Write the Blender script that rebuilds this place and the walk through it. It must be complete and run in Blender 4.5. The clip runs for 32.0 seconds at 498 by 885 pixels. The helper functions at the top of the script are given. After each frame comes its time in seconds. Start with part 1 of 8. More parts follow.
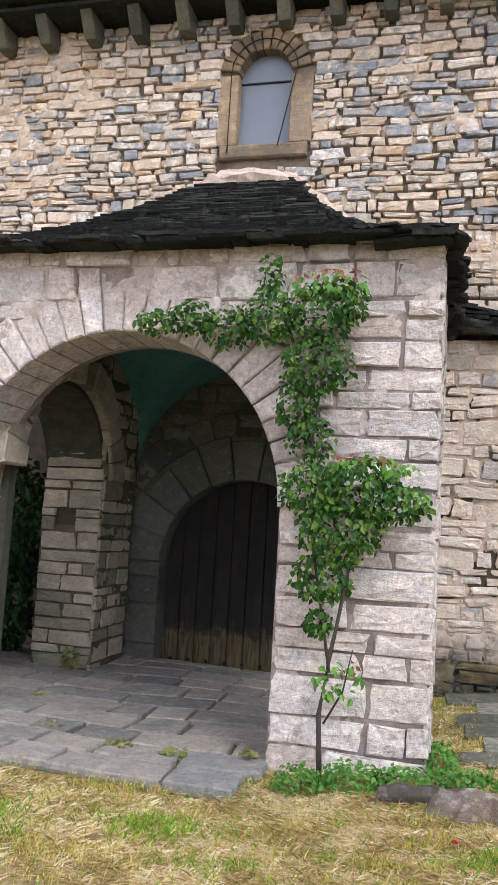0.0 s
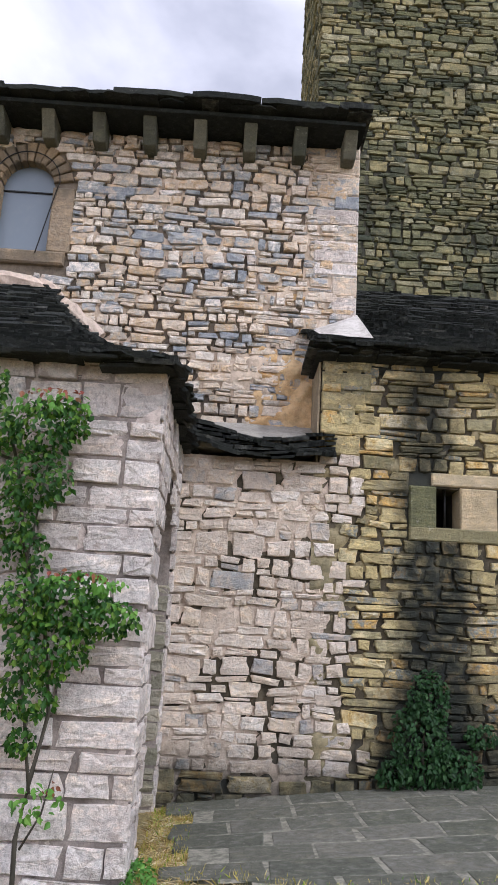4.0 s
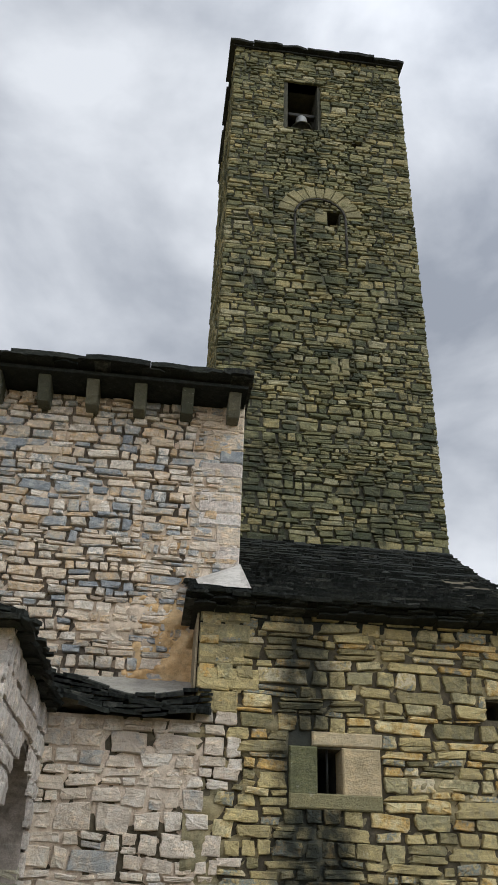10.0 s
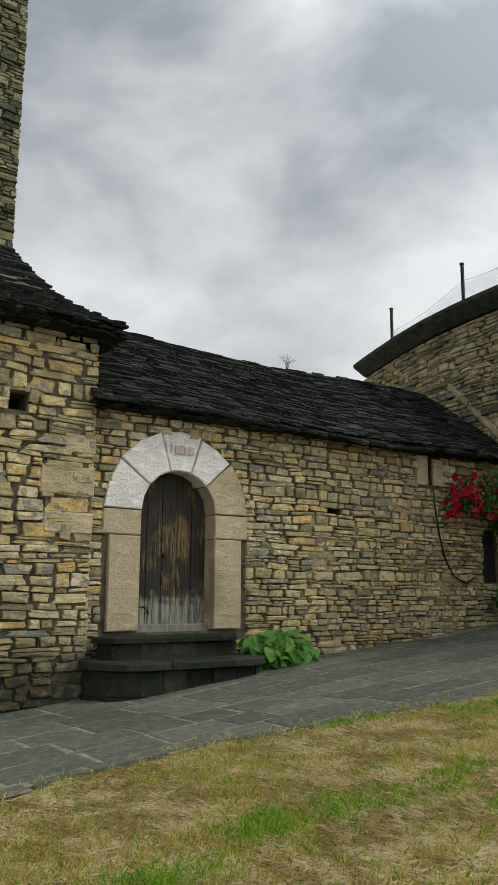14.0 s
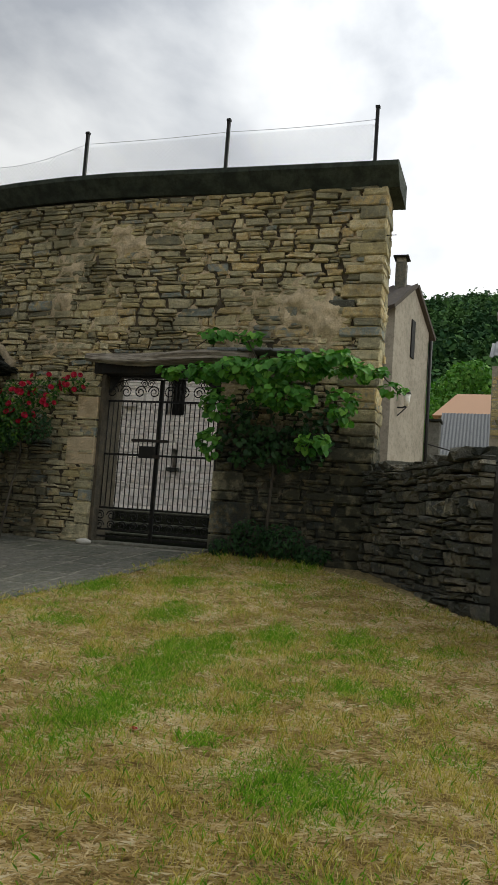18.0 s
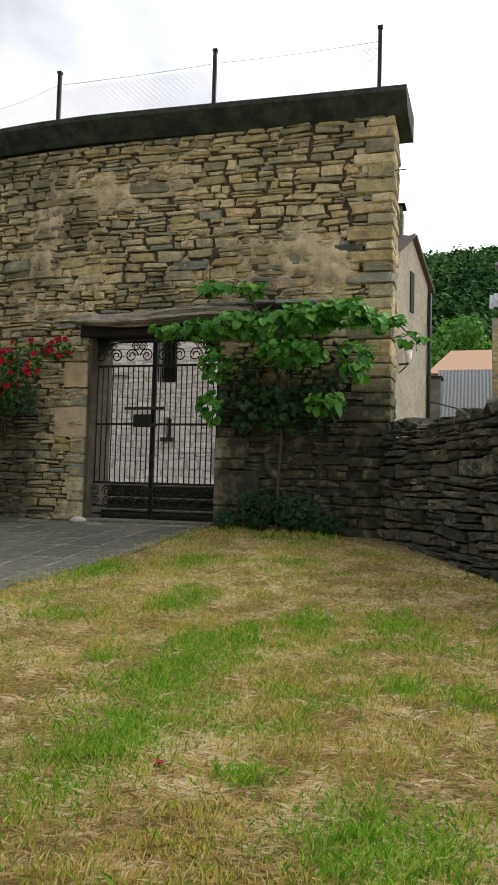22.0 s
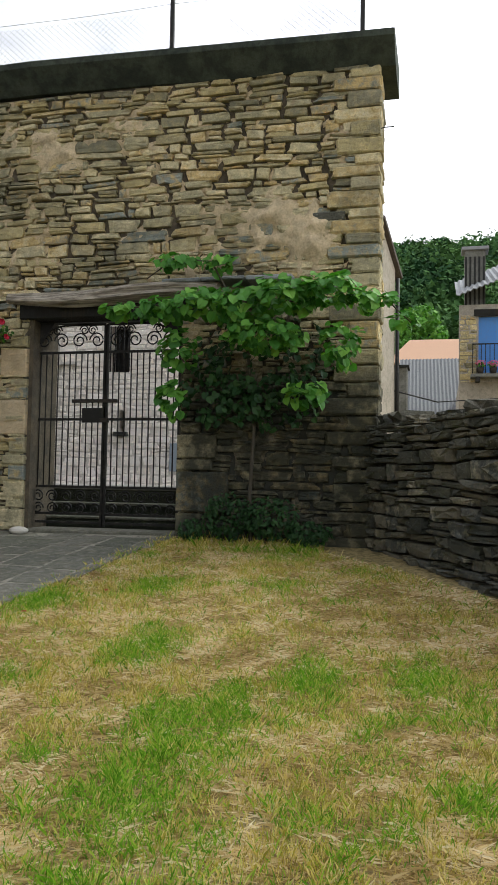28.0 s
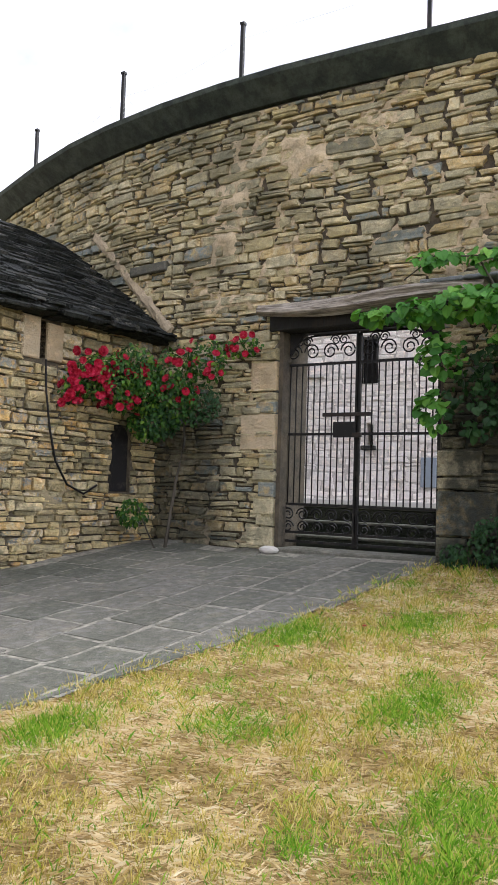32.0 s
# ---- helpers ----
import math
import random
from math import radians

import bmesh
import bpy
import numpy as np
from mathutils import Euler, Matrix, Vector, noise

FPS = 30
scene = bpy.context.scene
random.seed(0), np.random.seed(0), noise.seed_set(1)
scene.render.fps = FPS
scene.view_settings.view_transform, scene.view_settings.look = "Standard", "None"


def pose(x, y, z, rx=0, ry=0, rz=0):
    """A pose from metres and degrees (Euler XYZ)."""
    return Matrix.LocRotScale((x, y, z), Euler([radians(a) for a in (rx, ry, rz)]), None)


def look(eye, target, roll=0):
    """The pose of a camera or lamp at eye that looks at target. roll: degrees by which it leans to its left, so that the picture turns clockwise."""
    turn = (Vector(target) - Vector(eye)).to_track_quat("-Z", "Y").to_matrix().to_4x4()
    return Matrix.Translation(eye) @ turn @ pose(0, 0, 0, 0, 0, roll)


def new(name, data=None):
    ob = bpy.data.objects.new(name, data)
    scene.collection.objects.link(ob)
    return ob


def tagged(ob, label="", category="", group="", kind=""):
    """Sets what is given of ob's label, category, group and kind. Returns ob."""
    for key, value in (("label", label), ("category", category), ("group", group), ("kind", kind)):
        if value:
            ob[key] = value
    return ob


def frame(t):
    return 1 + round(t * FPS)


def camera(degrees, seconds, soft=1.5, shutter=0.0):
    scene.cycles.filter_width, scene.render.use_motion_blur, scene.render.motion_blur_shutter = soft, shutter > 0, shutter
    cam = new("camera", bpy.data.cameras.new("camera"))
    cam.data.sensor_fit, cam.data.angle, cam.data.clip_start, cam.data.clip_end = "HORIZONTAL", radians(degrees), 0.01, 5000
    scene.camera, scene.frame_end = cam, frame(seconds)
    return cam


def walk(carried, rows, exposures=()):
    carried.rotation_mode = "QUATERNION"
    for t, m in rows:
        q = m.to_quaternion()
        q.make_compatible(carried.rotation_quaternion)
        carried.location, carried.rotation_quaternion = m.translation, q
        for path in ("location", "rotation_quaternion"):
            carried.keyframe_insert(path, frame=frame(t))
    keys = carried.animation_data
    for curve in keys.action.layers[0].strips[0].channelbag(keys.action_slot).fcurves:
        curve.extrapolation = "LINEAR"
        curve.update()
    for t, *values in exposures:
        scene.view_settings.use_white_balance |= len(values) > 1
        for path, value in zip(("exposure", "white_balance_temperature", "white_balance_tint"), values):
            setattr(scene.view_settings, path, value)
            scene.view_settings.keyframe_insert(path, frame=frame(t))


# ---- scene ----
# ---- camera: seconds, eye x y z, yaw, pitch, roll ----
cam = camera(34.70, 32.0, 1.1)
EXPOSURES = [(0.0, 0.62, 6080, 8), (2.5, 0.54, 6050, 8), (4.0, 0.34, 5900, 8), (6.5, -0.2, 5950, -6), (9.5, -0.28, 6150, -5), (11.0, 0.1, 6350, 2), (12.5, -0.12, 6450, -4), (15.0, -0.24, 6550, -6), (18.0, -0.25, 6650, -5), (21.0, 0.12, 6650, -2), (24.0, 0.5, 6600, -2), (28.0, 0.5, 6450, -2), (29.5, 0.73, 6400, -3), (31.0, 1.14, 6200, 5), (32.0, 1.08, 6130, 7)]
ROWS = [
    (0.0, 0.015, -0.001, 1.592, 14.19, 5.97, 3.40),
    (0.5, 0.058, -0.012, 1.613, 11.76, 6.28, 2.31),
    (1.0, 0.086, -0.025, 1.624, 10.91, 6.40, 1.53),
    (1.5, 0.128, -0.058, 1.626, 10.36, 6.47, 1.35),
    (2.0, 0.192, -0.110, 1.644, 9.34, 6.61, 1.65),
    (2.5, 0.248, -0.144, 1.666, 7.04, 7.80, 2.82),
    (3.0, 0.317, -0.176, 1.709, 3.44, 9.27, 3.62),
    (3.5, 0.373, -0.201, 1.729, -0.04, 11.28, 3.45),
    (4.0, 0.410, -0.194, 1.746, -1.38, 13.35, 3.29),
    (4.5, 0.446, -0.177, 1.761, -2.24, 15.98, 3.30),
    (6.5, 0.699, -0.094, 1.818, -4.91, 25.89, 2.86),
    (7.0, 0.728, -0.094, 1.826, -5.25, 27.75, 2.77),
    (7.5, 0.742, -0.111, 1.830, -5.67, 29.38, 2.64),
    (8.0, 0.756, -0.122, 1.844, -5.93, 30.29, 2.47),
    (8.5, 0.770, -0.132, 1.840, -5.92, 30.97, 2.44),
    (9.0, 0.785, -0.155, 1.845, -5.89, 31.28, 2.38),
    (9.5, 0.821, -0.216, 1.840, -5.99, 31.41, 2.16),
    (10.0, 0.884, -0.258, 1.830, -6.20, 30.89, 1.96),
    (10.5, 0.889, -0.322, 1.816, -8.14, 26.90, 1.61),
    (11.0, 1.006, -0.327, 1.786, -12.46, 20.44, 0.47),
    (11.5, 1.053, -0.334, 1.777, -17.49, 17.44, -0.18),
    (12.0, 1.102, -0.320, 1.776, -21.12, 15.44, -0.27),
    (12.5, 1.167, -0.278, 1.772, -24.40, 13.74, 0.05),
    (13.0, 1.215, -0.245, 1.771, -28.53, 12.26, 0.63),
    (13.5, 1.246, -0.250, 1.763, -32.88, 11.11, 0.64),
    (14.0, 1.340, -0.233, 1.762, -37.32, 10.64, 0.34),
    (14.5, 1.398, -0.274, 1.766, -42.52, 10.26, 0.27),
    (15.0, 1.473, -0.309, 1.767, -48.05, 9.80, 0.76),
    (15.5, 1.544, -0.333, 1.767, -53.71, 8.95, 1.78),
    (17.5, 1.879, -0.224, 1.785, -70.33, 5.90, 4.30),
    (18.0, 1.931, -0.164, 1.793, -72.14, 5.72, 4.20),
    (18.5, 2.005, -0.122, 1.784, -73.04, 5.52, 3.95),
    (19.0, 2.116, -0.059, 1.785, -73.26, 5.40, 3.60),
    (19.5, 2.246, -0.021, 1.787, -73.13, 5.46, 3.52),
    (20.0, 2.364, 0.031, 1.817, -72.99, 5.43, 3.40),
    (20.5, 2.444, 0.078, 1.822, -72.79, 4.94, 2.75),
    (21.0, 2.529, 0.133, 1.817, -72.72, 4.19, 2.05),
    (21.5, 2.613, 0.207, 1.814, -72.73, 3.72, 1.74),
    (22.0, 2.704, 0.294, 1.806, -73.06, 3.45, 1.66),
    (22.5, 2.757, 0.371, 1.814, -74.21, 2.92, 1.36),
    (23.0, 2.844, 0.432, 1.817, -76.02, 2.08, 1.24),
    (23.5, 2.965, 0.477, 1.839, -76.86, 1.42, 1.33),
    (24.0, 3.105, 0.523, 1.859, -76.95, 1.13, 1.72),
    (24.5, 3.220, 0.542, 1.868, -76.79, 1.26, 2.38),
    (25.0, 3.315, 0.571, 1.877, -76.57, 1.38, 2.71),
    (25.5, 3.366, 0.594, 1.927, -75.96, 1.23, 2.32),
    (27.5, 3.755, 0.798, 1.932, -76.36, 2.60, 1.02),
    (28.0, 3.857, 0.804, 1.944, -76.44, 2.88, 1.04),
    (28.5, 3.968, 0.837, 1.973, -76.56, 3.07, 1.92),
    (29.0, 4.069, 0.848, 1.991, -76.47, 3.13, 2.87),
    (29.5, 4.134, 0.856, 1.981, -75.42, 3.11, 2.82),
    (30.0, 4.222, 0.880, 1.957, -71.79, 3.04, 2.41),
    (30.5, 4.288, 0.954, 1.974, -68.17, 2.72, 2.10),
    (31.0, 4.370, 1.026, 1.973, -65.20, 2.86, 2.03),
    (31.5, 4.381, 1.104, 2.018, -62.33, 2.93, 1.79),
    (32.0, 4.421, 1.167, 2.017, -59.09, 3.30, 1.84),
]
walk(cam, [(t, pose(x, y, z, 90 + pitch, 0, yaw) @ pose(0, 0, 0, 0, 0, roll)) for t, x, y, z, yaw, pitch, roll in ROWS], EXPOSURES)

# ---- world: overcast sky with soft cloud, one wide sun ----
world = bpy.data.worlds.new("overcast_sky")
scene.world = world
world.use_nodes = True
wt = world.node_tree
wt.nodes.clear()


def wnode(kind, **sets):
    n = wt.nodes.new(kind)
    for key, value in sets.items():
        n.inputs[key.replace("_", " ")].default_value = value
    return n


SUN_ELEV, SUN_ROT = radians(47), radians(136)
sky = wt.nodes.new("ShaderNodeTexSky")
sky.sky_type, sky.sun_disc, sky.sun_elevation, sky.sun_rotation = "NISHITA", False, SUN_ELEV, SUN_ROT
sky_dim = wt.nodes.new("ShaderNodeMix")
sky_dim.data_type = "RGBA"
sky_dim.blend_type = "MULTIPLY"
sky_dim.inputs[0].default_value = 1.0
sky_dim.inputs[7].default_value = (0.55, 0.55, 0.55, 1)
wt.links.new(sky.outputs[0], sky_dim.inputs[6])
coords = wt.nodes.new("ShaderNodeTexCoord")
stretch = wt.nodes.new("ShaderNodeMapping")
stretch.inputs["Scale"].default_value = (1.0, 1.0, 1.7)
stretch.inputs["Location"].default_value = (0.7, 2.2, 0.3)
wt.links.new(coords.outputs["Generated"], stretch.inputs["Vector"])
cloud = wnode("ShaderNodeTexNoise", Scale=2.9, Detail=7.0, Roughness=0.5, Distortion=0.2)
wt.links.new(stretch.outputs[0], cloud.inputs["Vector"])
tone = wt.nodes.new("ShaderNodeValToRGB")
tone.color_ramp.elements[0].position, tone.color_ramp.elements[0].color = 0.38, (4.3, 4.25, 5.15, 1)
tone.color_ramp.elements[1].position, tone.color_ramp.elements[1].color = 0.64, (10.2, 9.6, 10.6, 1)
wt.links.new(cloud.outputs[0], tone.inputs[0])
# the cloud thins to bright haze towards the horizon
apart = wt.nodes.new("ShaderNodeSeparateXYZ")
wt.links.new(coords.outputs["Generated"], apart.inputs[0])
low = wt.nodes.new("ShaderNodeMapRange")
low.interpolation_type = "SMOOTHSTEP"
for n, v in zip((1, 2, 3, 4), (0.02, 0.4, 1.0, 0.0)):
    low.inputs[n].default_value = v
wt.links.new(apart.outputs["Z"], low.inputs[0])
haze = wt.nodes.new("ShaderNodeMix")
haze.data_type = "RGBA"
haze.inputs[7].default_value = (15.0, 14.2, 14.8, 1)
wt.links.new(low.outputs[0], haze.inputs[0])
wt.links.new(tone.outputs[0], haze.inputs[6])
# brighter cloud round the hidden sun
towards = wt.nodes.new("ShaderNodeVectorMath")
towards.operation = "DOT_PRODUCT"
towards.inputs[1].default_value = (math.sin(SUN_ROT) * math.cos(SUN_ELEV), math.cos(SUN_ROT) * math.cos(SUN_ELEV), math.sin(SUN_ELEV))
wt.links.new(coords.outputs["Generated"], towards.inputs[0])
near_sun = wt.nodes.new("ShaderNodeMapRange")
near_sun.interpolation_type = "SMOOTHSTEP"
for n, v in zip((1, 2, 3, 4), (0.25, 1.0, 1.0, 2.3)):
    near_sun.inputs[n].default_value = v
wt.links.new(towards.outputs["Value"], near_sun.inputs[0])
lit = wt.nodes.new("ShaderNodeVectorMath")
lit.operation = "SCALE"
wt.links.new(haze.outputs[2], lit.inputs[0])
wt.links.new(near_sun.outputs[0], lit.inputs["Scale"])
cover = wt.nodes.new("ShaderNodeMix")
cover.data_type = "RGBA"
cover.inputs[0].default_value = 0.94
wt.links.new(sky_dim.outputs[2], cover.inputs[6])
wt.links.new(lit.outputs[0], cover.inputs[7])
back = wnode("ShaderNodeBackground", Strength=0.1)
wt.links.new(cover.outputs[2], back.inputs["Color"])
wout = wt.nodes.new("ShaderNodeOutputWorld")
wt.links.new(back.outputs[0], wout.inputs["Surface"])

sun = new("sun", bpy.data.lights.new("sun", "SUN"))
sun.data.energy, sun.data.angle, sun.data.color = 1.3, radians(20), (1.0, 0.96, 0.9)
sun.matrix_world = look((0, 0, 30), (math.sin(SUN_ROT) * -12, math.cos(SUN_ROT) * -12, 30 - 12 * math.tan(SUN_ELEV)))

# ---- materials ----
class Nodes:
    """A node material with one Principled shader, and short ways to add nodes to it."""

    def __init__(self, name, rough=0.85, metal=0.0):
        self.m = bpy.data.materials.new(name)
        self.m.use_nodes = True
        self.t = self.m.node_tree
        self.b = self.t.nodes["Principled BSDF"]
        self.b.inputs["Roughness"].default_value = rough
        self.b.inputs["Metallic"].default_value = metal
        self.geo = self.add("ShaderNodeNewGeometry")
        self.pos = self.geo.outputs["Position"]

    def add(self, kind):
        return self.t.nodes.new(kind)

    def put(self, socket, value):
        if hasattr(value, "is_linked"):
            self.t.links.new(value, socket)
        else:
            socket.default_value = value

    def noise(self, scale, detail=3.0, rough=0.55, vec=None, stretch=None, distort=0.0):
        n = self.add("ShaderNodeTexNoise")
        n.inputs["Scale"].default_value, n.inputs["Detail"].default_value = scale, detail
        n.inputs["Roughness"].default_value, n.inputs["Distortion"].default_value = rough, distort
        v = vec or self.pos
        if stretch:
            mp = self.add("ShaderNodeMapping")
            mp.inputs["Scale"].default_value = stretch
            self.put(mp.inputs["Vector"], v)
            v = mp.outputs[0]
        self.put(n.inputs["Vector"], v)
        return n.outputs[0]

    def span(self, value, a, b, c=0.0, d=1.0, smooth=True):
        n = self.add("ShaderNodeMapRange")
        n.interpolation_type = "SMOOTHSTEP" if smooth else "LINEAR"
        self.put(n.inputs[0], value)
        for k, v in zip((1, 2, 3, 4), (a, b, c, d)):
            n.inputs[k].default_value = v
        return n.outputs[0]

    def math(self, op, a, b=0.0):
        n = self.add("ShaderNodeMath")
        n.operation = op
        self.put(n.inputs[0], a)
        self.put(n.inputs[1], b)
        return n.outputs[0]

    def mix(self, fac, a, b, how="MIX"):
        n = self.add("ShaderNodeMix")
        n.data_type, n.blend_type = "RGBA", how
        self.put(n.inputs[0], fac)
        self.put(n.inputs[6], a if hasattr(a, "is_linked") else (*a, 1))
        self.put(n.inputs[7], b if hasattr(b, "is_linked") else (*b, 1))
        return n.outputs[2]

    def ramp(self, value, stops, hard=False):
        n = self.add("ShaderNodeValToRGB")
        r = n.color_ramp
        r.interpolation = "CONSTANT" if hard else "LINEAR"
        while len(r.elements) < len(stops):
            r.elements.new(0.5)
        for e, (p, c) in zip(r.elements, stops):
            e.position, e.color = p, (*c, 1)
        self.put(n.inputs[0], value)
        return n.outputs[0]

    def chance(self):
        """A random number for each piece, be it an object or an island of a joined mesh."""
        info = self.add("ShaderNodeObjectInfo")
        return self.math("FRACT", self.math("ADD", info.outputs["Random"], self.math("MULTIPLY", self.geo.outputs["Random Per Island"], 7.31)))

    def axis(self, k):
        n = self.add("ShaderNodeSeparateXYZ")
        self.put(n.inputs[0], self.pos)
        return n.outputs[k]

    def bump(self, height, strength=0.4, distance=0.02):
        n = self.add("ShaderNodeBump")
        n.inputs["Strength"].default_value, n.inputs["Distance"].default_value = strength, distance
        self.put(n.inputs["Height"], height)
        self.t.links.new(n.outputs[0], self.b.inputs["Normal"])

    def done(self, colour, rough=None):
        self.put(self.b.inputs["Base Color"], colour if hasattr(colour, "is_linked") else (*colour, 1))
        if rough is not None:
            self.put(self.b.inputs["Roughness"], rough)
        return self.m


def masonry(name, stops, dirt=(0.05, 0.05, 0.045), dirt_at=(0.52, 0.72), dirt_amount=0.55, moss=0.0, streaks=(), bleach=0.0, grain_amount=0.28, smear=None, lichen=0.35, speck=0.4):
    """Rubble stone: a tone for each stone, grain, veins, soot and lichen, and dark streaks or painted shade at given
    places.
    """
    n = Nodes(name, 0.9)
    n.b.inputs["Specular IOR Level"].default_value = 0.22
    c = n.ramp(n.math("ADD", n.chance(), n.math("MULTIPLY", n.math("SUBTRACT", n.noise(11, 5, 0.65), 0.5), 0.55)), stops)
    grain = n.noise(30, 6, 0.72)
    c = n.mix(n.span(grain, 0.4, 0.7, 0.0, grain_amount), c, n.mix(1.0, c, (0.35, 0.34, 0.32), "MULTIPLY"))
    fine = n.noise(150, 3, 0.6)
    c = n.mix(speck, c, n.ramp(fine, [(0.3, (0.22, 0.22, 0.22)), (0.7, (0.85, 0.84, 0.82))]), "OVERLAY")
    layers = n.noise(6, 4, 0.6, stretch=(1, 1, 2.0), distort=0.4)
    c = n.mix(n.span(layers, 0.48, 0.75, 0, 0.7), c, n.mix(1.0, c, (1.55, 1.48, 1.36), "MULTIPLY"))
    if bleach:
        c = n.mix(n.span(n.noise(15, 5, 0.65), 0.5, 0.64, 0, bleach), c, (0.72, 0.69, 0.66))
    c = n.mix(n.span(n.noise(55, 4, 0.75), 0.57, 0.67, 0, 0.4), c, n.mix(1.0, c, (0.3, 0.3, 0.28), "MULTIPLY"))
    if lichen:
        c = n.mix(n.span(n.noise(24, 5, 0.7), 0.6, 0.68, 0, lichen), c, n.mix(0.5, c, (0.75, 0.74, 0.66)))
    if smear:
        c = n.mix(n.math("MULTIPLY", n.span(n.noise(4.5, 6, 0.7), smear[1], smear[1] + 0.09), 0.85), c, n.mix(n.noise(40, 4), smear[0], tuple(q * 0.7 for q in smear[0])))
    soot = n.noise(1.1, 6, 0.62)
    c = n.mix(n.span(soot, dirt_at[0], dirt_at[1], 0, dirt_amount), c, dirt)
    if moss:
        c = n.mix(n.span(n.noise(5.5, 5, 0.65), 0.56, 0.72, 0, moss), c, (0.07, 0.085, 0.03))
    c = water_or_shade(n, c, streaks)
    n.bump(n.math("ADD", n.math("MULTIPLY", grain, 0.8), n.math("ADD", n.math("MULTIPLY", layers, 0.9), n.math("MULTIPLY", fine, 0.3))), 0.9, 0.03)
    return n.done(c)


def water_or_shade(n, c, streaks):
    """Black algae where rainwater runs down a wall, or shade painted the same way: axis along it, from, to, foot, head,
    strength.
    """
    for axis, a0, a1, z0, z1, amount in streaks:
        soft = 0.16
        along = n.axis(axis)
        wob = n.math("ADD", along, n.math("MULTIPLY", n.math("SUBTRACT", n.noise(2.6, 6, 0.7), 0.5), 0.6))
        f = n.math("MULTIPLY", n.span(wob, a0 - soft, a0 + soft), n.span(wob, a1 - soft, a1 + soft, 1, 0))
        z = n.math("ADD", n.axis(2), n.math("MULTIPLY", n.math("SUBTRACT", n.noise(3.1, 4), 0.5), 0.6))
        f = n.math("MULTIPLY", f, n.math("MULTIPLY", n.span(z, z0 - 0.3, z0 + 0.3), n.span(z, z1 - 0.35, z1 + 0.35, 1, 0)))
        f = n.math("MULTIPLY", f, n.span(n.noise(8, 4), 0.3, 0.55, 0.75, 1.0))
        c = n.mix(n.math("MULTIPLY", f, amount), c, (0.022, 0.026, 0.022))
    return c


def earth(name, a, b, scale=6.0, strength=0.5, streaks=(), soot=0.0):
    """Mortar, plaster or soil: two tones, grit and relief."""
    n = Nodes(name, 0.95)
    c = n.mix(n.span(n.noise(scale, 6, 0.62), 0.35, 0.68), a, b)
    c = n.mix(n.span(n.noise(scale * 5, 5, 0.7), 0.45, 0.65, 0, 0.45), c, n.mix(1.0, c, (0.45, 0.43, 0.4), "MULTIPLY"))
    if soot:
        c = n.mix(n.span(n.noise(1.1, 6, 0.62), 0.52, 0.72, 0, soot), c, (0.05, 0.05, 0.045))
    c = water_or_shade(n, c, streaks)
    grit = n.noise(90, 4, 0.7)
    c = n.mix(0.3, c, n.ramp(grit, [(0.3, (0.2, 0.2, 0.2)), (0.7, (0.8, 0.8, 0.8))]), "OVERLAY")
    n.bump(n.math("ADD", grit, n.math("MULTIPLY", n.noise(14, 5), 1.2)), strength, 0.015)
    return n.done(c)


LOW_STREAKS = ((0, 2.1, 2.82, 0.4, 3.0, 0.97), (0, 2.12, 2.6, 2.8, 4.5, 0.9), (0, 1.9, 5.4, -1.0, 1.2, 0.92), (0, -0.5, 2.2, -1.0, 0.62, 0.88))
# shade under the vine and behind the rose, painted in with the wall's damp
GATE_SHADE_STAINS = ((1, 0.9, 3.6, 0.5, 3.25, 0.93), (1, 6.2, 7.5, 0.5, 2.9, 0.75))
nave_stone = masonry("nave_rubble", [(0.0, (0.24, 0.26, 0.29)), (0.14, (0.36, 0.37, 0.39)), (0.22, (0.62, 0.5, 0.38)), (0.42, (0.76, 0.64, 0.53)), (0.52, (0.58, 0.41, 0.25)), (0.62, (0.42, 0.37, 0.31)), (0.72, (0.82, 0.73, 0.65)), (0.84, (0.5, 0.42, 0.33)), (0.93, (0.33, 0.345, 0.36)), (1.0, (0.82, 0.74, 0.67))], dirt_amount=0.2, bleach=0.3, smear=((0.7, 0.58, 0.48), 0.56))
low_stone = masonry("low_house_rubble", [(0.0, (0.2, 0.18, 0.103)), (0.2, (0.44, 0.36, 0.188)), (0.4, (0.6, 0.49, 0.25)), (0.55, (0.32, 0.29, 0.175)), (0.68, (0.7, 0.59, 0.35)), (0.8, (0.56, 0.36, 0.12)), (0.9, (0.23, 0.26, 0.25)), (0.95, (0.54, 0.42, 0.2)), (1.0, (0.66, 0.57, 0.4))], dirt_amount=0.5, moss=0.35, streaks=LOW_STREAKS, bleach=0.05, smear=((0.36, 0.32, 0.2), 0.58))
tower_stone = masonry("tower_rubble", [(0.0, (0.07, 0.077, 0.053)), (0.25, (0.15, 0.15, 0.082)), (0.45, (0.26, 0.24, 0.127)), (0.65, (0.12, 0.123, 0.08)), (0.8, (0.35, 0.295, 0.147)), (0.92, (0.21, 0.202, 0.129)), (1.0, (0.4, 0.365, 0.236))], dirt=(0.028, 0.036, 0.026), dirt_at=(0.48, 0.64), dirt_amount=0.68, moss=0.45)
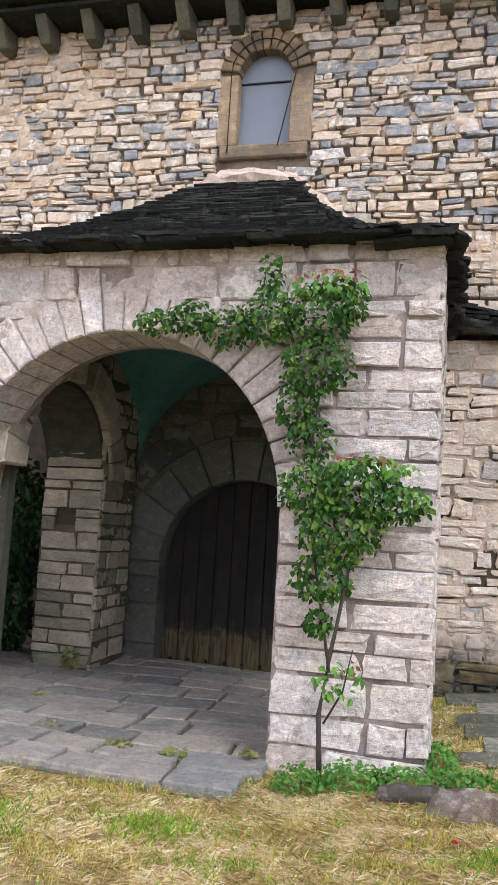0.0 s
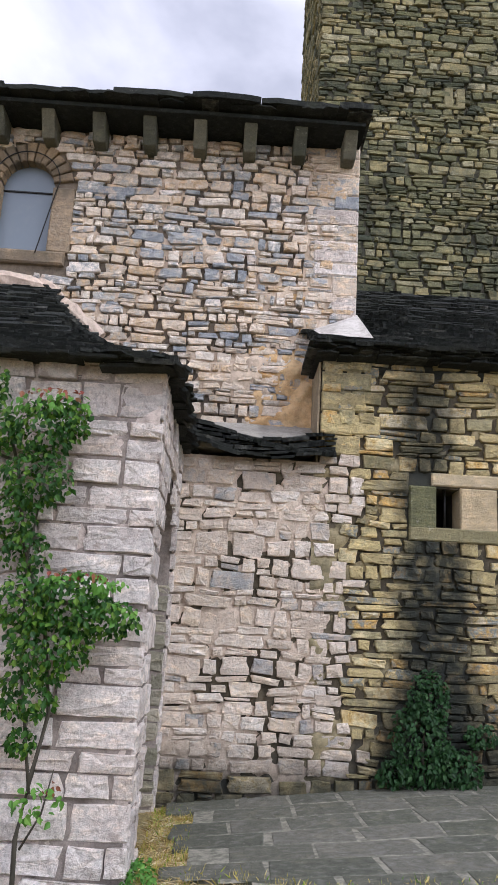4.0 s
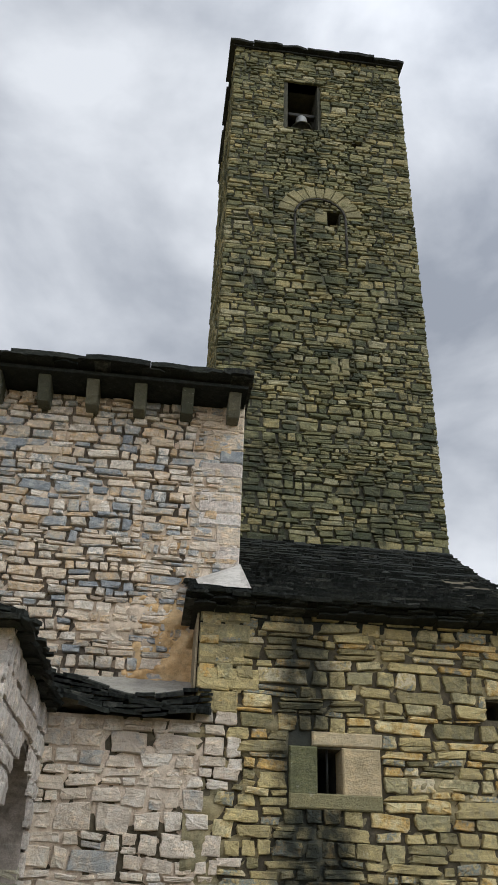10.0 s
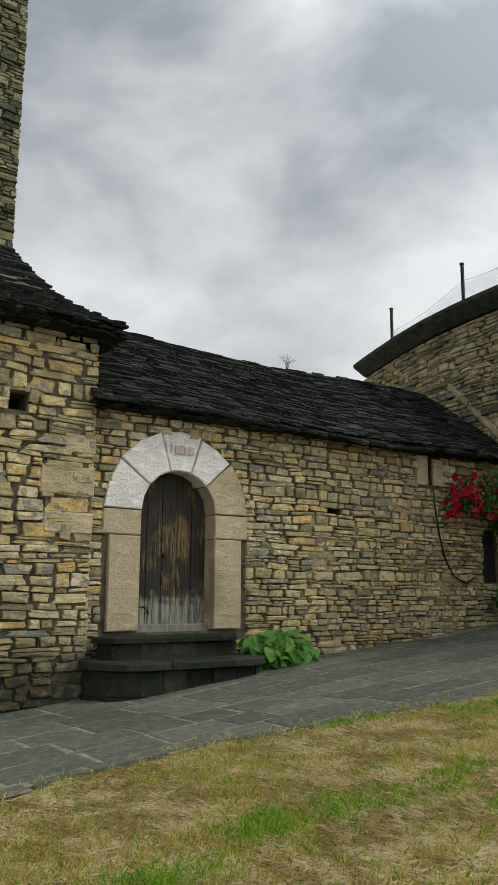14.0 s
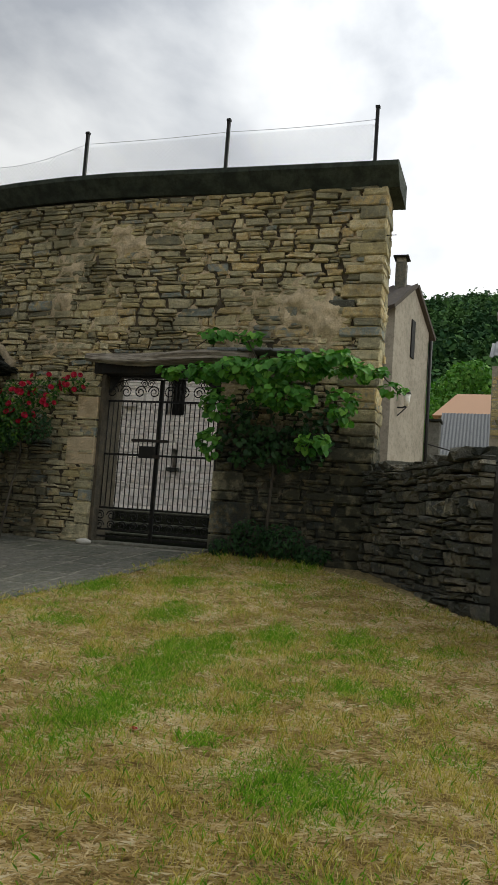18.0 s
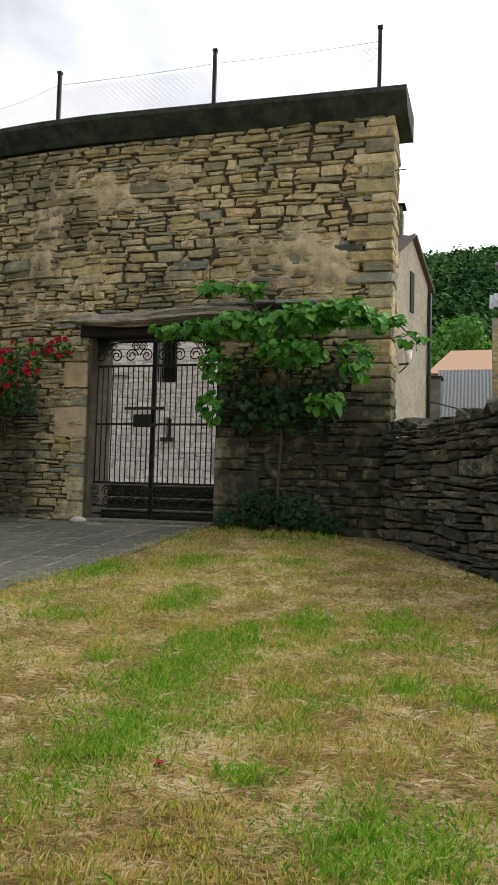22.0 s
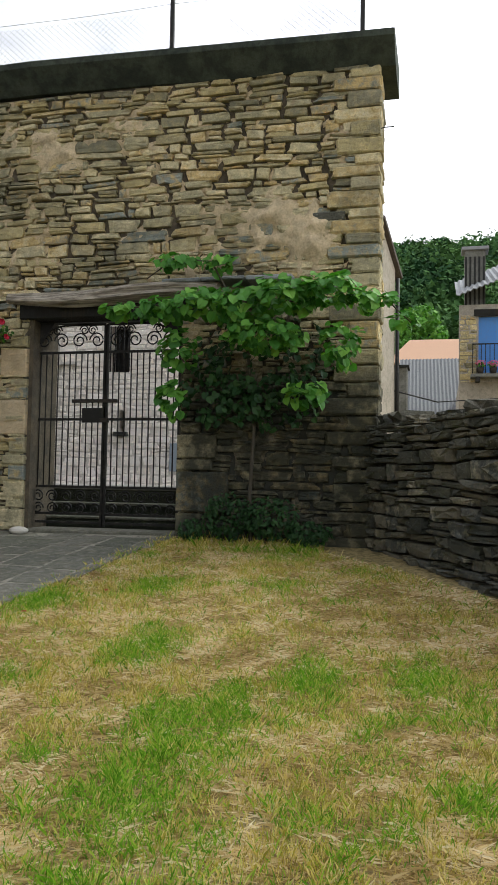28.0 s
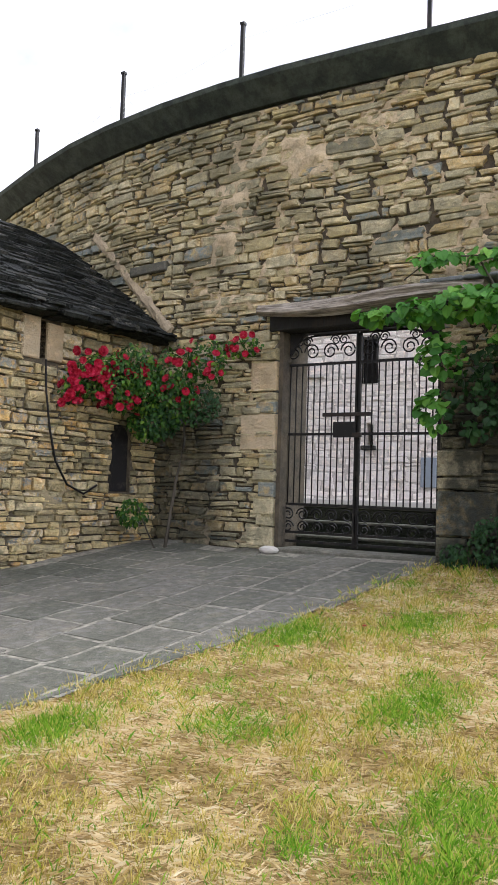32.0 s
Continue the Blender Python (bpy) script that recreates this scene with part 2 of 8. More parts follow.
gate_stone = masonry("gate_wall_rubble", [(0.0, (0.22, 0.21, 0.15)), (0.2, (0.42, 0.36, 0.19)), (0.42, (0.54, 0.48, 0.3)), (0.58, (0.32, 0.3, 0.2)), (0.74, (0.62, 0.55, 0.36)), (0.88, (0.5, 0.38, 0.18)), (1.0, (0.24, 0.27, 0.25))], dirt=(0.07, 0.078, 0.058), dirt_at=(0.47, 0.66), dirt_amount=0.55, moss=0.25, smear=((0.36, 0.3, 0.2), 0.58), streaks=GATE_SHADE_STAINS)
porch_stone = masonry("porch_whitewashed_stone", [(0.0, (0.55, 0.47, 0.42)), (0.3, (0.78, 0.71, 0.67)), (0.5, (0.6, 0.55, 0.53)), (0.75, (0.7, 0.61, 0.56)), (1.0, (0.84, 0.78, 0.75))], dirt=(0.26, 0.22, 0.2), dirt_at=(0.48, 0.66), dirt_amount=0.5, bleach=0.4, grain_amount=0.75, smear=((0.46, 0.38, 0.34), 0.56))
dry_stone = masonry("dry_wall_stone", [(0.0, (0.05, 0.055, 0.048)), (0.4, (0.1, 0.1, 0.082)), (0.7, (0.18, 0.165, 0.125)), (0.9, (0.08, 0.088, 0.086)), (1.0, (0.3, 0.28, 0.22))], dirt=(0.03, 0.034, 0.028), dirt_amount=0.6, moss=0.4)
pale_stone = masonry("street_wall_stone", [(0.0, (0.8, 0.76, 0.71)), (0.5, (0.87, 0.83, 0.78)), (1.0, (0.74, 0.69, 0.63))], dirt_amount=0.05, grain_amount=0.1)
# the porch's inner shade is put into this stone's dark tones
shaded_porch_stone = masonry("shaded_porch_stone", [(0.0, (0.06, 0.066, 0.06)), (0.5, (0.11, 0.115, 0.1)), (1.0, (0.18, 0.18, 0.155))], dirt=(0.03, 0.034, 0.028), dirt_amount=0.6, lichen=0.5, moss=0.25)
ashlar = masonry("dressed_sandstone", [(0.0, (0.46, 0.37, 0.24)), (0.5, (0.55, 0.45, 0.3)), (1.0, (0.5, 0.39, 0.24))], dirt=(0.16, 0.14, 0.09), dirt_at=(0.47, 0.67), dirt_amount=0.5, bleach=0.06, moss=0.2, grain_amount=0.12, speck=0.1)
arch_white = masonry("whitewashed_voussoir", [(0.0, (0.83, 0.78, 0.75)), (1.0, (0.87, 0.83, 0.81))], dirt=(0.55, 0.46, 0.38), dirt_amount=0.5, grain_amount=0.04, lichen=0.06, speck=0.06)
slate = masonry("stone_slate", [(0.0, (0.01, 0.012, 0.011)), (0.4, (0.02, 0.023, 0.021)), (0.7, (0.032, 0.035, 0.031)), (0.88, (0.016, 0.018, 0.018)), (0.96, (0.05, 0.052, 0.046)), (1.0, (0.09, 0.09, 0.08))], dirt=(0.012, 0.014, 0.012), dirt_amount=0.45, moss=0.12, bleach=0.02, lichen=0.08)
corbel_stone = masonry("weathered_corbel_stone", [(0.0, (0.08, 0.085, 0.066)), (0.5, (0.13, 0.13, 0.1)), (1.0, (0.19, 0.18, 0.135))], dirt_amount=0.5, moss=0.4)
flag = masonry("flagstone", [(0.0, (0.115, 0.12, 0.095)), (0.4, (0.15, 0.15, 0.12)), (0.7, (0.19, 0.185, 0.155)), (1.0, (0.13, 0.135, 0.105))], dirt=(0.07, 0.08, 0.055), dirt_amount=0.5, bleach=0.12, grain_amount=0.6)
pier_stone = masonry("inner_pier_stone", [(0.0, (0.22, 0.21, 0.16)), (0.5, (0.36, 0.33, 0.26)), (1.0, (0.5, 0.45, 0.36))], dirt_amount=0.5, moss=0.3)
brown_stone = masonry("brown_window_stone", [(0.0, (0.26, 0.21, 0.15)), (0.4, (0.46, 0.33, 0.2)), (0.7, (0.3, 0.24, 0.18)), (1.0, (0.5, 0.36, 0.22))], dirt=(0.1, 0.085, 0.065), dirt_at=(0.45, 0.6), dirt_amount=0.6, moss=0.2)
tower_pale = masonry("weathered_tower_block", [(0.0, (0.22, 0.2, 0.115)), (1.0, (0.3, 0.265, 0.15))], dirt_amount=0.5, moss=0.3)
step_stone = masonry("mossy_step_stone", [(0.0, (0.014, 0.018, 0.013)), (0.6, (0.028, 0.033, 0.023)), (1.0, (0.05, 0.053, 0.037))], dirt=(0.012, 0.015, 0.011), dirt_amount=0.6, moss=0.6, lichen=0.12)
nave_pale = masonry("pale_pink_rubble", [(0.0, (0.36, 0.36, 0.36)), (0.15, (0.6, 0.5, 0.4)), (0.4, (0.76, 0.65, 0.55)), (0.6, (0.56, 0.46, 0.37)), (0.8, (0.8, 0.72, 0.64)), (1.0, (0.68, 0.55, 0.42))], dirt_amount=0.25, bleach=0.35, smear=((0.7, 0.59, 0.49), 0.52), streaks=LOW_STREAKS)
pale_skin = earth("pink_wall_mortar", (0.72, 0.6, 0.49), (0.52, 0.42, 0.33), 3.0, 0.6, LOW_STREAKS)
street_mortar = earth("pale_street_mortar", (0.66, 0.62, 0.57), (0.55, 0.51, 0.46))
nave_mortar = earth("sandy_lime_mortar", (0.68, 0.55, 0.43), (0.42, 0.33, 0.25), 3.0)
nave_joint = earth("dark_lime_joint", (0.2, 0.16, 0.12), (0.085, 0.07, 0.056), 3.0)
porch_joint = earth("grey_open_joint", (0.34, 0.29, 0.26), (0.17, 0.145, 0.13), 4.0)
porch_mortar = earth("whitewashed_mortar", (0.62, 0.53, 0.48), (0.38, 0.32, 0.28), 4.0)
low_mortar = earth("brown_mortar", (0.13, 0.108, 0.07), (0.06, 0.05, 0.036), streaks=LOW_STREAKS)
low_skin = earth("ochre_wall_mortar", (0.38, 0.315, 0.18), (0.2, 0.175, 0.105), 3.5, 0.6, LOW_STREAKS, 0.35)
tower_mortar = earth("dark_mortar", (0.04, 0.041, 0.029), (0.075, 0.069, 0.048))
gate_mortar = earth("earth_mortar", (0.11, 0.09, 0.06), (0.05, 0.043, 0.031), streaks=GATE_SHADE_STAINS)
gate_skin = earth("tan_wall_mortar", (0.68, 0.56, 0.37), (0.46, 0.38, 0.25), 9.0, 1.0, GATE_SHADE_STAINS, 0.25)
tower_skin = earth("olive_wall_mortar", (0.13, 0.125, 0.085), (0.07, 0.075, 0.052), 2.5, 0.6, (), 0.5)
black_joint = earth("black_open_joint", (0.03, 0.028, 0.025), (0.06, 0.055, 0.045))
porch_flag = masonry("porch_flagstone", [(0.0, (0.2, 0.2, 0.195)), (0.4, (0.31, 0.285, 0.26)), (0.7, (0.4, 0.36, 0.31)), (1.0, (0.25, 0.25, 0.25))], dirt=(0.06, 0.065, 0.06), dirt_amount=0.5, bleach=0.15, grain_amount=0.6)
flag_joint = earth("sanded_joint", (0.33, 0.31, 0.25), (0.13, 0.13, 0.1), 16.0)
orange_plaster = earth("ochre_plaster", (0.62, 0.39, 0.18), (0.68, 0.49, 0.28), 3.0)
pink_plaster = earth("pink_lime_plaster", (0.66, 0.52, 0.43), (0.54, 0.44, 0.36), 2.5)
pale_fillet = earth("pale_grey_mortar", (0.6, 0.56, 0.52), (0.46, 0.42, 0.38), 4.0)
ochre_patch = earth("ochre_mortar_patch", (0.42, 0.34, 0.22), (0.34, 0.28, 0.19), 4.0)
grey_mortar = earth("grey_cement", (0.4, 0.37, 0.32), (0.3, 0.28, 0.25), 5.0)
dark_concrete = earth("blackened_coping", (0.022, 0.031, 0.026), (0.06, 0.074, 0.06), 5.0)
asphalt = earth("dark_asphalt", (0.035, 0.036, 0.036), (0.055, 0.055, 0.053), 8.0)
concrete = earth("weathered_concrete", (0.13, 0.13, 0.115), (0.2, 0.2, 0.18), 3.0)
teal_plaster = earth("teal_vault_paint", (0.06, 0.19, 0.18), (0.075, 0.21, 0.19), 2.0, 0.15)
house_plaster = earth("cream_house_render", (0.36, 0.32, 0.26), (0.29, 0.26, 0.21), 1.5, 0.2)


def timber(name, a, b, worn=(0.3, 0.27, 0.22), worn_amount=0.3):
    n = Nodes(name, 0.8)
    g = n.noise(6, 6, 0.65, stretch=(9, 9, 0.5))
    c = n.mix(n.span(g, 0.35, 0.65), a, b)
    c = n.mix(n.span(n.noise(3.5, 5, 0.6), 0.52, 0.7, 0, worn_amount), c, worn)
    n.bump(g, 0.5, 0.012)
    return n.done(c)


def door_timber(name, foot, bare_amount=0.85, foot_tone=(0.33, 0.32, 0.26), tone=(0.05, 0.034, 0.018)):
    """Old planks: near-black, ochre where the grain is bare, bleached at the foot."""
    n = Nodes(name, 0.82)
    g = n.noise(5, 7, 0.68, stretch=(10, 10, 0.7))
    c = n.mix(n.span(g, 0.35, 0.62), (0.008, 0.009, 0.008), tone)
    bare = n.math("MULTIPLY", n.span(n.noise(2.6, 5, 0.6, stretch=(1.6, 1.6, 0.8)), 0.47, 0.58), n.span(g, 0.4, 0.6))
    c = n.mix(n.math("MULTIPLY", bare, bare_amount), c, (0.27, 0.17, 0.06))
    z = n.math("ADD", n.axis(2), n.math("MULTIPLY", n.math("SUBTRACT", n.noise(9, 4), 0.5), 0.5))
    c = n.mix(n.math("MULTIPLY", n.span(z, foot - 0.08, foot + 0.08, 1, 0), n.span(g, 0.38, 0.6, 0.2, 0.9)), c, foot_tone)
    n.bump(g, 0.8, 0.02)
    return n.done(c)


old_wood = door_timber("weathered_door_wood", 1.68, 0.65, tone=(0.035, 0.026, 0.015))
# near-black tone: the porch's shade is put into the church door's wood
dark_wood = door_timber("dark_door_wood", 0.42, 0.05, (0.13, 0.1, 0.045), (0.007, 0.006, 0.005))
log_wood = timber("split_log_wood", (0.1, 0.085, 0.065), (0.36, 0.32, 0.26), (0.46, 0.42, 0.36), 0.4)
log_wood.node_tree.nodes["Mapping"].inputs["Scale"].default_value = (9, 0.6, 9)
pale_slate = masonry("pale_blue_slate", [(0.0, (0.2, 0.22, 0.24)), (1.0, (0.3, 0.32, 0.34))], dirt_amount=0.3)
grey_wood = timber("grey_weathered_timber", (0.14, 0.125, 0.1), (0.26, 0.24, 0.2))


def plain(name, colour, rough=0.6, metal=0.0, wear=(0.15, 0.13, 0.1), amount=0.25):
    n = Nodes(name, rough, metal)
    c = n.mix(n.span(n.noise(11, 5, 0.6), 0.5, 0.75, 0, amount), colour, wear)
    n.bump(n.noise(60, 3), 0.12, 0.005)
    return n.done(c)


iron = plain("black_wrought_iron", (0.018, 0.018, 0.018), 0.55, 0.6)
rust_iron = plain("rusty_iron", (0.03, 0.024, 0.02), 0.7, 0.4)
bronze = plain("grey_bell_metal", (0.35, 0.35, 0.34), 0.4, 0.8)
lead_glass = plain("grey_window_panel", (0.16, 0.19, 0.23), 0.35, 0.0, (0.2, 0.22, 0.25), 0.3)
# black colour that stands in for the shade inside openings
void = plain("black_interior_shade", (0.012, 0.012, 0.012), 0.95)
white_stone = plain("white_kerb_stone", (0.5, 0.48, 0.44), 0.9)
blue_paint = plain("blue_shutter_paint", (0.05, 0.2, 0.55), 0.5)
tile_red = plain("orange_roof_tile", (0.44, 0.26, 0.16), 0.85, 0.0, (0.32, 0.21, 0.14), 0.5)
corrugated = plain("grey_corrugated_sheet", (0.22, 0.225, 0.235), 0.75, 0.0, (0.1, 0.105, 0.11), 0.6)
lamp_glass = plain("frosted_lamp_glass", (0.8, 0.78, 0.72), 0.3)


def leafy(name, a, b, c, rough=0.5):
    n = Nodes(name, rough)
    col = n.ramp(n.chance(), [(0.0, a), (0.55, b), (1.0, c)])
    col = n.mix(n.span(n.noise(2.2, 3), 0.4, 0.65, 0, 0.4), col, a)
    n.b.inputs["Specular IOR Level"].default_value = 0.28
    tr = n.add("ShaderNodeBsdfTranslucent")
    n.put(tr.inputs["Color"], n.mix(1.0, col, (0.9, 1.2, 0.4), "MULTIPLY"))
    mixer = n.add("ShaderNodeMixShader")
    mixer.inputs[0].default_value = 0.28
    out = n.t.nodes["Material Output"]
    n.t.links.new(n.b.outputs[0], mixer.inputs[1])
    n.t.links.new(tr.outputs[0], mixer.inputs[2])
    n.t.links.new(mixer.outputs[0], out.inputs["Surface"])
    return n.done(col)


rose_leaf = leafy("rose_leaf", (0.012, 0.05, 0.006), (0.035, 0.115, 0.012), (0.16, 0.27, 0.03))
vine_leaf = leafy("vine_leaf", (0.035, 0.13, 0.02), (0.09, 0.26, 0.035), (0.2, 0.4, 0.06))
# dark ivy green, also the shaded copy of vine and rose leaves
ivy_or_shaded_leaf = leafy("ivy_or_shaded_leaf", (0.012, 0.04, 0.012), (0.025, 0.075, 0.022), (0.05, 0.11, 0.035))
bright_leaf = leafy("bright_leaf", (0.08, 0.2, 0.03), (0.13, 0.29, 0.05), (0.2, 0.36, 0.07))
def woods_leaf(name, a, b, scale):
    """Far foliage: tone drifts from crown to crown."""
    n = Nodes(name, 0.9)
    n.b.inputs["Specular IOR Level"].default_value = 0.1
    c = n.mix(n.span(n.noise(scale, 3, 0.6), 0.38, 0.62), a, b)
    return n.done(n.mix(n.span(n.chance(), 0.0, 1.0, 0.0, 0.5), c, n.mix(1.0, c, (0.45, 0.5, 0.45), "MULTIPLY")))


far_leaf = woods_leaf("far_tree_leaf", (0.022, 0.062, 0.024), (0.085, 0.17, 0.05), 0.14)
red_leaf = leafy("red_young_leaf", (0.2, 0.04, 0.03), (0.3, 0.09, 0.06), (0.25, 0.14, 0.06))
petal = leafy("crimson_petal", (0.35, 0.008, 0.03), (0.5, 0.02, 0.06), (0.6, 0.05, 0.12))
bark = masonry("split_bark", [(0.0, (0.1, 0.075, 0.06)), (1.0, (0.24, 0.19, 0.15))], dirt_amount=0.7, bleach=0.3)
stem = plain("woody_stem", (0.06, 0.052, 0.038), 0.9)


def grass_material(name, stops):
    """Blades of one kind: a tone for each blade, drifting over the lawn."""
    n = Nodes(name, 0.7)
    c = n.ramp(n.chance(), stops)
    c = n.mix(n.span(n.noise(1.3, 4, 0.6), 0.35, 0.65, 0.0, 0.35), c, n.mix(1.0, c, (0.8, 0.74, 0.6), "MULTIPLY"))
    n.b.inputs["Specular IOR Level"].default_value = 0.25
    tr = n.add("ShaderNodeBsdfTranslucent")
    n.put(tr.inputs["Color"], c)
    mixer = n.add("ShaderNodeMixShader")
    mixer.inputs[0].default_value = 0.4
    n.t.links.new(n.b.outputs[0], mixer.inputs[1])
    n.t.links.new(tr.outputs[0], mixer.inputs[2])
    n.t.links.new(mixer.outputs[0], n.t.nodes["Material Output"].inputs["Surface"])
    return n.done(c)


straw_blade = grass_material("straw_blade", [(0.0, (0.5, 0.37, 0.17)), (0.3, (0.74, 0.6, 0.33)), (0.7, (0.87, 0.75, 0.5)), (1.0, (0.92, 0.85, 0.66))])
stubble_blade = grass_material("stubble_blade", [(0.0, (0.26, 0.24, 0.035)), (0.35, (0.52, 0.46, 0.09)), (0.7, (0.74, 0.62, 0.2)), (1.0, (0.88, 0.76, 0.4))])
green_blade = grass_material("green_blade", [(0.0, (0.09, 0.21, 0.012)), (0.4, (0.17, 0.39, 0.02)), (0.75, (0.32, 0.52, 0.05)), (1.0, (0.58, 0.6, 0.14))])
dull_straw = grass_material("dull_straw", [(0.0, (0.26, 0.185, 0.075)), (0.5, (0.52, 0.39, 0.17)), (1.0, (0.7, 0.57, 0.31))])
grass_soil = earth("thatch_and_soil", (0.4, 0.31, 0.14), (0.15, 0.12, 0.045), 20.0, 0.7)

# ---- building helpers ----
def part(name, bm, material, parent=None, label=""):
    """Link a bmesh as one mesh object, under a thing or on its own."""
    me = bpy.data.meshes.new(name)
    bm.normal_update()
    bm.to_mesh(me)
    bm.free()
    me.materials.append(material)
    ob = new(name, me)
    if parent is not None:
        ob.parent = parent
    if label:
        ob["label"] = label
    return ob


def from_arrays(name, verts, faces, material, parent=None, label="", smooth=False):
    me = bpy.data.meshes.new(name)
    me.from_pydata([tuple(v) for v in verts], [], [tuple(int(i) for i in f) for f in faces])
    me.materials.append(material)
    if smooth:
        me.polygons.foreach_set("use_smooth", [True] * len(me.polygons))
    me.update()
    ob = new(name, me)
    if parent is not None:
        ob.parent = parent
    if label:
        ob["label"] = label
    return ob


def empty(name, label, category, group="", at=(0, 0, 0)):
    ob = new(name)
    ob.location = at
    return tagged(ob, label, category, group)


def box_bm(bm, x0, x1, y0, y1, z0, z1, bevel=0.0, m=None):
    r = bmesh.ops.create_cube(bm, size=1.0)
    for v in r["verts"]:
        v.co = Vector((x0 + (v.co.x + 0.5) * (x1 - x0), y0 + (v.co.y + 0.5) * (y1 - y0), z0 + (v.co.z + 0.5) * (z1 - z0)))
    if bevel:
        edges = list({e for v in r["verts"] for e in v.link_edges})
        out = bmesh.ops.bevel(bm, geom=edges, offset=bevel, segments=1, affect="EDGES")
        vs = list({v for f in out["faces"] for v in f.verts})
    else:
        vs = r["verts"]
    if m is not None:
        bmesh.ops.transform(bm, matrix=m, verts=vs)
    return vs


def box(name, x0, x1, y0, y1, z0, z1, material, parent=None, bevel=0.0, m=None, label=""):
    bm = bmesh.new()
    box_bm(bm, x0, x1, y0, y1, z0, z1, bevel, m)
    return part(name, bm, material, parent, label)


def tube(name, points, radius, material, parent=None, sides=6, taper=1.0, label=""):
    """A round bar along points; radius shrinks to radius * taper."""
    verts, faces = [], []
    pts = [Vector(p) for p in points]
    for i, p in enumerate(pts):
        d = (pts[min(i + 1, len(pts) - 1)] - pts[max(i - 1, 0)]).normalized()
        a = d.orthogonal().normalized()
        if abs(d.z) < 0.99:
            a = d.cross(Vector((0, 0, 1))).normalized()
        b = d.cross(a)
        r = radius * (1 + (taper - 1) * i / max(1, len(pts) - 1))
        for k in range(sides):
            w = 2 * math.pi * k / sides
            verts.append(p + a * (r * math.cos(w)) + b * (r * math.sin(w)))
    for i in range(len(pts) - 1):
        for k in range(sides):
            j = (k + 1) % sides
            faces.append((i * sides + k, i * sides + j, (i + 1) * sides + j, (i + 1) * sides + k))
    faces.append(tuple(reversed(range(sides))))
    faces.append(tuple(range((len(pts) - 1) * sides, len(pts) * sides)))
    return from_arrays(name, verts, faces, material, parent, label, smooth=True)


def fillet(points, radius, material, parent, seed, label, squash=(1.0, 1.0, 1.0)):
    """Mortar smeared by hand along a joint: an uneven, flattened ridge."""
    pts = [Vector(p) for p in points]
    path = [a.lerp(b, k / 6) for a, b in zip(pts, pts[1:]) for k in range(6)] + [pts[-1]]
    verts, faces, sides = [], [], 10
    for i, p in enumerate(path):
        d = (path[min(i + 1, len(path) - 1)] - path[max(i - 1, 0)]).normalized()
        a = d.cross(Vector((0.3, 0.9, 0.2))).normalized()
        b = d.cross(a)
        for k in range(sides):
            w = 2 * math.pi * k / sides
            q = radius * (1 + 0.55 * noise.noise((i * 0.55, math.cos(w) * 1.6 + seed, math.sin(w) * 1.6)) + 0.25 * noise.noise((i * 1.7, math.cos(w) * 4, seed + math.sin(w) * 4)))
            e = a * (q * math.cos(w)) + b * (q * math.sin(w))
            verts.append(p + Vector((e.x * squash[0], e.y * squash[1], e.z * squash[2])))
    for i in range(len(path) - 1):
        for k in range(sides):
            j = (k + 1) % sides
            faces.append((i * sides + k, i * sides + j, (i + 1) * sides + j, (i + 1) * sides + k))
    faces += [tuple(reversed(range(sides))), tuple(range((len(path) - 1) * sides, len(path) * sides))]
    return from_arrays("mortar_fillet", verts, faces, material, parent, label)


class Line:
    """A wall's line on the plan, from the viewer's left to right: at(u, d) is u along it and d out towards the viewer."""

    def __init__(self, *pts):
        self.p = [Vector(p) for p in pts]
        self.s = [0.0]
        for a, b in zip(self.p, self.p[1:]):
            self.s.append(self.s[-1] + (b - a).length)
        self.length = self.s[-1]

    def basis(self, u):
        k = 0
        while k < len(self.p) - 2 and u > self.s[k + 1]:
            k += 1
        d = (self.p[k + 1] - self.p[k]).normalized()
        return self.p[k] + d * (u - self.s[k]), d, Vector((d.y, -d.x))

    def at(self, u, d, z):
        o, _, n = self.basis(u)
        return Vector((o.x + n.x * d, o.y + n.y * d, z))


def arch(u0, u1, z0, spring, steps=14, rise=None):
    """An opening with a round head, as a loop."""
    c, r = (u0 + u1) / 2, (u1 - u0) / 2
    rise = r if rise is None else rise
    return [(u0, z0), (u1, z0)] + [(c + r * math.cos(math.pi * k / steps), spring + rise * math.sin(math.pi * k / steps)) for k in range(steps + 1)]


def rect(u0, u1, z0, z1):
    return [(u0, z0), (u1, z0), (u1, z1), (u0, z1)]


def slab(name, line, outline, holes, front, thick, material, parent=None, kind="structure"):
    """A wall's core: an outline with holes through it, between front and front - thick."""
    bm = bmesh.new()
    for off in (front, front - thick):
        edges = []
        for loop in [outline, *holes]:
            vs = [bm.verts.new(line.at(u, off, z)) for u, z in loop]
            for a, b in zip(vs, vs[1:] + vs[:1]):
                edges.append(bm.edges.new((a, b)))
        n = line.basis(0)[2]
        bmesh.ops.triangle_fill(bm, use_beauty=True, use_dissolve=False, edges=edges, normal=(n.x, n.y, 0))
    bm.verts.ensure_lookup_table()
    half, i = len(bm.verts) // 2, 0
    for loop in [outline, *holes]:
        for k in range(len(loop)):
            j = (k + 1) % len(loop)
            bm.faces.new((bm.verts[i + k], bm.verts[i + j], bm.verts[half + i + j], bm.verts[half + i + k]))
        i += len(loop)
    bmesh.ops.recalc_face_normals(bm, faces=bm.faces)
    ob = part(name, bm, material, parent)
    return tagged(ob, kind=kind) if kind else ob


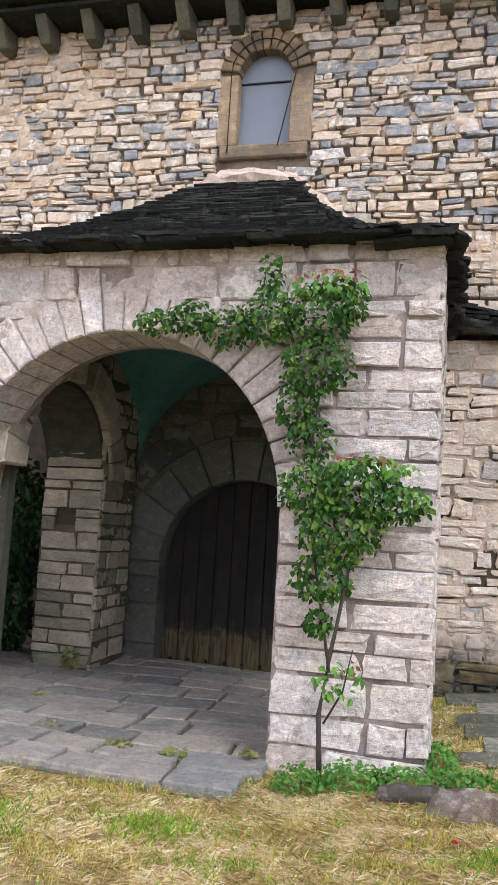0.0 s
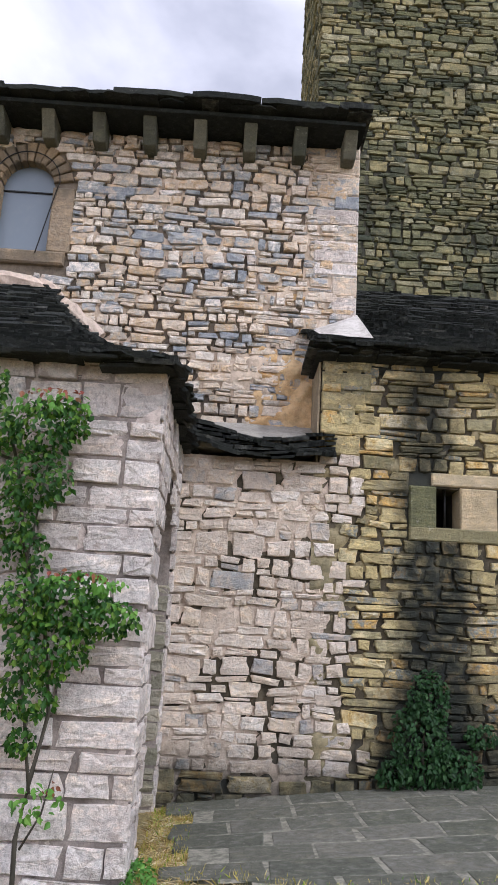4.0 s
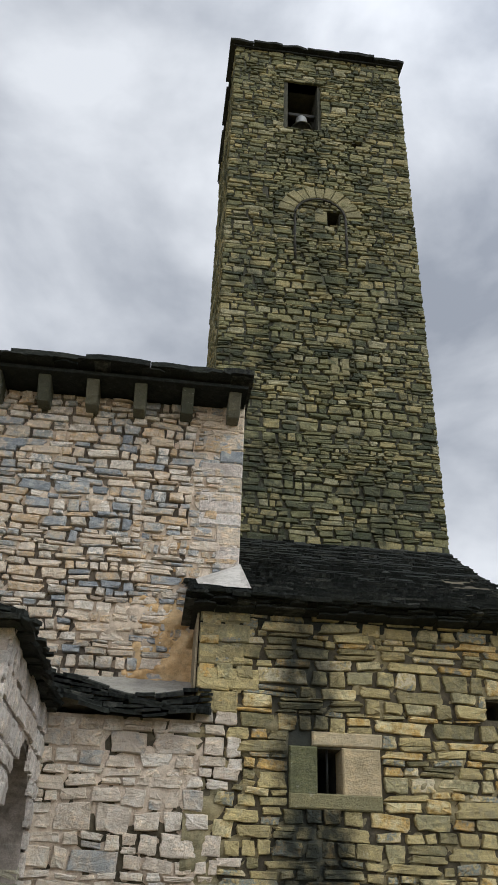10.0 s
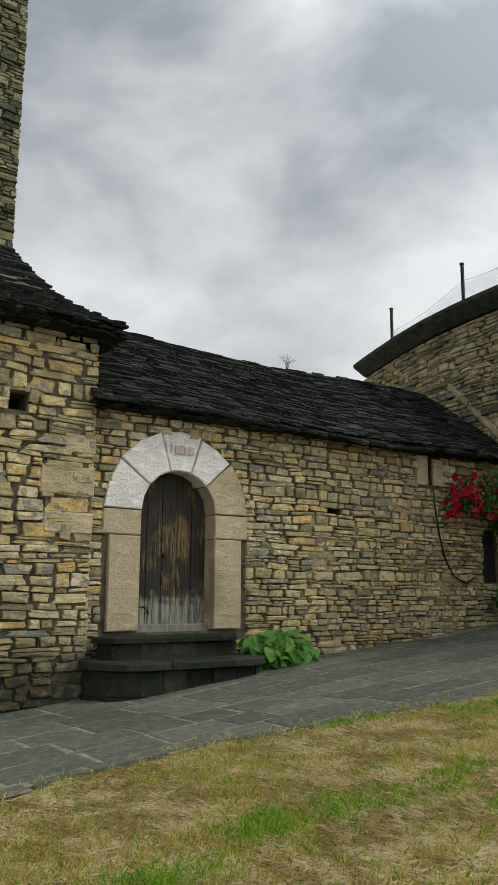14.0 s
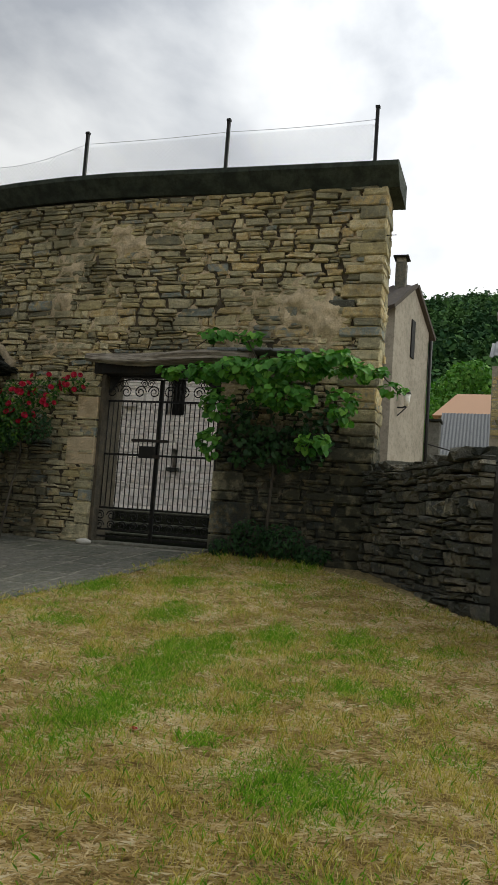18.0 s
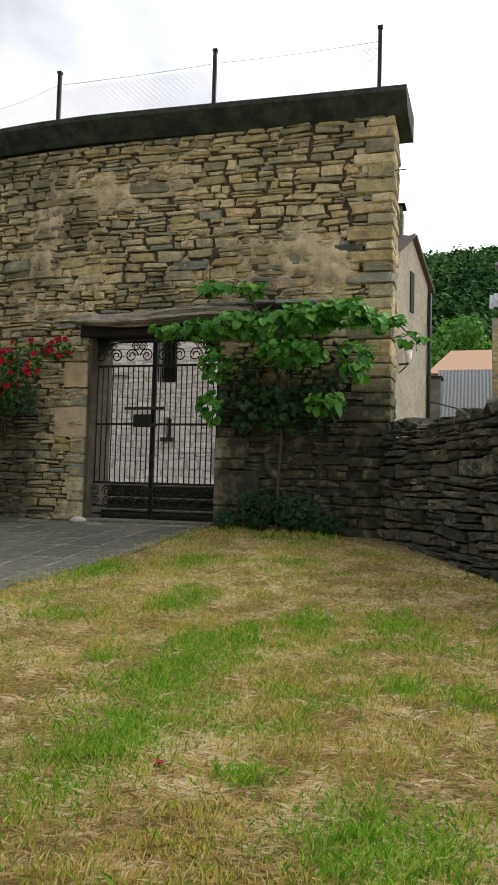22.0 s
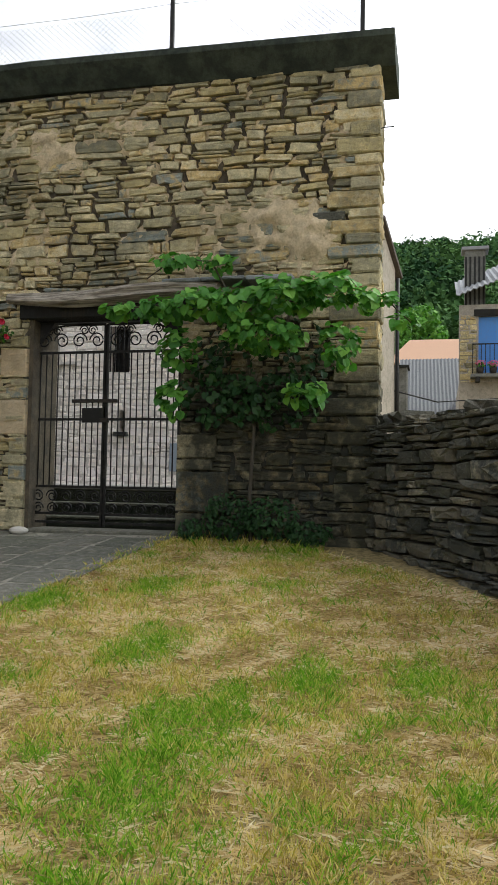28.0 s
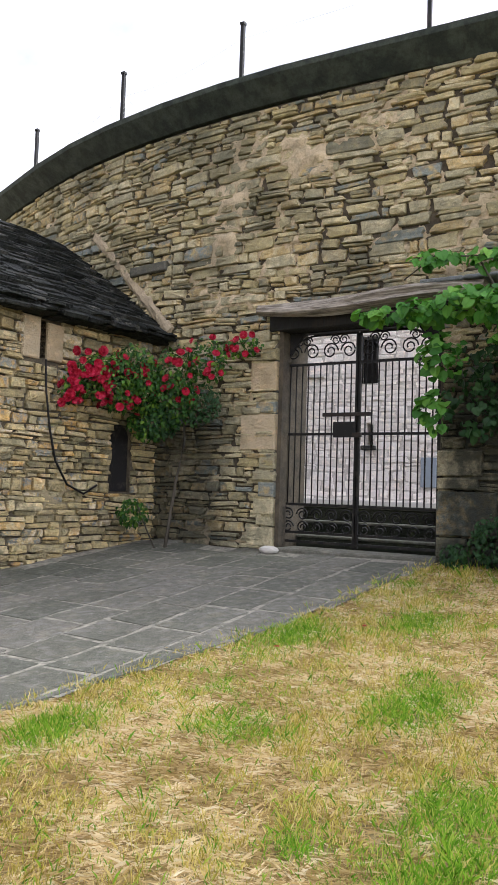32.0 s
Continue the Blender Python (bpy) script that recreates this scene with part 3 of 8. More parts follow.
# ---- rough stones: a few shapes, laid in courses ----
def stone_shape(seed, rag=0.14, flat=0.95, rough=0.24):
    """A block of unit size with ragged edges and a chipped face; u, d (0 to 1 outwards), z."""
    r = random.Random(seed)
    q = [(sx * (0.5 - r.uniform(0, rag)), sz * (0.5 - r.uniform(0, rag))) for sx, sz in ((-1, -1), (1, -1), (1, 1), (-1, 1))]
    ring = []
    for k in range(4):
        (u0, z0), (u1, z1) = q[k], q[(k + 1) % 4]
        ring.append((u0, z0))
        for f in (r.uniform(0.2, 0.42), r.uniform(0.58, 0.82)):
            s = 1 + r.uniform(-0.6, 0.9) * rag
            ring.append(((u0 + (u1 - u0) * f) * (s if k % 2 else 1), (z0 + (z1 - z0) * f) * (1 if k % 2 else s)))
    n = len(ring)
    v = [(u, 0.0, z) for u, z in ring]
    v += [(u, r.uniform(0.84 - rough, 0.86), z) for u, z in ring]
    v += [(u * flat * r.uniform(0.95, 1.02), r.uniform(1.0 - rough, 1.0), z * (flat - 0.05) * r.uniform(0.92, 1.05)) for u, z in ring]
    v.append((r.uniform(-0.2, 0.2), r.uniform(1.0 - rough * 0.5, 1.05), r.uniform(-0.15, 0.15)))
    f = []
    for a in (0, n):
        for k in range(n):
            j = (k + 1) % n
            f.append((a + k, a + j, a + n + j, a + n + k))
    for k in range(n):
        f.append((2 * n + k, 2 * n + (k + 1) % n, 3 * n))
    return np.array(v), f


SHAPES = [stone_shape(100 + k) for k in range(26)]
BLOCKS = [stone_shape(300 + k, 0.08, 0.96, 0.34) for k in range(14)]


def mortar_skin(wall, line, u0, u1, z0, z1, gaps, material, lo, hi, seed, extra=None, step=0.045, label=""):
    """Uneven mortar between and over the stones: a lumpy sheet that stands lo to hi out from the wall's line."""
    nu, nz = max(2, int((u1 - u0) / step)), max(2, int((z1 - z0) / step))
    verts, faces = [], []
    for j in range(nz + 1):
        z = z0 + (z1 - z0) * j / nz
        for i in range(nu + 1):
            u = u0 + (u1 - u0) * i / nu
            q = 0.36 + 0.6 * noise.noise((u * 1.7, z * 1.9, seed)) + 0.5 * noise.noise((u * 6.5, z * 8.0, seed + 5)) + 0.3 * noise.noise((u * 15, z * 17, seed + 9))
            d = lo + (hi - lo) * min(1.0, max(0.0, q))
            if extra:
                d += extra(u, z) * (0.75 + 0.5 * noise.noise((u * 5, z * 5, seed + 3)))
            verts.append(line.at(u, d, z))
    h = step * 0.5
    for j in range(nz):
        z = z0 + (z1 - z0) * (j + 0.5) / nz
        for i in range(nu):
            u = u0 + (u1 - u0) * (i + 0.5) / nu
            if any(g and g[0] - h < u < g[1] + h for gap in gaps for g in (gap(z - h), gap(z + h))):
                continue
            k = j * (nu + 1) + i
            faces.append((k, k + 1, k + nu + 2, k + nu + 1))
    return from_arrays("mortar", verts, faces, material, wall, label, smooth=True)


def spots(*rows):
    """Heights of mortar lumps (u, z, half width, half height, height)."""
    def level(u, z):
        return max([0.0] + [h * max(0.0, 1.15 - ((u - a) / w) ** 2 - ((z - b) / v) ** 2) for a, b, w, v, h in rows])
    return level


def free_spans(u0, u1, z, gaps):
    """What is left of u0..u1 at height z once the gaps are taken out; a gap is a function of z that gives (a, b) or None."""
    spans = [(u0, u1)]
    for gap in gaps:
        g = gap(z)
        if g:
            spans = [s for a, b in spans for s in ((a, min(b, g[0])), (max(a, g[1]), b)) if s[1] - s[0] > 0.05]
    return spans


def gap_rect(u0, u1, z0, z1):
    return lambda z: (u0, u1) if z0 < z < z1 else None


def gap_arch(u0, u1, z0, spring, rise=None):
    c, r = (u0 + u1) / 2, (u1 - u0) / 2
    top = rise or r

    def g(z):
        if z < z0 or z > spring + top:
            return None
        if z < spring:
            return (u0, u1)
        w = r * math.sqrt(max(0.0, 1 - ((z - spring) / top) ** 2))
        return (c - w, c + w)
    return g


def courses(seed, u0, u1, z0, z1, hs, ls, gaps=(), joint=0.012, split=0.12, wave=0.0, loose=True):
    """Stones of a rubble wall in wandering courses: a list of (u, z, width, height, tilt)."""
    r = random.Random(seed)
    levels = [z0]
    while levels[-1] < z1 - 0.02:
        levels.append(min(z1, levels[-1] + r.uniform(*hs) * r.choice((0.75, 1, 1, 1.3))))
    mean = (hs[0] + hs[1]) / 2

    def edge(k, u):
        if not loose or k in (0, len(levels) - 1):
            return levels[k]
        n = noise.noise((u * 1.1, k * 3.7, seed)) * 0.7 + noise.noise((u * 3.1, k * 5.3, seed + 9)) * 0.4
        return levels[k] + n * mean * 0.75

    out = []
    for k in range(len(levels) - 1):
        h0 = levels[k + 1] - levels[k]
        for a, b in free_spans(u0, u1, levels[k] + h0 / 2, gaps):
            u = a
            while u < b - 0.015:
                w = r.uniform(*ls) * r.choice((0.5, 0.8, 1, 1.25))
                w = max(w, h0 * 0.9)
                if b - (u + w) < ls[0] * 0.6:
                    w = b - u
                c = u + w / 2
                lo, hi = edge(k, c), edge(k + 1, c)
                slope = (edge(k, u + w) - edge(k, u) + edge(k + 1, u + w) - edge(k + 1, u)) / (2 * w)
                tilt = math.degrees(math.atan(slope)) + (r.uniform(-2.5, 2.5) if loose else r.uniform(-0.8, 0.8))
                h = hi - lo
                if h > 0.02:
                    if r.random() < split and h > mean * 0.8 and loose:
                        f = r.uniform(0.35, 0.65)
                        out.append((c, lo + h * f / 2, w - joint, max(0.012, h * f - joint * 0.8), tilt))
                        out.append((c, lo + h * (1 + f) / 2, w - joint, max(0.012, h * (1 - f) - joint * 0.8), tilt))
                    else:
                        hh = max(0.015, h - joint * r.uniform(0.5, 1.4))
                        out.append((c, lo + h / 2, w - joint * r.uniform(0.6, 1.5), hh, tilt))
                u += w
    return out


def stone_matrix(line, s, depth, sink, r):
    u, z, w, h, tilt = s
    o, d, n = line.basis(u)
    e = depth * r.uniform(0.7, 1.25)
    m = Matrix(((d.x * w, n.x * e, 0, o.x - n.x * sink), (d.y * w, n.y * e, 0, o.y - n.y * sink), (0, 0, h, z), (0, 0, 0, 1)))
    c, q = math.cos(radians(tilt)), math.sin(radians(tilt))
    spin = Matrix(((c, 0, -q * h / w, 0), (0, 1, 0, 0), (q * w / h, 0, c, 0), (0, 0, 0, 1)))
    return m @ spin


PENDING = []


def lay(wall, line, stones, material, depth=0.05, sink=0.03, near=None, name="stone", shapes=None, limit=300, seed=5):
    """Lay stones on a wall: those within near (u0, u1, z0, z1) as pieces of their own, the rest joined."""
    r = random.Random(seed)
    shapes = shapes or SHAPES
    pieces, rest = [], []
    for s in stones:
        k = r.randrange(len(shapes))
        m = stone_matrix(line, s, depth, sink, r)
        inside = near and near[0] <= s[0] <= near[1] and near[2] <= s[1] <= near[3]
        (pieces if inside and len(pieces) < limit else rest).append((k, m))
    PENDING.append((wall, name, material, shapes, pieces))
    if rest:
        vs, fs, base = [], [], 0
        for k, m in rest:
            v, f = shapes[k]
            a = np.array(m)
            vs.append(v @ a[:3, :3].T + a[:3, 3])
            fs += [tuple(base + i for i in face) for face in f]
            base += len(v)
        ob = from_arrays(name + "work", np.concatenate(vs), fs, material, wall)
        tagged(ob, kind="stuff")


def set_pieces():
    """Make the single stones, which share a few meshes."""
    cache = {}
    for wall, name, material, shapes, pieces in PENDING:
        for k, m in pieces:
            key = (id(shapes), k, material.name)
            if key not in cache:
                me = bpy.data.meshes.new(name)
                me.from_pydata([tuple(p) for p in shapes[k][0]], [], shapes[k][1])
                me.materials.append(material)
                cache[key] = me
            ob = new(name, cache[key])
            ob.parent = wall
            ob.matrix_local = m


def voussoirs(line, cu, spring, r0, r1, a0, a1, count, material, parent, depth, front, name="voussoir", jitter=0.02, seed=1):
    """A ring of wedge stones from angle a0 to a1 (degrees, 0 to the right), each a piece of its own."""
    rnd = random.Random(seed)
    cuts = [a0 + (a1 - a0) * k / count for k in range(count + 1)]
    for a, b in zip(cuts, cuts[1:]):
        g = 0.006 / r0
        bm = bmesh.new()
        lo, hi = radians(a) + g, radians(b) - g
        top = r1 * (1 + rnd.uniform(-jitter, jitter) * 2)
        out = front + rnd.uniform(-0.4, 1) * jitter
        rings = []
        for d in (front - depth, out - 0.012, out):
            k = 0.012 if d == out else 0.0
            ring = [(r0 + k, lo + k / r0), (top - k, lo + k / top), (top - k, (lo + hi) / 2), (top - k, hi - k / top), (r0 + k, hi - k / r0), (r0 + k, (lo + hi) / 2)]
            rings.append([bm.verts.new(line.at(cu + q * math.cos(w), d, spring + q * math.sin(w))) for q, w in ring])
        for p, q in zip(rings, rings[1:]):
            for k in range(6):
                j = (k + 1) % 6
                bm.faces.new((p[k], p[j], q[j], q[k]))
        bm.faces.new(rings[-1])
        bm.faces.new(list(reversed(rings[0])))
        bmesh.ops.recalc_face_normals(bm, faces=bm.faces)
        part(name, bm, material, parent)


def slates(name, origin, right, up, width, height, material, seed=2, rows=12, size=(0.25, 0.5), thick=0.035, left_edge=None, right_edge=None, eave_drop=0.0, pieces=0):
    """Rough stone slates on a roof plane in overlapping rows. right, up: directions in the plane; the edges are functions of the height fraction."""
    r = random.Random(seed)
    right, up = Vector(right).normalized(), Vector(up).normalized()
    n = right.cross(up).normalized()
    if n.z < 0:
        n = -n
    verts, faces, singles = [], [], []
    step = height / rows
    for k in range(rows):
        f = (k + 0.5) / rows
        a = left_edge(f) if left_edge else 0.0
        b = right_edge(f) if right_edge else width
        u = a + r.uniform(-0.08, 0.02)
        while u < b:
            w = min(r.uniform(*size), max(0.12, b - u + 0.05))
            t = thick * r.uniform(0.6, 1.4)
            low, high = k * step - r.uniform(0.0, 0.09), (k + 1.6) * step
            lift = r.uniform(0.0, 0.032)
            quad = []
            for uu, vv in ((u, low + r.uniform(-0.01, 0.03)), (u + w * r.uniform(0.15, 0.3), low - r.uniform(-0.015, 0.03)), (u + w * r.uniform(0.4, 0.6), low - r.uniform(-0.015, 0.03)), (u + w * r.uniform(0.7, 0.85), low - r.uniform(-0.015, 0.03)), (u + w - 0.006, low + r.uniform(-0.01, 0.03)), (u + w - 0.006, high), (u, high)):
                tilt = (0.5 * thick + lift) * (1 - (vv - low) / (high - low)) + 0.004
                quad.append((Vector(origin) + right * uu + up * vv + n * tilt, n * t))
            i = len(verts)
            for p, q in quad:
                verts.append(p)
            for p, q in quad:
                verts.append(p + q)
            faces.append(tuple(i + 7 + j for j in range(7)))
            faces.append(tuple(i + 6 - j for j in range(7)))
            for j in range(7):
                q = (j + 1) % 7
                faces.append((i + j, i + q, i + 7 + q, i + 7 + j))
            u += w
    return verts, faces


SLATE_F = [tuple(7 + j for j in range(7)), tuple(6 - j for j in range(7))] + [(j, (j + 1) % 7, 7 + (j + 1) % 7, 7 + j) for j in range(7)]


def lay_slates(v, f, parent, material, singles=300):
    """The slates from the eave up as pieces of their own, those past singles joined."""
    n = min(singles, len(v) // 14)
    for k in range(n):
        from_arrays("slate", v[14 * k:14 * k + 14], SLATE_F, material, parent)
    if len(v) > 14 * n:
        rest = [tuple(i - 14 * n for i in q) for q in f[9 * n:]]
        tagged(from_arrays("slate_covering", v[14 * n:], rest, material, parent), kind="stuff")


def eave_stack(name, origin, right, out, width, layers, material, parent, seed, step=0.025, depth=0.45):
    """Ragged slates stacked at an eave, each layer a little further back."""
    o, out = Vector(origin), Vector(out).normalized()
    for k in range(layers + 2):
        v, f = slates(name, o - out * (0.028 * k - 0.03) - Vector((0, 0, step * k)), right, -out, width, depth, material, seed + k, 1, (0.1, 0.32), 0.022)
        lay_slates(v, f, parent, material)


# ---- ground ----
def ground_z(x, y):
    """The lawn climbs gently from the porch to the gate."""
    z = 0.2 + 0.092 * x if x > -1.2 else 0.0896
    if x < -1.3 and y > 4.75:
        return 0.05
    z = z if x < 12.4 else 0.2 + 0.092 * 12.4 + 0.02 * (x - 12.4)
    return z + 0.02 * math.sin(x * 1.3 + y * 0.7) * math.sin(y * 1.1)


def build_ground():
    xs = np.concatenate([[-600, -200, -60, -25, -12], np.arange(-6, 13.01, 0.25), [14, 18, 24, 40, 80, 200, 600]])
    ys = np.concatenate([[-600, -200, -60, -20, -8], np.arange(-3, 8.6, 0.25), [10, 14, 25, 60, 200, 600]])
    verts = [(x, y, ground_z(x, y) - (0.25 if x > 13.5 else 0)) for y in ys for x in xs]
    w = len(xs)
    faces = [(j * w + i, j * w + i + 1, (j + 1) * w + i + 1, (j + 1) * w + i) for j in range(len(ys) - 1) for i in range(w - 1)]
    ob = from_arrays("ground", verts, faces, grass_soil, smooth=True)
    return tagged(ob, "mown lawn of dry straw and green grass", "lawn", kind="structure")


ground = build_ground()

# ---- nave: rubble wall with a round-headed window and the portal ----
NAVE = Line((-9.0, 8.2), (1.72, 8.2))
NX = 9.0
WIN_C, WIN_R, WIN_Z0, WIN_SPRING = -2.12 + NX, 0.31, 5.83, 6.67
PORT_C, PORT_R, PORT_SPRING = -2.05 + NX, 0.92, 1.16
wall_nave = slab("wall_nave", NAVE, rect(0, 10.72, -0.4, 7.4), [arch(WIN_C - WIN_R, WIN_C + WIN_R, WIN_Z0, WIN_SPRING), arch(PORT_C - PORT_R, PORT_C + PORT_R, -0.05, PORT_SPRING)], -0.03, 0.9, nave_joint)
tagged(wall_nave, "pale rubble stone church wall with sandy mortar", "wall")
nave_gaps = [gap_arch(WIN_C - 0.5, WIN_C + 0.55, 5.5, 6.62, 0.56), gap_rect(NX - 3.3, NX - 0.05, -1, 3.6), gap_rect(NX + 1.15, NX + 1.75, 3.6, 4.5)]
lay(wall_nave, NAVE, courses(11, 2.5, 10.73, 3.3, 7.38, (0.065, 0.14), (0.11, 0.4), nave_gaps, 0.008, 0.12, 0.02), nave_stone, 0.06, 0.03, (6.2, 10.73, 5.2, 7.7), seed=3)
mortar_skin(wall_nave, NAVE, 2.5, 10.7, 3.4, 7.38, nave_gaps[:2], nave_mortar, -0.08, 0.036, 3, spots((NX + 0.7, 4.4, 1.0, 0.7, 0.02), (NX - 4.9, 6.3, 1.0, 1.3, 0.045)), 0.05)
mortar_skin(wall_nave, NAVE, NX + 0.55, 10.7, 3.5, 5.5, (), orange_plaster, -0.11, 0.03, 6, spots((NX + 1.2, 4.4, 0.45, 0.9, 0.135), (NX + 0.85, 4.1, 0.8, 0.5, 0.09)), 0.03, "ochre plaster patch at the wall's corner")
wall_nave_end = slab("wall_nave_end", Line((1.72, 8.2), (1.72, 12.0)), rect(0, 3.8, 3.4, 7.4), [], 0, 0.6, nave_mortar)
tagged(wall_nave_end, "plain end wall of the church", "wall")

# nave eave: stone corbels under slate slabs
E_Z = 7.38
for k in range(16):
    x = 1.575 - 0.577 * k
    bm = bmesh.new()
    vs = box_bm(bm, x - 0.075, x + 0.075, 7.8, 8.25, E_Z - 0.26, E_Z + 0.01, 0.012)
    for v in bm.verts:
        if v.co.z < E_Z - 0.13 and v.co.y < 7.9:
            v.co.y += 0.17
    tagged(part("corbel", bm, corbel_stone), "short projecting stone corbel under the church eave", "corbel", "corbels of the church eave")
nave_eave = empty("church_eave", "dark slate eave and roof of the church", "roof")
box("eave_course", -9.2, 1.72, 7.72, 8.9, E_Z + 0.004, E_Z + 0.05, slate, nave_eave)
v, f = slates("slate", (-9.2, 7.64, E_Z + 0.07), (1, 0, 0), (0, 1, 0.1), 10.93, 2.2, slate, 8, 5, (0.4, 0.9), 0.05)
lay_slates(v, f, nave_eave, slate)
eave_stack("eave_slates", (-9.2, 7.66, E_Z + 0.07), (1, 0, 0), (0, -1, 0), 10.93, -1, slate, nave_eave, 130, 0.03, 0.6)

# ---- tower ----
TOWER = Line((1.5, 11.0), (5.34, 11.0))
TW, T_TOP = 3.84, 19.3
BEL = (1.22, 1.9, 16.7, 18.3)
HOLE = (2.05, 2.3, 13.85, 14.25)
wall_tower = slab("wall_tower_front", TOWER, rect(0, TW, 4.0, T_TOP), [rect(*BEL), rect(*HOLE), rect(2.62, 2.85, 16.3, 16.45), rect(0.72, 0.84, 14.55, 14.72)], -0.025, 0.8, tower_mortar)
tagged(wall_tower, "tall dark rubble stone bell tower front", "tower wall")
t_gaps = [gap_rect(BEL[0] - 0.08, BEL[1] + 0.05, BEL[2], BEL[3]), gap_rect(*HOLE), gap_rect(2.62, 2.85, 16.3, 16.45), gap_rect(0.72, 0.84, 14.55, 14.72)]
lay(wall_tower, TOWER, courses(21, -0.03, TW + 0.03, 6.6, T_TOP, (0.065, 0.13), (0.13, 0.46), t_gaps, 0.008, 0.2), tower_stone, 0.07, 0.03, (0, TW, 6.6, 8.6), seed=9)
mortar_skin(wall_tower, TOWER, 0.02, TW - 0.02, 6.6, T_TOP, t_gaps, tower_skin, -0.08, 0.03, 14, step=0.07)
TSIDE = Line((1.5, 15.0), (1.5, 11.0))
wall_tower_side = slab("wall_tower_side", TSIDE, rect(0, 4.0, 4.0, T_TOP), [], -0.025, 0.8, tower_mortar)
tagged(wall_tower_side, "dark rubble stone bell tower side", "tower wall")
lay(wall_tower_side, TSIDE, courses(22, 0, 4.0, 7.0, T_TOP, (0.075, 0.145), (0.15, 0.42), (), 0.016), tower_stone, 0.06, 0.03, seed=10)
TEAST = Line((5.34, 11.0), (5.34, 15.0))
wall_tower_east = slab("wall_tower_east", TEAST, rect(0, 4.0, 4.0, T_TOP), [], -0.025, 0.8, tower_mortar)
tagged(wall_tower_east, "dark rubble stone bell tower side", "tower wall")
lay(wall_tower_east, TEAST, courses(23, 0, 4.0, 6.0, T_TOP, (0.075, 0.145), (0.15, 0.42), (), 0.016), tower_stone, 0.06, 0.03, seed=11)
wall_tower_back = slab("wall_tower_back", Line((5.34, 15.0), (1.5, 15.0)), rect(0, TW, 4.0, T_TOP), [], 0, 0.6, tower_mortar)
tower_roof = empty("tower_roof", "flat dark slate cap on the bell tower", "roof")
v, f = slates("slate", (1.42, 10.9, T_TOP), (1, 0, 0), (0, 1, 0.12), 4.0, 4.2, slate, 31, 6, (0.5, 0.9), 0.06)
lay_slates(v, f, tower_roof, slate)
box("roof_bed", 1.44, 5.4, 10.93, 15.05, T_TOP - 0.02, T_TOP + 0.03, slate, tower_roof)

# ---- low house in front of the tower, with a square window ----
LOW = Line((-0.1, 7.5), (5.14, 7.5))
LX = 0.1
SQ = (2.46 + LX, 2.71 + LX, 2.83, 3.23)
H2 = (4.18 + LX, 4.37 + LX, 3.58, 3.76)
wall_low = slab("wall_low_house", LOW, [(0, -0.4), (5.24, -0.4), (5.24, 4.55), (1.4, 4.55), (1.4, 3.42), (0, 3.42)], [rect(*SQ), rect(*H2)], -0.025, 0.6, low_mortar)
tagged(wall_low, "ochre rubble stone wall with a black water streak", "wall")
l_gaps = [gap_rect(2.2 + LX, 3.08 + LX, 2.68, 3.4), gap_rect(*H2), lambda z: (-1, 1.4) if z > 3.4 else None]
def seam(z):
    """Where the pink stretch of the wall meets the ochre one."""
    return 1.7 + 0.35 * noise.noise((z * 2.1, 4.0, 1.0)) + 0.25 * noise.noise((z * 9.0, 7.0, 2.0))


l_stones = courses(33, 0, 5.25, -0.1, 4.53, (0.06, 0.125), (0.13, 0.48), [*l_gaps, lambda z: (-1, seam(z)) if 0.5 < z < 3.4 else None], 0.008, 0.12, 0.01)
l_pale = courses(35, 0, 2.4, 0.5, 3.4, (0.08, 0.16), (0.12, 0.4), [*l_gaps, lambda z: (seam(z), 9)], 0.007, 0.1, 0.01)
mortar_skin(wall_low, LOW, 1.35, 5.22, -0.1, 4.5, l_gaps, low_skin, -0.075, 0.034, 21)
mortar_skin(wall_low, LOW, 0.0, 1.5, -0.1, 3.42, l_gaps[:2], pale_skin, -0.045, 0.032, 22)
pick = random.Random(6)
l_mixed = [s for s in l_stones if 0.6 < s[1] < 3.6 and s[0] < 1.35 + pick.random() * 0.5]
lay(wall_low, LOW, l_mixed, nave_pale, 0.06, 0.03, (0, 3, 0.5, 3.0), seed=14, limit=120)
lay(wall_low, LOW, [s for s in l_stones if s not in l_mixed], low_stone, 0.06, 0.03, (2.0, 5.3, 0.2, 3.0), seed=12)
lay(wall_low, LOW, l_pale, nave_pale, 0.055, 0.03, (0, 2.2, 0.5, 3.0), seed=13, limit=150)
LEAST = Line((5.14, 7.5), (5.14, 11.2))
wall_low_east = slab("wall_low_house_east", LEAST, [(0, -0.4), (3.7, -0.4), (3.7, 6.9), (0, 4.55)], [], -0.025, 0.5, low_mortar)
tagged(wall_low_east, "rubble stone end of the low house", "wall")
lay(wall_low_east, LEAST, courses(34, 0, 0.6, 0.5, 4.6, (0.07, 0.14), (0.16, 0.4), (), 0.014), low_stone, 0.05, 0.03, seed=13)
wall_low_west = slab("wall_low_house_west", Line((1.27, 9.0), (1.27, 7.53)), rect(0, 1.47, 3.3, 4.5), [], 0, 0.02, ochre_patch)
low_roof = empty("low_house_roof", "black stone slate roof against the tower", "roof")
slope = (4.05, 2.42)
v, f = slates("slate", (1.2, 7.22, 4.55), (1, 0, 0), (0, 3.78, 2.3), 4.1, 4.42, slate, 41, 52, (0.12, 0.4), 0.036)
for p in v:
    p.z -= 0.2 * math.sin(math.pi * min(1, max(0, (p.y - 7.22) / 3.8))) ** 1.0
lay_slates(v, f, low_roof, slate)
bm = bmesh.new()
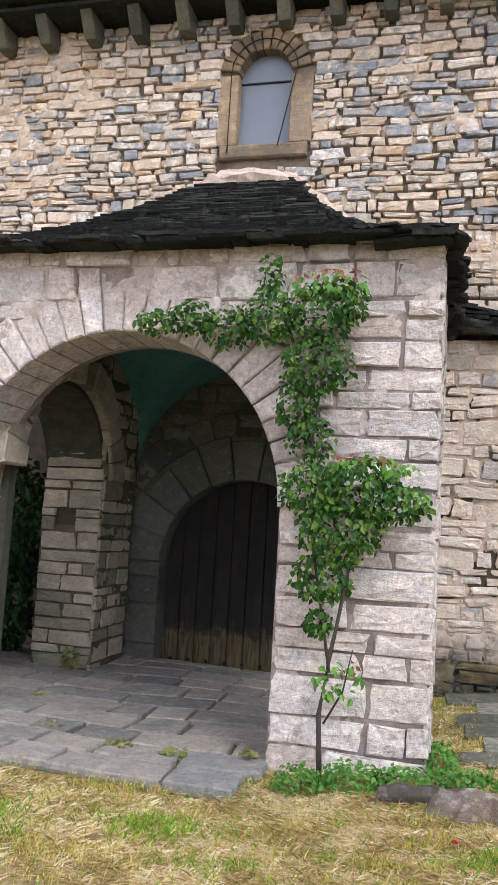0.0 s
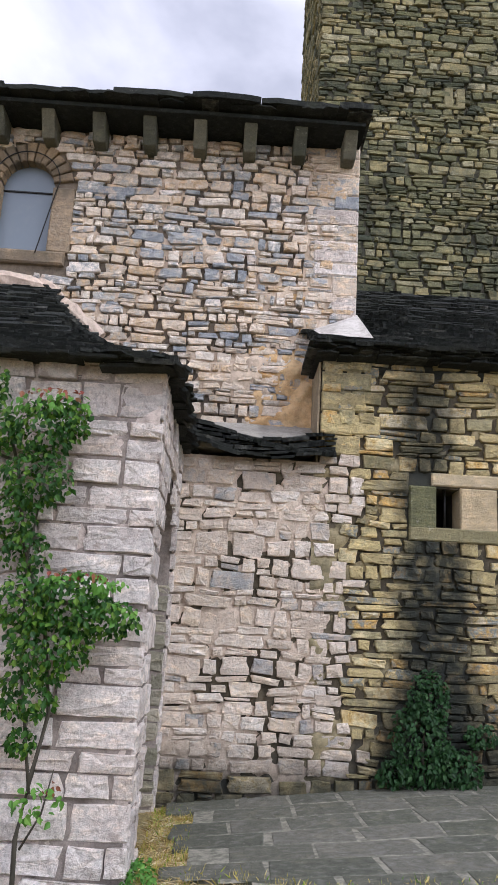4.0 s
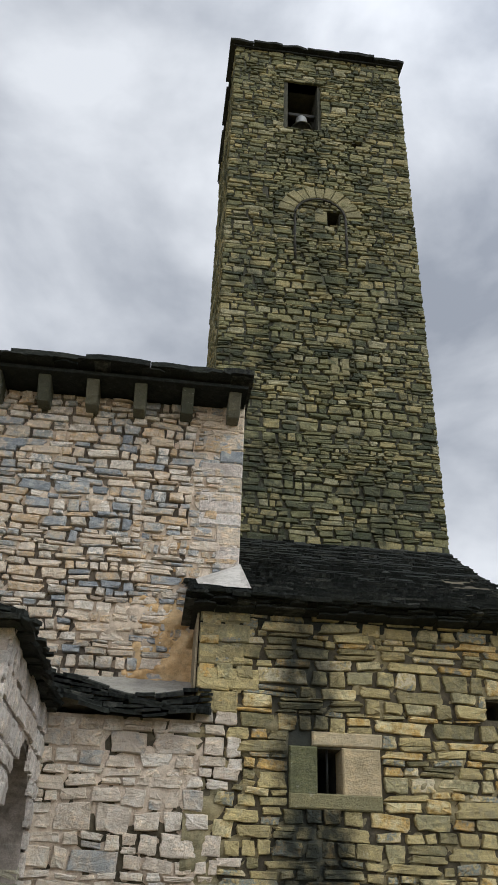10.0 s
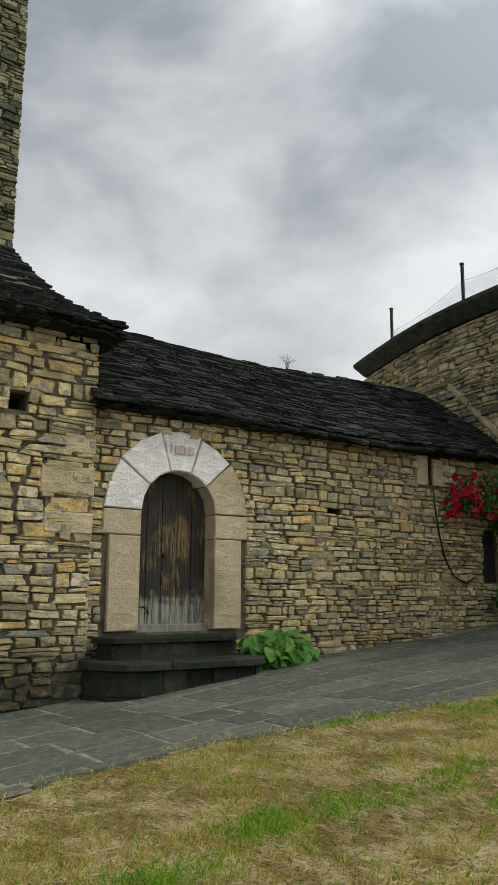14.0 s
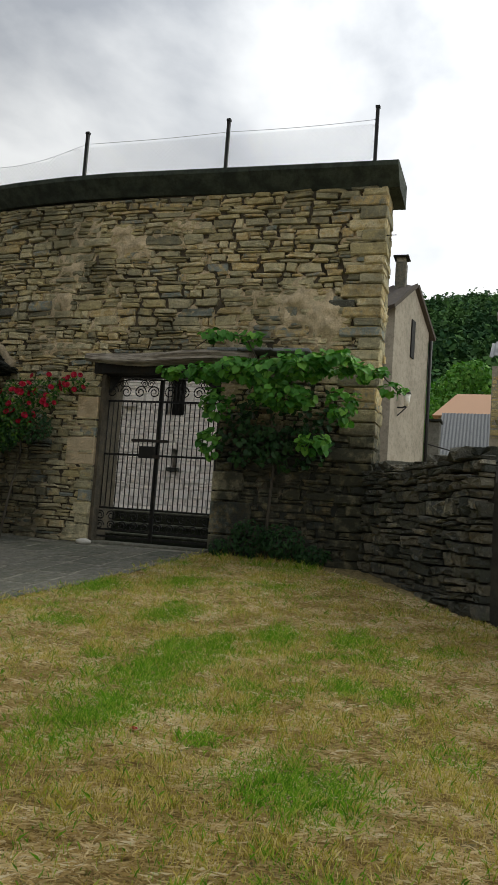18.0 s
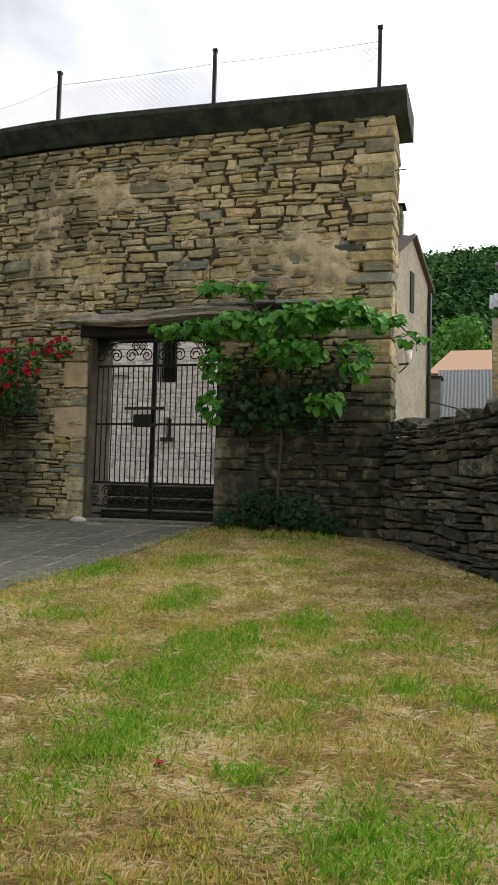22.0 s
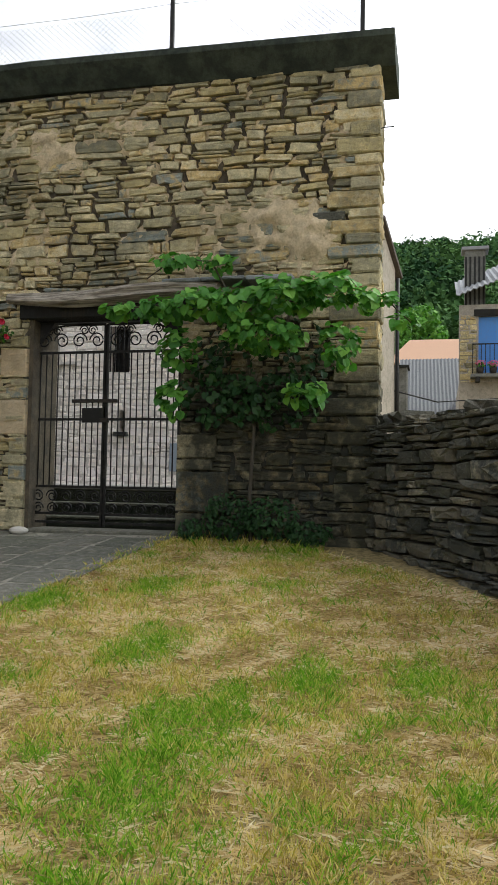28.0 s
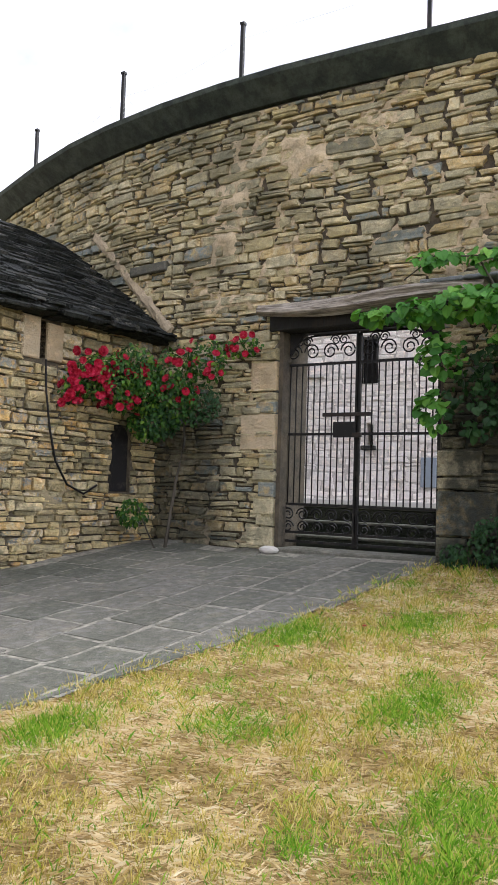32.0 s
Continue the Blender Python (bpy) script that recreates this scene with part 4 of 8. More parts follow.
vs = [bm.verts.new(p) for p in ((1.3, 7.5, 4.36), (5.14, 7.5, 4.36), (5.14, 11.05, 6.4), (1.3, 11.05, 6.4), (1.3, 7.5, 4.52), (5.14, 7.5, 4.52), (5.14, 11.05, 6.6), (1.3, 11.05, 6.6))]
for q in ((3, 2, 1, 0), (4, 5, 6, 7), (0, 1, 5, 4), (1, 2, 6, 5), (2, 3, 7, 6), (3, 0, 4, 7)):
    bm.faces.new([vs[k] for k in q])
part("roof_bed", bm, slate, low_roof)
eave_stack("eave_slates", (1.2, 7.24, 4.55), (1, 0, 0), (0, -1, 0), 4.1, 3, slate, low_roof, 120)

# slate ledge between porch and low house, backed with mortar
ledge = empty("slate_ledge", "stepped dark slate ledge with mortar on top", "roof ledge")
for k in range(7):
    v, f = slates("slate", (-0.12, 7.33 + 0.022 * k, 3.4 + 0.036 * k), (1, 0, 0), (0, 1, 0.28), 1.52, 0.75, slate, 51 + k, 1, (0.1, 0.34), 0.03)
    for p in v:
        s = min(1, max(0, (p.x + 0.1) / 1.5))
        p.z += 0.1 * (1 - s) ** 2 - 0.05 * math.sin(math.pi * s) + 0.02 * math.sin(9 * s + k)
    lay_slates(v, f, ledge, slate)
bm = bmesh.new()
vs = [bm.verts.new(p) for p in ((-0.1, 7.5, 3.5), (1.4, 7.5, 3.5), (1.4, 8.2, 3.5), (-0.1, 8.2, 3.5), (-0.1, 7.52, 3.64), (1.4, 7.52, 3.64), (1.4, 8.2, 3.95), (-0.1, 8.2, 3.95))]
for q in ((3, 2, 1, 0), (4, 5, 6, 7), (0, 1, 5, 4), (1, 2, 6, 5), (2, 3, 7, 6), (3, 0, 4, 7)):
    bm.faces.new([vs[k] for k in q])
part("mortar_bed", bm, grey_mortar, ledge)

# ---- wall with the small arched door ----
DOORW = Line((5.1, 7.62), (12.3, 7.22))
DW = DOORW.length


def du(x):
    return (x - 5.1) / 7.2 * DW


D_C, D_R, D_Z0, D_SPRING = du(6.26), 0.49, 1.32, 2.66
wall_door = slab("wall_door_side", DOORW, rect(0, DW, 0.2, 3.82), [arch(D_C - D_R, D_C + D_R, D_Z0, D_SPRING), rect(du(8.5), du(8.72), 2.75, 2.9), rect(du(10.38), du(10.48), 3.32, 3.72), arch(du(11.5), du(11.86), 1.93, 2.55)], -0.025, 0.5, low_mortar)
tagged(wall_door, "rubble stone wall with an arched doorway", "wall")
d_gaps = [gap_arch(D_C - 0.92, D_C + 0.92, 1.2, 2.62, 0.97), gap_rect(du(8.5), du(8.72), 2.75, 2.9), gap_rect(du(10.16), du(10.66), 3.26, 3.78), gap_arch(du(11.5), du(11.86), 1.93, 2.55)]
lay(wall_door, DOORW, courses(61, 0, DW, 0.5, 3.82, (0.045, 0.1), (0.11, 0.42), d_gaps, 0.007, 0.12, 0.012), low_stone, 0.06, 0.03, (1.6, 7.2, 0.9, 2.6), seed=14)
mortar_skin(wall_door, DOORW, 0.02, DW, 0.5, 3.8, d_gaps, low_skin, -0.07, 0.034, 31)
door_roof = empty("lean_to_roof", "sagging roof of rough stone slates", "roof")
ux, uy = 7.2 / DW, -0.4 / DW
v, f = slates("slate", (5.1 - 0.28 * -uy, 7.36, 3.78), (ux, uy, 0), (-uy, ux, 0.7), DW + 0.02, 2.75, slate, 71, 36, (0.12, 0.36), 0.036)
for p in v:
    s = (p.x - 5.1) / 7.2
    p.z += -0.03 * math.sin(math.pi * min(1, max(0, s))) + 0.03 * math.sin(s * 9) - 0.03 * s
lay_slates(v, f, door_roof, slate)
eave_stack("eave_slates", (5.12, 7.4, 3.8), (ux, uy, 0), (uy, -ux, 0), DW, 2, slate, door_roof, 125)
wall_yard_back = slab("wall_lean_to_back", Line((5.1, 9.7), (12.6, 9.3)), rect(0, 7.5, 0.3, 4.9), [], 0, 0.3, low_mortar)

# ---- gate wall: tall, curving back at its far end, with a concrete cap ----
GATE = Line((13.72, 11.8), (13.45, 11.2), (12.93, 9.9), (12.6, 8.9), (12.4, 8.06), (12.25, 7.1), (12.17, 6.2), (12.15, 5.4), (12.15, 1.46))
GL = GATE.length
gu0 = GL - 3.94


def gu(y):
    """Along the straight part of the gate wall, from y on the plan."""
    return gu0 + (5.4 - y)


G_Y0, G_Y1, G_Z0, G_Z1 = 5.44, 3.6, 1.3, 3.86
CAP_Z = 6.42
straight = Line((12.15, 5.4), (12.15, 1.46))
wall_gate = slab("wall_gate", straight, [(0, 0.6), (3.94, 0.6), (3.94, CAP_Z), (0, CAP_Z)], [rect(0.001, 5.4 - G_Y1, G_Z0, G_Z1)], -0.03, 0.6, gate_mortar)
tagged(wall_gate, "tall brown rubble wall patched with ochre mortar", "wall")
bm = bmesh.new()
for d in (-0.03, -0.63):
    for z in (0.6, CAP_Z):
        for k in range(8):
            bm.verts.new(GATE.at(GATE.s[k] + (0.001 if k else 0), d, z))
bm.verts.ensure_lookup_table()
for k in range(7):
    a = bm.verts
    bm.faces.new((a[k], a[k + 1], a[8 + k + 1], a[8 + k]))
    bm.faces.new((a[16 + k + 1], a[16 + k], a[24 + k], a[24 + k + 1]))
    bm.faces.new((a[8 + k], a[8 + k + 1], a[24 + k + 1], a[24 + k]))
wall_gate_curve = part("wall_gate_curve", bm, gate_mortar)
tagged(wall_gate_curve, "curving end of the tall brown rubble wall", "wall", kind="structure")
g_gaps = [gap_rect(gu(G_Y0) - 0.0, gu(G_Y1), G_Z0, 4.08)]
g_stones = courses(81, 0, GL + 0.02, 1.0, CAP_Z - 0.02, (0.05, 0.115), (0.14, 0.52), g_gaps, 0.009, 0.24, 0.02)
lay(wall_gate, GATE, [s for s in g_stones if s[0] >= gu0], gate_stone, 0.07, 0.04, (gu0, GL, 1.0, 3.9), seed=15)
lay(wall_gate_curve, GATE, [s for s in g_stones if s[0] < gu0], gate_stone, 0.07, 0.04, (gu0 - 2.2, gu0, 1.2, 5.2), seed=16)
GATE_LUMPS = spots((gu(2.75), 4.75, 0.8, 0.42, 0.09), (gu(2.2), 4.6, 0.4, 0.55, 0.09), (gu(6.1), 5.1, 0.4, 0.8, 0.08), (gu(5.5), 4.5, 0.5, 0.35, 0.08), (gu(4.9), 5.75, 0.8, 0.4, 0.06), (gu(5.7), 5.9, 0.6, 0.3, 0.06), (gu(3.4), 4.3, 0.9, 0.2, 0.04), (gu(6.0), 4.2, 0.45, 0.16, 0.08))
mortar_skin(wall_gate, GATE, gu0, GL, 1.0, CAP_Z - 0.02, g_gaps[:1], gate_skin, -0.09, 0.034, 41, GATE_LUMPS)
mortar_skin(wall_gate_curve, GATE, 0.02, gu0, 1.0, CAP_Z - 0.02, [gap_rect(gu(G_Y0), gu0 + 1, G_Z0, 4.08)], gate_skin, -0.09, 0.034, 41, GATE_LUMPS, 0.06)
GSIDE = Line((12.32, 1.53), (14.4, 2.19))
wall_gate_end = slab("wall_gate_end", GSIDE, rect(0, 2.1, 0.6, CAP_Z), [], -0.03, 0.3, gate_mortar)
tagged(wall_gate_end, "end of the tall rubble wall", "wall")
lay(wall_gate_end, GSIDE, courses(82, -0.12, 2.1, 1.0, CAP_Z, (0.06, 0.13), (0.15, 0.46), (), 0.006), gate_stone, 0.06, 0.03, seed=17)


GEND = Line((12.15, 1.47), (12.78, 1.47))
r = random.Random(61)
z, k = 1.25, 0
while z < CAP_Z - 0.1:
    h = min(r.uniform(0.1, 0.2), CAP_Z - 0.06 - z)
    w = (0.5, 0.28)[k % 2] * r.uniform(0.8, 1.2)
    face = 0.05 + r.uniform(0, 0.012)
    bm = bmesh.new()
    box_bm(bm, 12.15 - face, 12.15 + (0.3, 0.5)[k % 2], 1.43 + r.uniform(-0.012, 0.012), 1.46 + w, z, z + h - 0.012, 0.018)
    for v in bm.verts:
        v.co += Vector((r.uniform(-0.01, 0.01), r.uniform(-0.012, 0.012), r.uniform(-0.008, 0.008)))
    part("quoin", bm, gate_stone, wall_gate)
    z, k = z + h, k + 1
lay(wall_gate, GEND, courses(83, 0.0, 0.62, 1.0, CAP_Z - 0.02, (0.07, 0.16), (0.2, 0.5), (), 0.006), gate_stone, 0.06, 0.03, seed=18)


def build_cap():
    bm = bmesh.new()
    prof = [(0.255, 0.165), (0.27, 0.225), (0.2, 0.25), (-0.7, 0.27), (-0.7, -0.06), (0.0, -0.03)]
    us = [GATE.s[k] + (0.001 if k else 0) for k in range(8)] + [gu(5.0), gu(4), gu(3), gu(2), GL + 0.17]
    rings = []
    for u in us:
        tip = 0.06 - 0.09 * min(1.0, max(0.0, (u - gu0) / 4.0))
        rings.append([bm.verts.new(GATE.at(u, d, CAP_Z + z + tip)) for d, z in prof])
    for p, q in zip(rings, rings[1:]):
        for k in range(6):
            j = (k + 1) % 6
            bm.faces.new((p[k], p[j], q[j], q[k]))
    bm.faces.new(rings[0])
    bm.faces.new(rings[-1])
    bmesh.ops.recalc_face_normals(bm, faces=bm.faces)
    return tagged(part("wall_cap", bm, dark_concrete), "dark weathered concrete coping on the tall wall", "coping", kind="structure")


build_cap()

# ---- porch ----
PORCH = Line((-4.5, 5.02), (-0.06, 5.02))
PX = 4.5
A_C, A_R, A_SPRING = -2.2 + PX, 1.17, 1.72
wall_porch = slab("wall_porch_front", PORCH, rect(0, 4.44, -0.3, 3.5), [arch(A_C - A_R, A_C + A_R, -0.3, A_SPRING, 20)], -0.02, 0.55, porch_joint)
tagged(wall_porch, "whitewashed stone porch front with a round arch", "wall")
p_gaps = [gap_arch(A_C - A_R - 0.0, A_C + A_R, -1, A_SPRING), lambda z: (lambda w: (A_C - w, A_C + w) if w else None)(math.sqrt(max(0, 1.5 ** 2 - max(0, z - A_SPRING) ** 2)) if A_SPRING < z < A_SPRING + 1.5 else 0)]
lay(wall_porch, PORCH, courses(91, 0, 4.46, -0.05, 3.5, (0.1, 0.21), (0.2, 0.62), p_gaps, 0.008, 0.2, 0.0, False), porch_stone, 0.06, 0.03, (0, 4.5, -0.2, 3.5), shapes=BLOCKS, seed=18)
voussoirs(PORCH, A_C, A_SPRING, A_R - 0.01, 1.5, 0, 180, 26, porch_stone, wall_porch, 0.5, 0.02)
p_open = [gap_arch(A_C - A_R, A_C + A_R, -1, A_SPRING)]
mortar_skin(wall_porch, PORCH, 0.0, 4.43, -0.05, 3.48, p_open, porch_mortar, -0.04, 0.026, 51, spots((A_C, 3.2, 1.9, 0.35, 0.014), (A_C + 0.3, 3.0, 0.9, 0.2, 0.012), (A_C - 1.6, 2.9, 0.7, 0.7, 0.02)), 0.05)
PSIDE = Line((-0.06, 5.02), (-0.06, 8.2))
SIDE_ARCH = (0.72, 2.3, 2.16)
wall_porch_side = slab("wall_porch_east", PSIDE, rect(0.0, 3.18, -0.3, 3.5), [arch(SIDE_ARCH[0], SIDE_ARCH[1], -0.2, SIDE_ARCH[2], 16)], -0.02, 0.5, porch_joint)
tagged(wall_porch_side, "whitewashed stone side of the porch with an arch", "wall")
lay(wall_porch_side, PSIDE, courses(92, 0, 3.15, -0.05, 3.5, (0.13, 0.24), (0.2, 0.5), [gap_arch(SIDE_ARCH[0], SIDE_ARCH[1], -1, SIDE_ARCH[2])], 0.014, 0.12, 0.0, False), porch_stone, 0.05, 0.03, shapes=BLOCKS, seed=19)
PWEST = Line((-3.3, 5.57), (-3.3, 8.2))
lay_west = courses(96, 0, 2.6, -0.05, 3.3, (0.1, 0.17), (0.2, 0.5), [gap_arch(0.1 - 0.3, 1.7 + 0.3, -1, 1.95, 1.15)], 0.008, 0.1, 0.0, False)
# dark tower mortar and shaded stone carry the porch's inner shade
wall_porch_west = slab("wall_porch_west", PWEST, rect(0, 2.63, -0.3, 3.5), [arch(0.1, 1.7, -0.2, 1.95, 16)], 0.0, 0.6, tower_mortar)
tagged(wall_porch_west, "stone west side of the porch with an arch", "wall")
lay(wall_porch_west, PWEST, lay_west, shaded_porch_stone, 0.05, 0.03, seed=44)

porch_roof = empty("porch_roof", "black stone slate hipped roof of the porch", "roof")
v, f = slates("slate", (-4.75, 4.84, 3.43), (1, 0, 0), (0, 3.33, 1.92), 4.73, 3.84, slate, 101, 58, (0.1, 0.34), 0.028, lambda q: 2.0 * q, lambda q: 4.73 - 1.73 * q)
for p in v:
    k = (p.y - 4.82) / 3.35
    p.z -= 0.22 * math.sin(math.pi * min(1, max(0, k)))
lay_slates(v, f, porch_roof, slate)
v, f = slates("slate", (0.0, 4.84, 3.43), (0, 1, 0), (-1.75, 0, 1.92), 3.36, 2.6, slate, 102, 42, (0.1, 0.34), 0.028, lambda q: 3.35 * q)
for p in v:
    k = -p.x / 1.75
    p.z -= 0.22 * math.sin(math.pi * min(1, max(0, k)))
lay_slates(v, f, porch_roof, slate)
bm = bmesh.new()
vs = [bm.verts.new(p) for p in ((-4.6, 5.03, 3.38), (-0.1, 5.03, 3.38), (-0.1, 8.19, 3.38), (-4.6, 8.19, 3.38), (-2.75, 8.19, 4.9), (-1.8, 8.19, 4.9))]
for q in ((3, 2, 1, 0), (0, 1, 5, 4), (1, 2, 5), (3, 0, 4), (2, 3, 4, 5)):
    bm.faces.new([vs[k] for k in q])
part("roof_bed", bm, slate, porch_roof)
eave_stack("eave_slates", (-4.75, 4.86, 3.43), (1, 0, 0), (0, -1, 0), 4.7, -1, slate, porch_roof, 110)
eave_stack("eave_slates", (-0.01, 4.86, 3.43), (0, 1, 0), (1, 0, 0), 3.36, 0, slate, porch_roof, 115, 0.035, 0.3)

PJAMB = Line((-0.56, 7.32), (-0.06, 7.32))
lay(wall_porch_side, PJAMB, courses(97, 0, 0.5, -0.05, 2.16, (0.1, 0.2), (0.2, 0.5), (), 0.009, 0.1, 0.0, False), pier_stone, 0.045, 0.03, shapes=BLOCKS, seed=33)
mortar_skin(wall_porch_side, PSIDE, 0.02, 3.15, -0.05, 3.48, [gap_arch(SIDE_ARCH[0], SIDE_ARCH[1], -1, SIDE_ARCH[2])], porch_mortar, -0.04, 0.026, 52)

# ---- dry-stone wall from the gate wall out to the lawn's edge ----
DRY = Line((12.1, 1.5), (9.3, -0.05), (4.0, -4.4))
wall_dry = slab("wall_dry_stone", DRY, rect(0, 3.2, 0.7, 2.45), [], -0.06, 0.4, black_joint)
tagged(wall_dry, "low dark dry-stone wall along the lawn", "wall")
lay(wall_dry, DRY, courses(111, 0, 3.2, 0.85, 2.55, (0.05, 0.13), (0.12, 0.42), (), 0.008, 0.24, 0.05), dry_stone, 0.13, 0.06, (0, 3.3, 0.9, 2.6), seed=20)
wall_dry_near = slab("wall_dry_stone_near", Line((9.3, -0.05), (4.0, -4.4)), rect(0, 6.86, 0.3, 2.3), [], -0.06, 0.4, black_joint)
tagged(wall_dry_near, "low dark dry-stone wall along the lawn", "wall")


# ---- dressed stones set in the walls ----
def block(name, line, u0, u1, z0, z1, front, depth, material, parent, bevel=0.014, label="", lean=0.0):
    """A dressed block with chamfered edges, proud of a wall by front."""
    bm = bmesh.new()
    b = bevel
    rings = []
    for d, k in ((front - depth, 0.0), (front - b, 0.0), (front, b)):
        rings.append([bm.verts.new(line.at(u, d, z)) for u, z in ((u0 + k, z0 + k), (u1 - k, z0 + k + lean), (u1 - k, z1 - k + lean), (u0 + k, z1 - k))])
    for p, q in zip(rings, rings[1:]):
        for k in range(4):
            bm.faces.new((p[k], p[(k + 1) % 4], q[(k + 1) % 4], q[k]))
    bm.faces.new(rings[2])
    bm.faces.new(list(reversed(rings[0])))
    bmesh.ops.recalc_face_normals(bm, faces=bm.faces)
    return part(name, bm, material, parent, label)


def patch(name, line, centre, size, seed, front, material, parent, label):
    """A ragged sheet of plaster or mortar on a wall."""
    r = random.Random(seed)
    bm = bmesh.new()
    n = 72
    ring0, ring1 = [], []
    for k in range(n):
        w = 2 * math.pi * k / n
        q = 1 + 0.22 * math.sin(3 * w + seed) + 0.14 * math.sin(7 * w + seed * 2) + 0.1 * math.sin(13 * w + seed * 3) + r.uniform(-0.1, 0.1)
        u, z = centre[0] + size[0] * q * math.cos(w), centre[1] + size[1] * q * math.sin(w)
        ring0.append(bm.verts.new(line.at(u, front - 0.05, z)))
        ring1.append(bm.verts.new(line.at(centre[0] + (u - centre[0]) * 0.96, front, centre[1] + (z - centre[1]) * 0.96)))
    mid = bm.verts.new(line.at(centre[0], front + 0.008, centre[1]))
    for k in range(n):
        j = (k + 1) % n
        bm.faces.new((ring0[k], ring0[j], ring1[j], ring1[k]))
        bm.faces.new((ring1[k], ring1[j], mid))
    bmesh.ops.recalc_face_normals(bm, faces=bm.faces)
    return part(name, bm, material, parent, label)


# ---- nave window ----
nave_window = tagged(slab("window_1", NAVE, [(WIN_C - WIN_R, WIN_Z0), (WIN_C + WIN_R, WIN_Z0), (WIN_C + WIN_R, WIN_SPRING)] + [(WIN_C + WIN_R * math.cos(math.pi * k / 12), WIN_SPRING + WIN_R * math.sin(math.pi * k / 12)) for k in range(1, 13)], [], -0.13, 0.03, lead_glass), "round-headed church window closed by a grey panel", "window")
box("transom", WIN_C - NX - WIN_R, WIN_C - NX + WIN_R, 8.31, 8.328, 6.6, 6.615, iron, nave_window, label="thin dark transom bar")
block("jamb", NAVE, WIN_C - 0.53, WIN_C - WIN_R + 0.008, WIN_Z0 - 0.02, WIN_SPRING - 0.02, 0.02, 0.3, brown_stone, wall_nave)
block("jamb", NAVE, WIN_C + WIN_R - 0.008, WIN_C + 0.56, WIN_Z0 - 0.02, WIN_SPRING - 0.05, 0.02, 0.3, brown_stone, wall_nave)
block("window_sill", NAVE, WIN_C - 0.48, WIN_C + 0.52, WIN_Z0 - 0.18, WIN_Z0 - 0.02, 0.04, 0.4, brown_stone, wall_nave, 0.02)
voussoirs(NAVE, WIN_C, WIN_SPRING - 0.03, WIN_R - 0.008, 0.54, 8, 172, 11, brown_stone, wall_nave, 0.3, 0.02, seed=4)
block("lintel_stone", NAVE, WIN_C + 0.58, WIN_C + 1.25, 6.57, 6.68, 0.03, 0.1, nave_stone, wall_nave)
block("lintel_stone", NAVE, WIN_C - 1.1, WIN_C - 0.55, 6.53, 6.62, 0.03, 0.1, nave_stone, wall_nave)
wx = WIN_C - NX
loop = [(wx - 0.38, 8.15, 5.72 + 0.12 * k) for k in range(8)] + [(wx + 0.38 * math.cos(math.pi * (1 - k / 12)), 8.15, WIN_SPRING + 0.37 * math.sin(math.pi * k / 12)) for k in range(13)] + [(wx + 0.37 - 0.02 * k, 8.16, WIN_SPRING - 0.1 * k) for k in range(1, 10)]
tagged(tube("hanging_cable", loop, 0.007, iron), "thin black cable looped round the church window", "cable")
r = random.Random(77)
z = 4.75
while z < 7.6:
    h = r.uniform(0.16, 0.3)
    w = r.choice((0.28, 0.5))
    block("quoin", NAVE, 10.73 - w, 10.735, z, z + h - 0.012, 0.028, 0.2, porch_stone if r.random() < 0.5 else nave_stone, wall_nave, 0.015)
    z += h
# mortar fillets where roofs meet the wall
fillet([(-2.95, 8.14, 5.18), (-2.62, 8.12, 5.36), (-2.15, 8.12, 5.42), (-1.72, 8.12, 5.34), (-1.45, 8.14, 5.1), (-1.1, 8.15, 4.8)], 0.085, pink_plaster, porch_roof, 3, "pinkish mortar smeared where roof meets wall", (1, 0.7, 1))
bm = bmesh.new()
vs = [bm.verts.new(p) for p in ((1.25, 7.3, 4.68), (1.78, 7.3, 4.68), (1.78, 8.22, 5.25), (1.25, 8.22, 5.1), (1.36, 7.6, 4.8), (1.7, 7.6, 4.84), (1.75, 8.2, 5.3), (1.52, 8.2, 5.2))]
for q in ((3, 2, 1, 0), (4, 5, 6, 7), (0, 1, 5, 4), (1, 2, 6, 5), (2, 3, 7, 6), (3, 0, 4, 7)):
    bm.faces.new([vs[k] for k in q])
part("mortar_fillet", bm, pale_fillet, low_roof, "grey mortar hump against the church corner")

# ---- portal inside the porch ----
voussoirs(NAVE, PORT_C, PORT_SPRING, PORT_R - 0.01, 1.36, 0, 180, 11, shaded_porch_stone, wall_nave, 0.3, 0.04, "portal_voussoir", seed=6)
voussoirs(NAVE, PORT_C, PORT_SPRING, 1.38, 1.62, 12, 168, 15, shaded_porch_stone, wall_nave, 0.2, 0.02, "portal_voussoir", seed=7)
for side in (-1, 1):
    z = -0.05
    for h in (0.34, 0.42, 0.28, 0.17):
        a, b = sorted((PORT_C + side * (PORT_R - 0.01), PORT_C + side * 1.36))
        block("portal_jamb", NAVE, a, b, z, z + h - 0.01, 0.04, 0.3, shaded_porch_stone, wall_nave)
        z += h
lay(wall_nave, NAVE, courses(12, NX - 3.3, NX - 0.6, -0.05, 3.5, (0.12, 0.2), (0.2, 0.5), [gap_arch(PORT_C - 1.4, PORT_C + 1.4, -1, PORT_SPRING)], 0.014, 0.1, 0.0, False), shaded_porch_stone, 0.05, 0.03, shapes=BLOCKS, seed=31)
# the tower's dark mortar paints shade on the wall inside the porch
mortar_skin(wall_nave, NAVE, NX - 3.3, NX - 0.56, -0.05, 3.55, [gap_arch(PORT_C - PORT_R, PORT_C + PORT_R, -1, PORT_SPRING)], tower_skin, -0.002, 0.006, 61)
portal_door = empty("church_door", "dark weathered wooden double door with worn planks", "door")
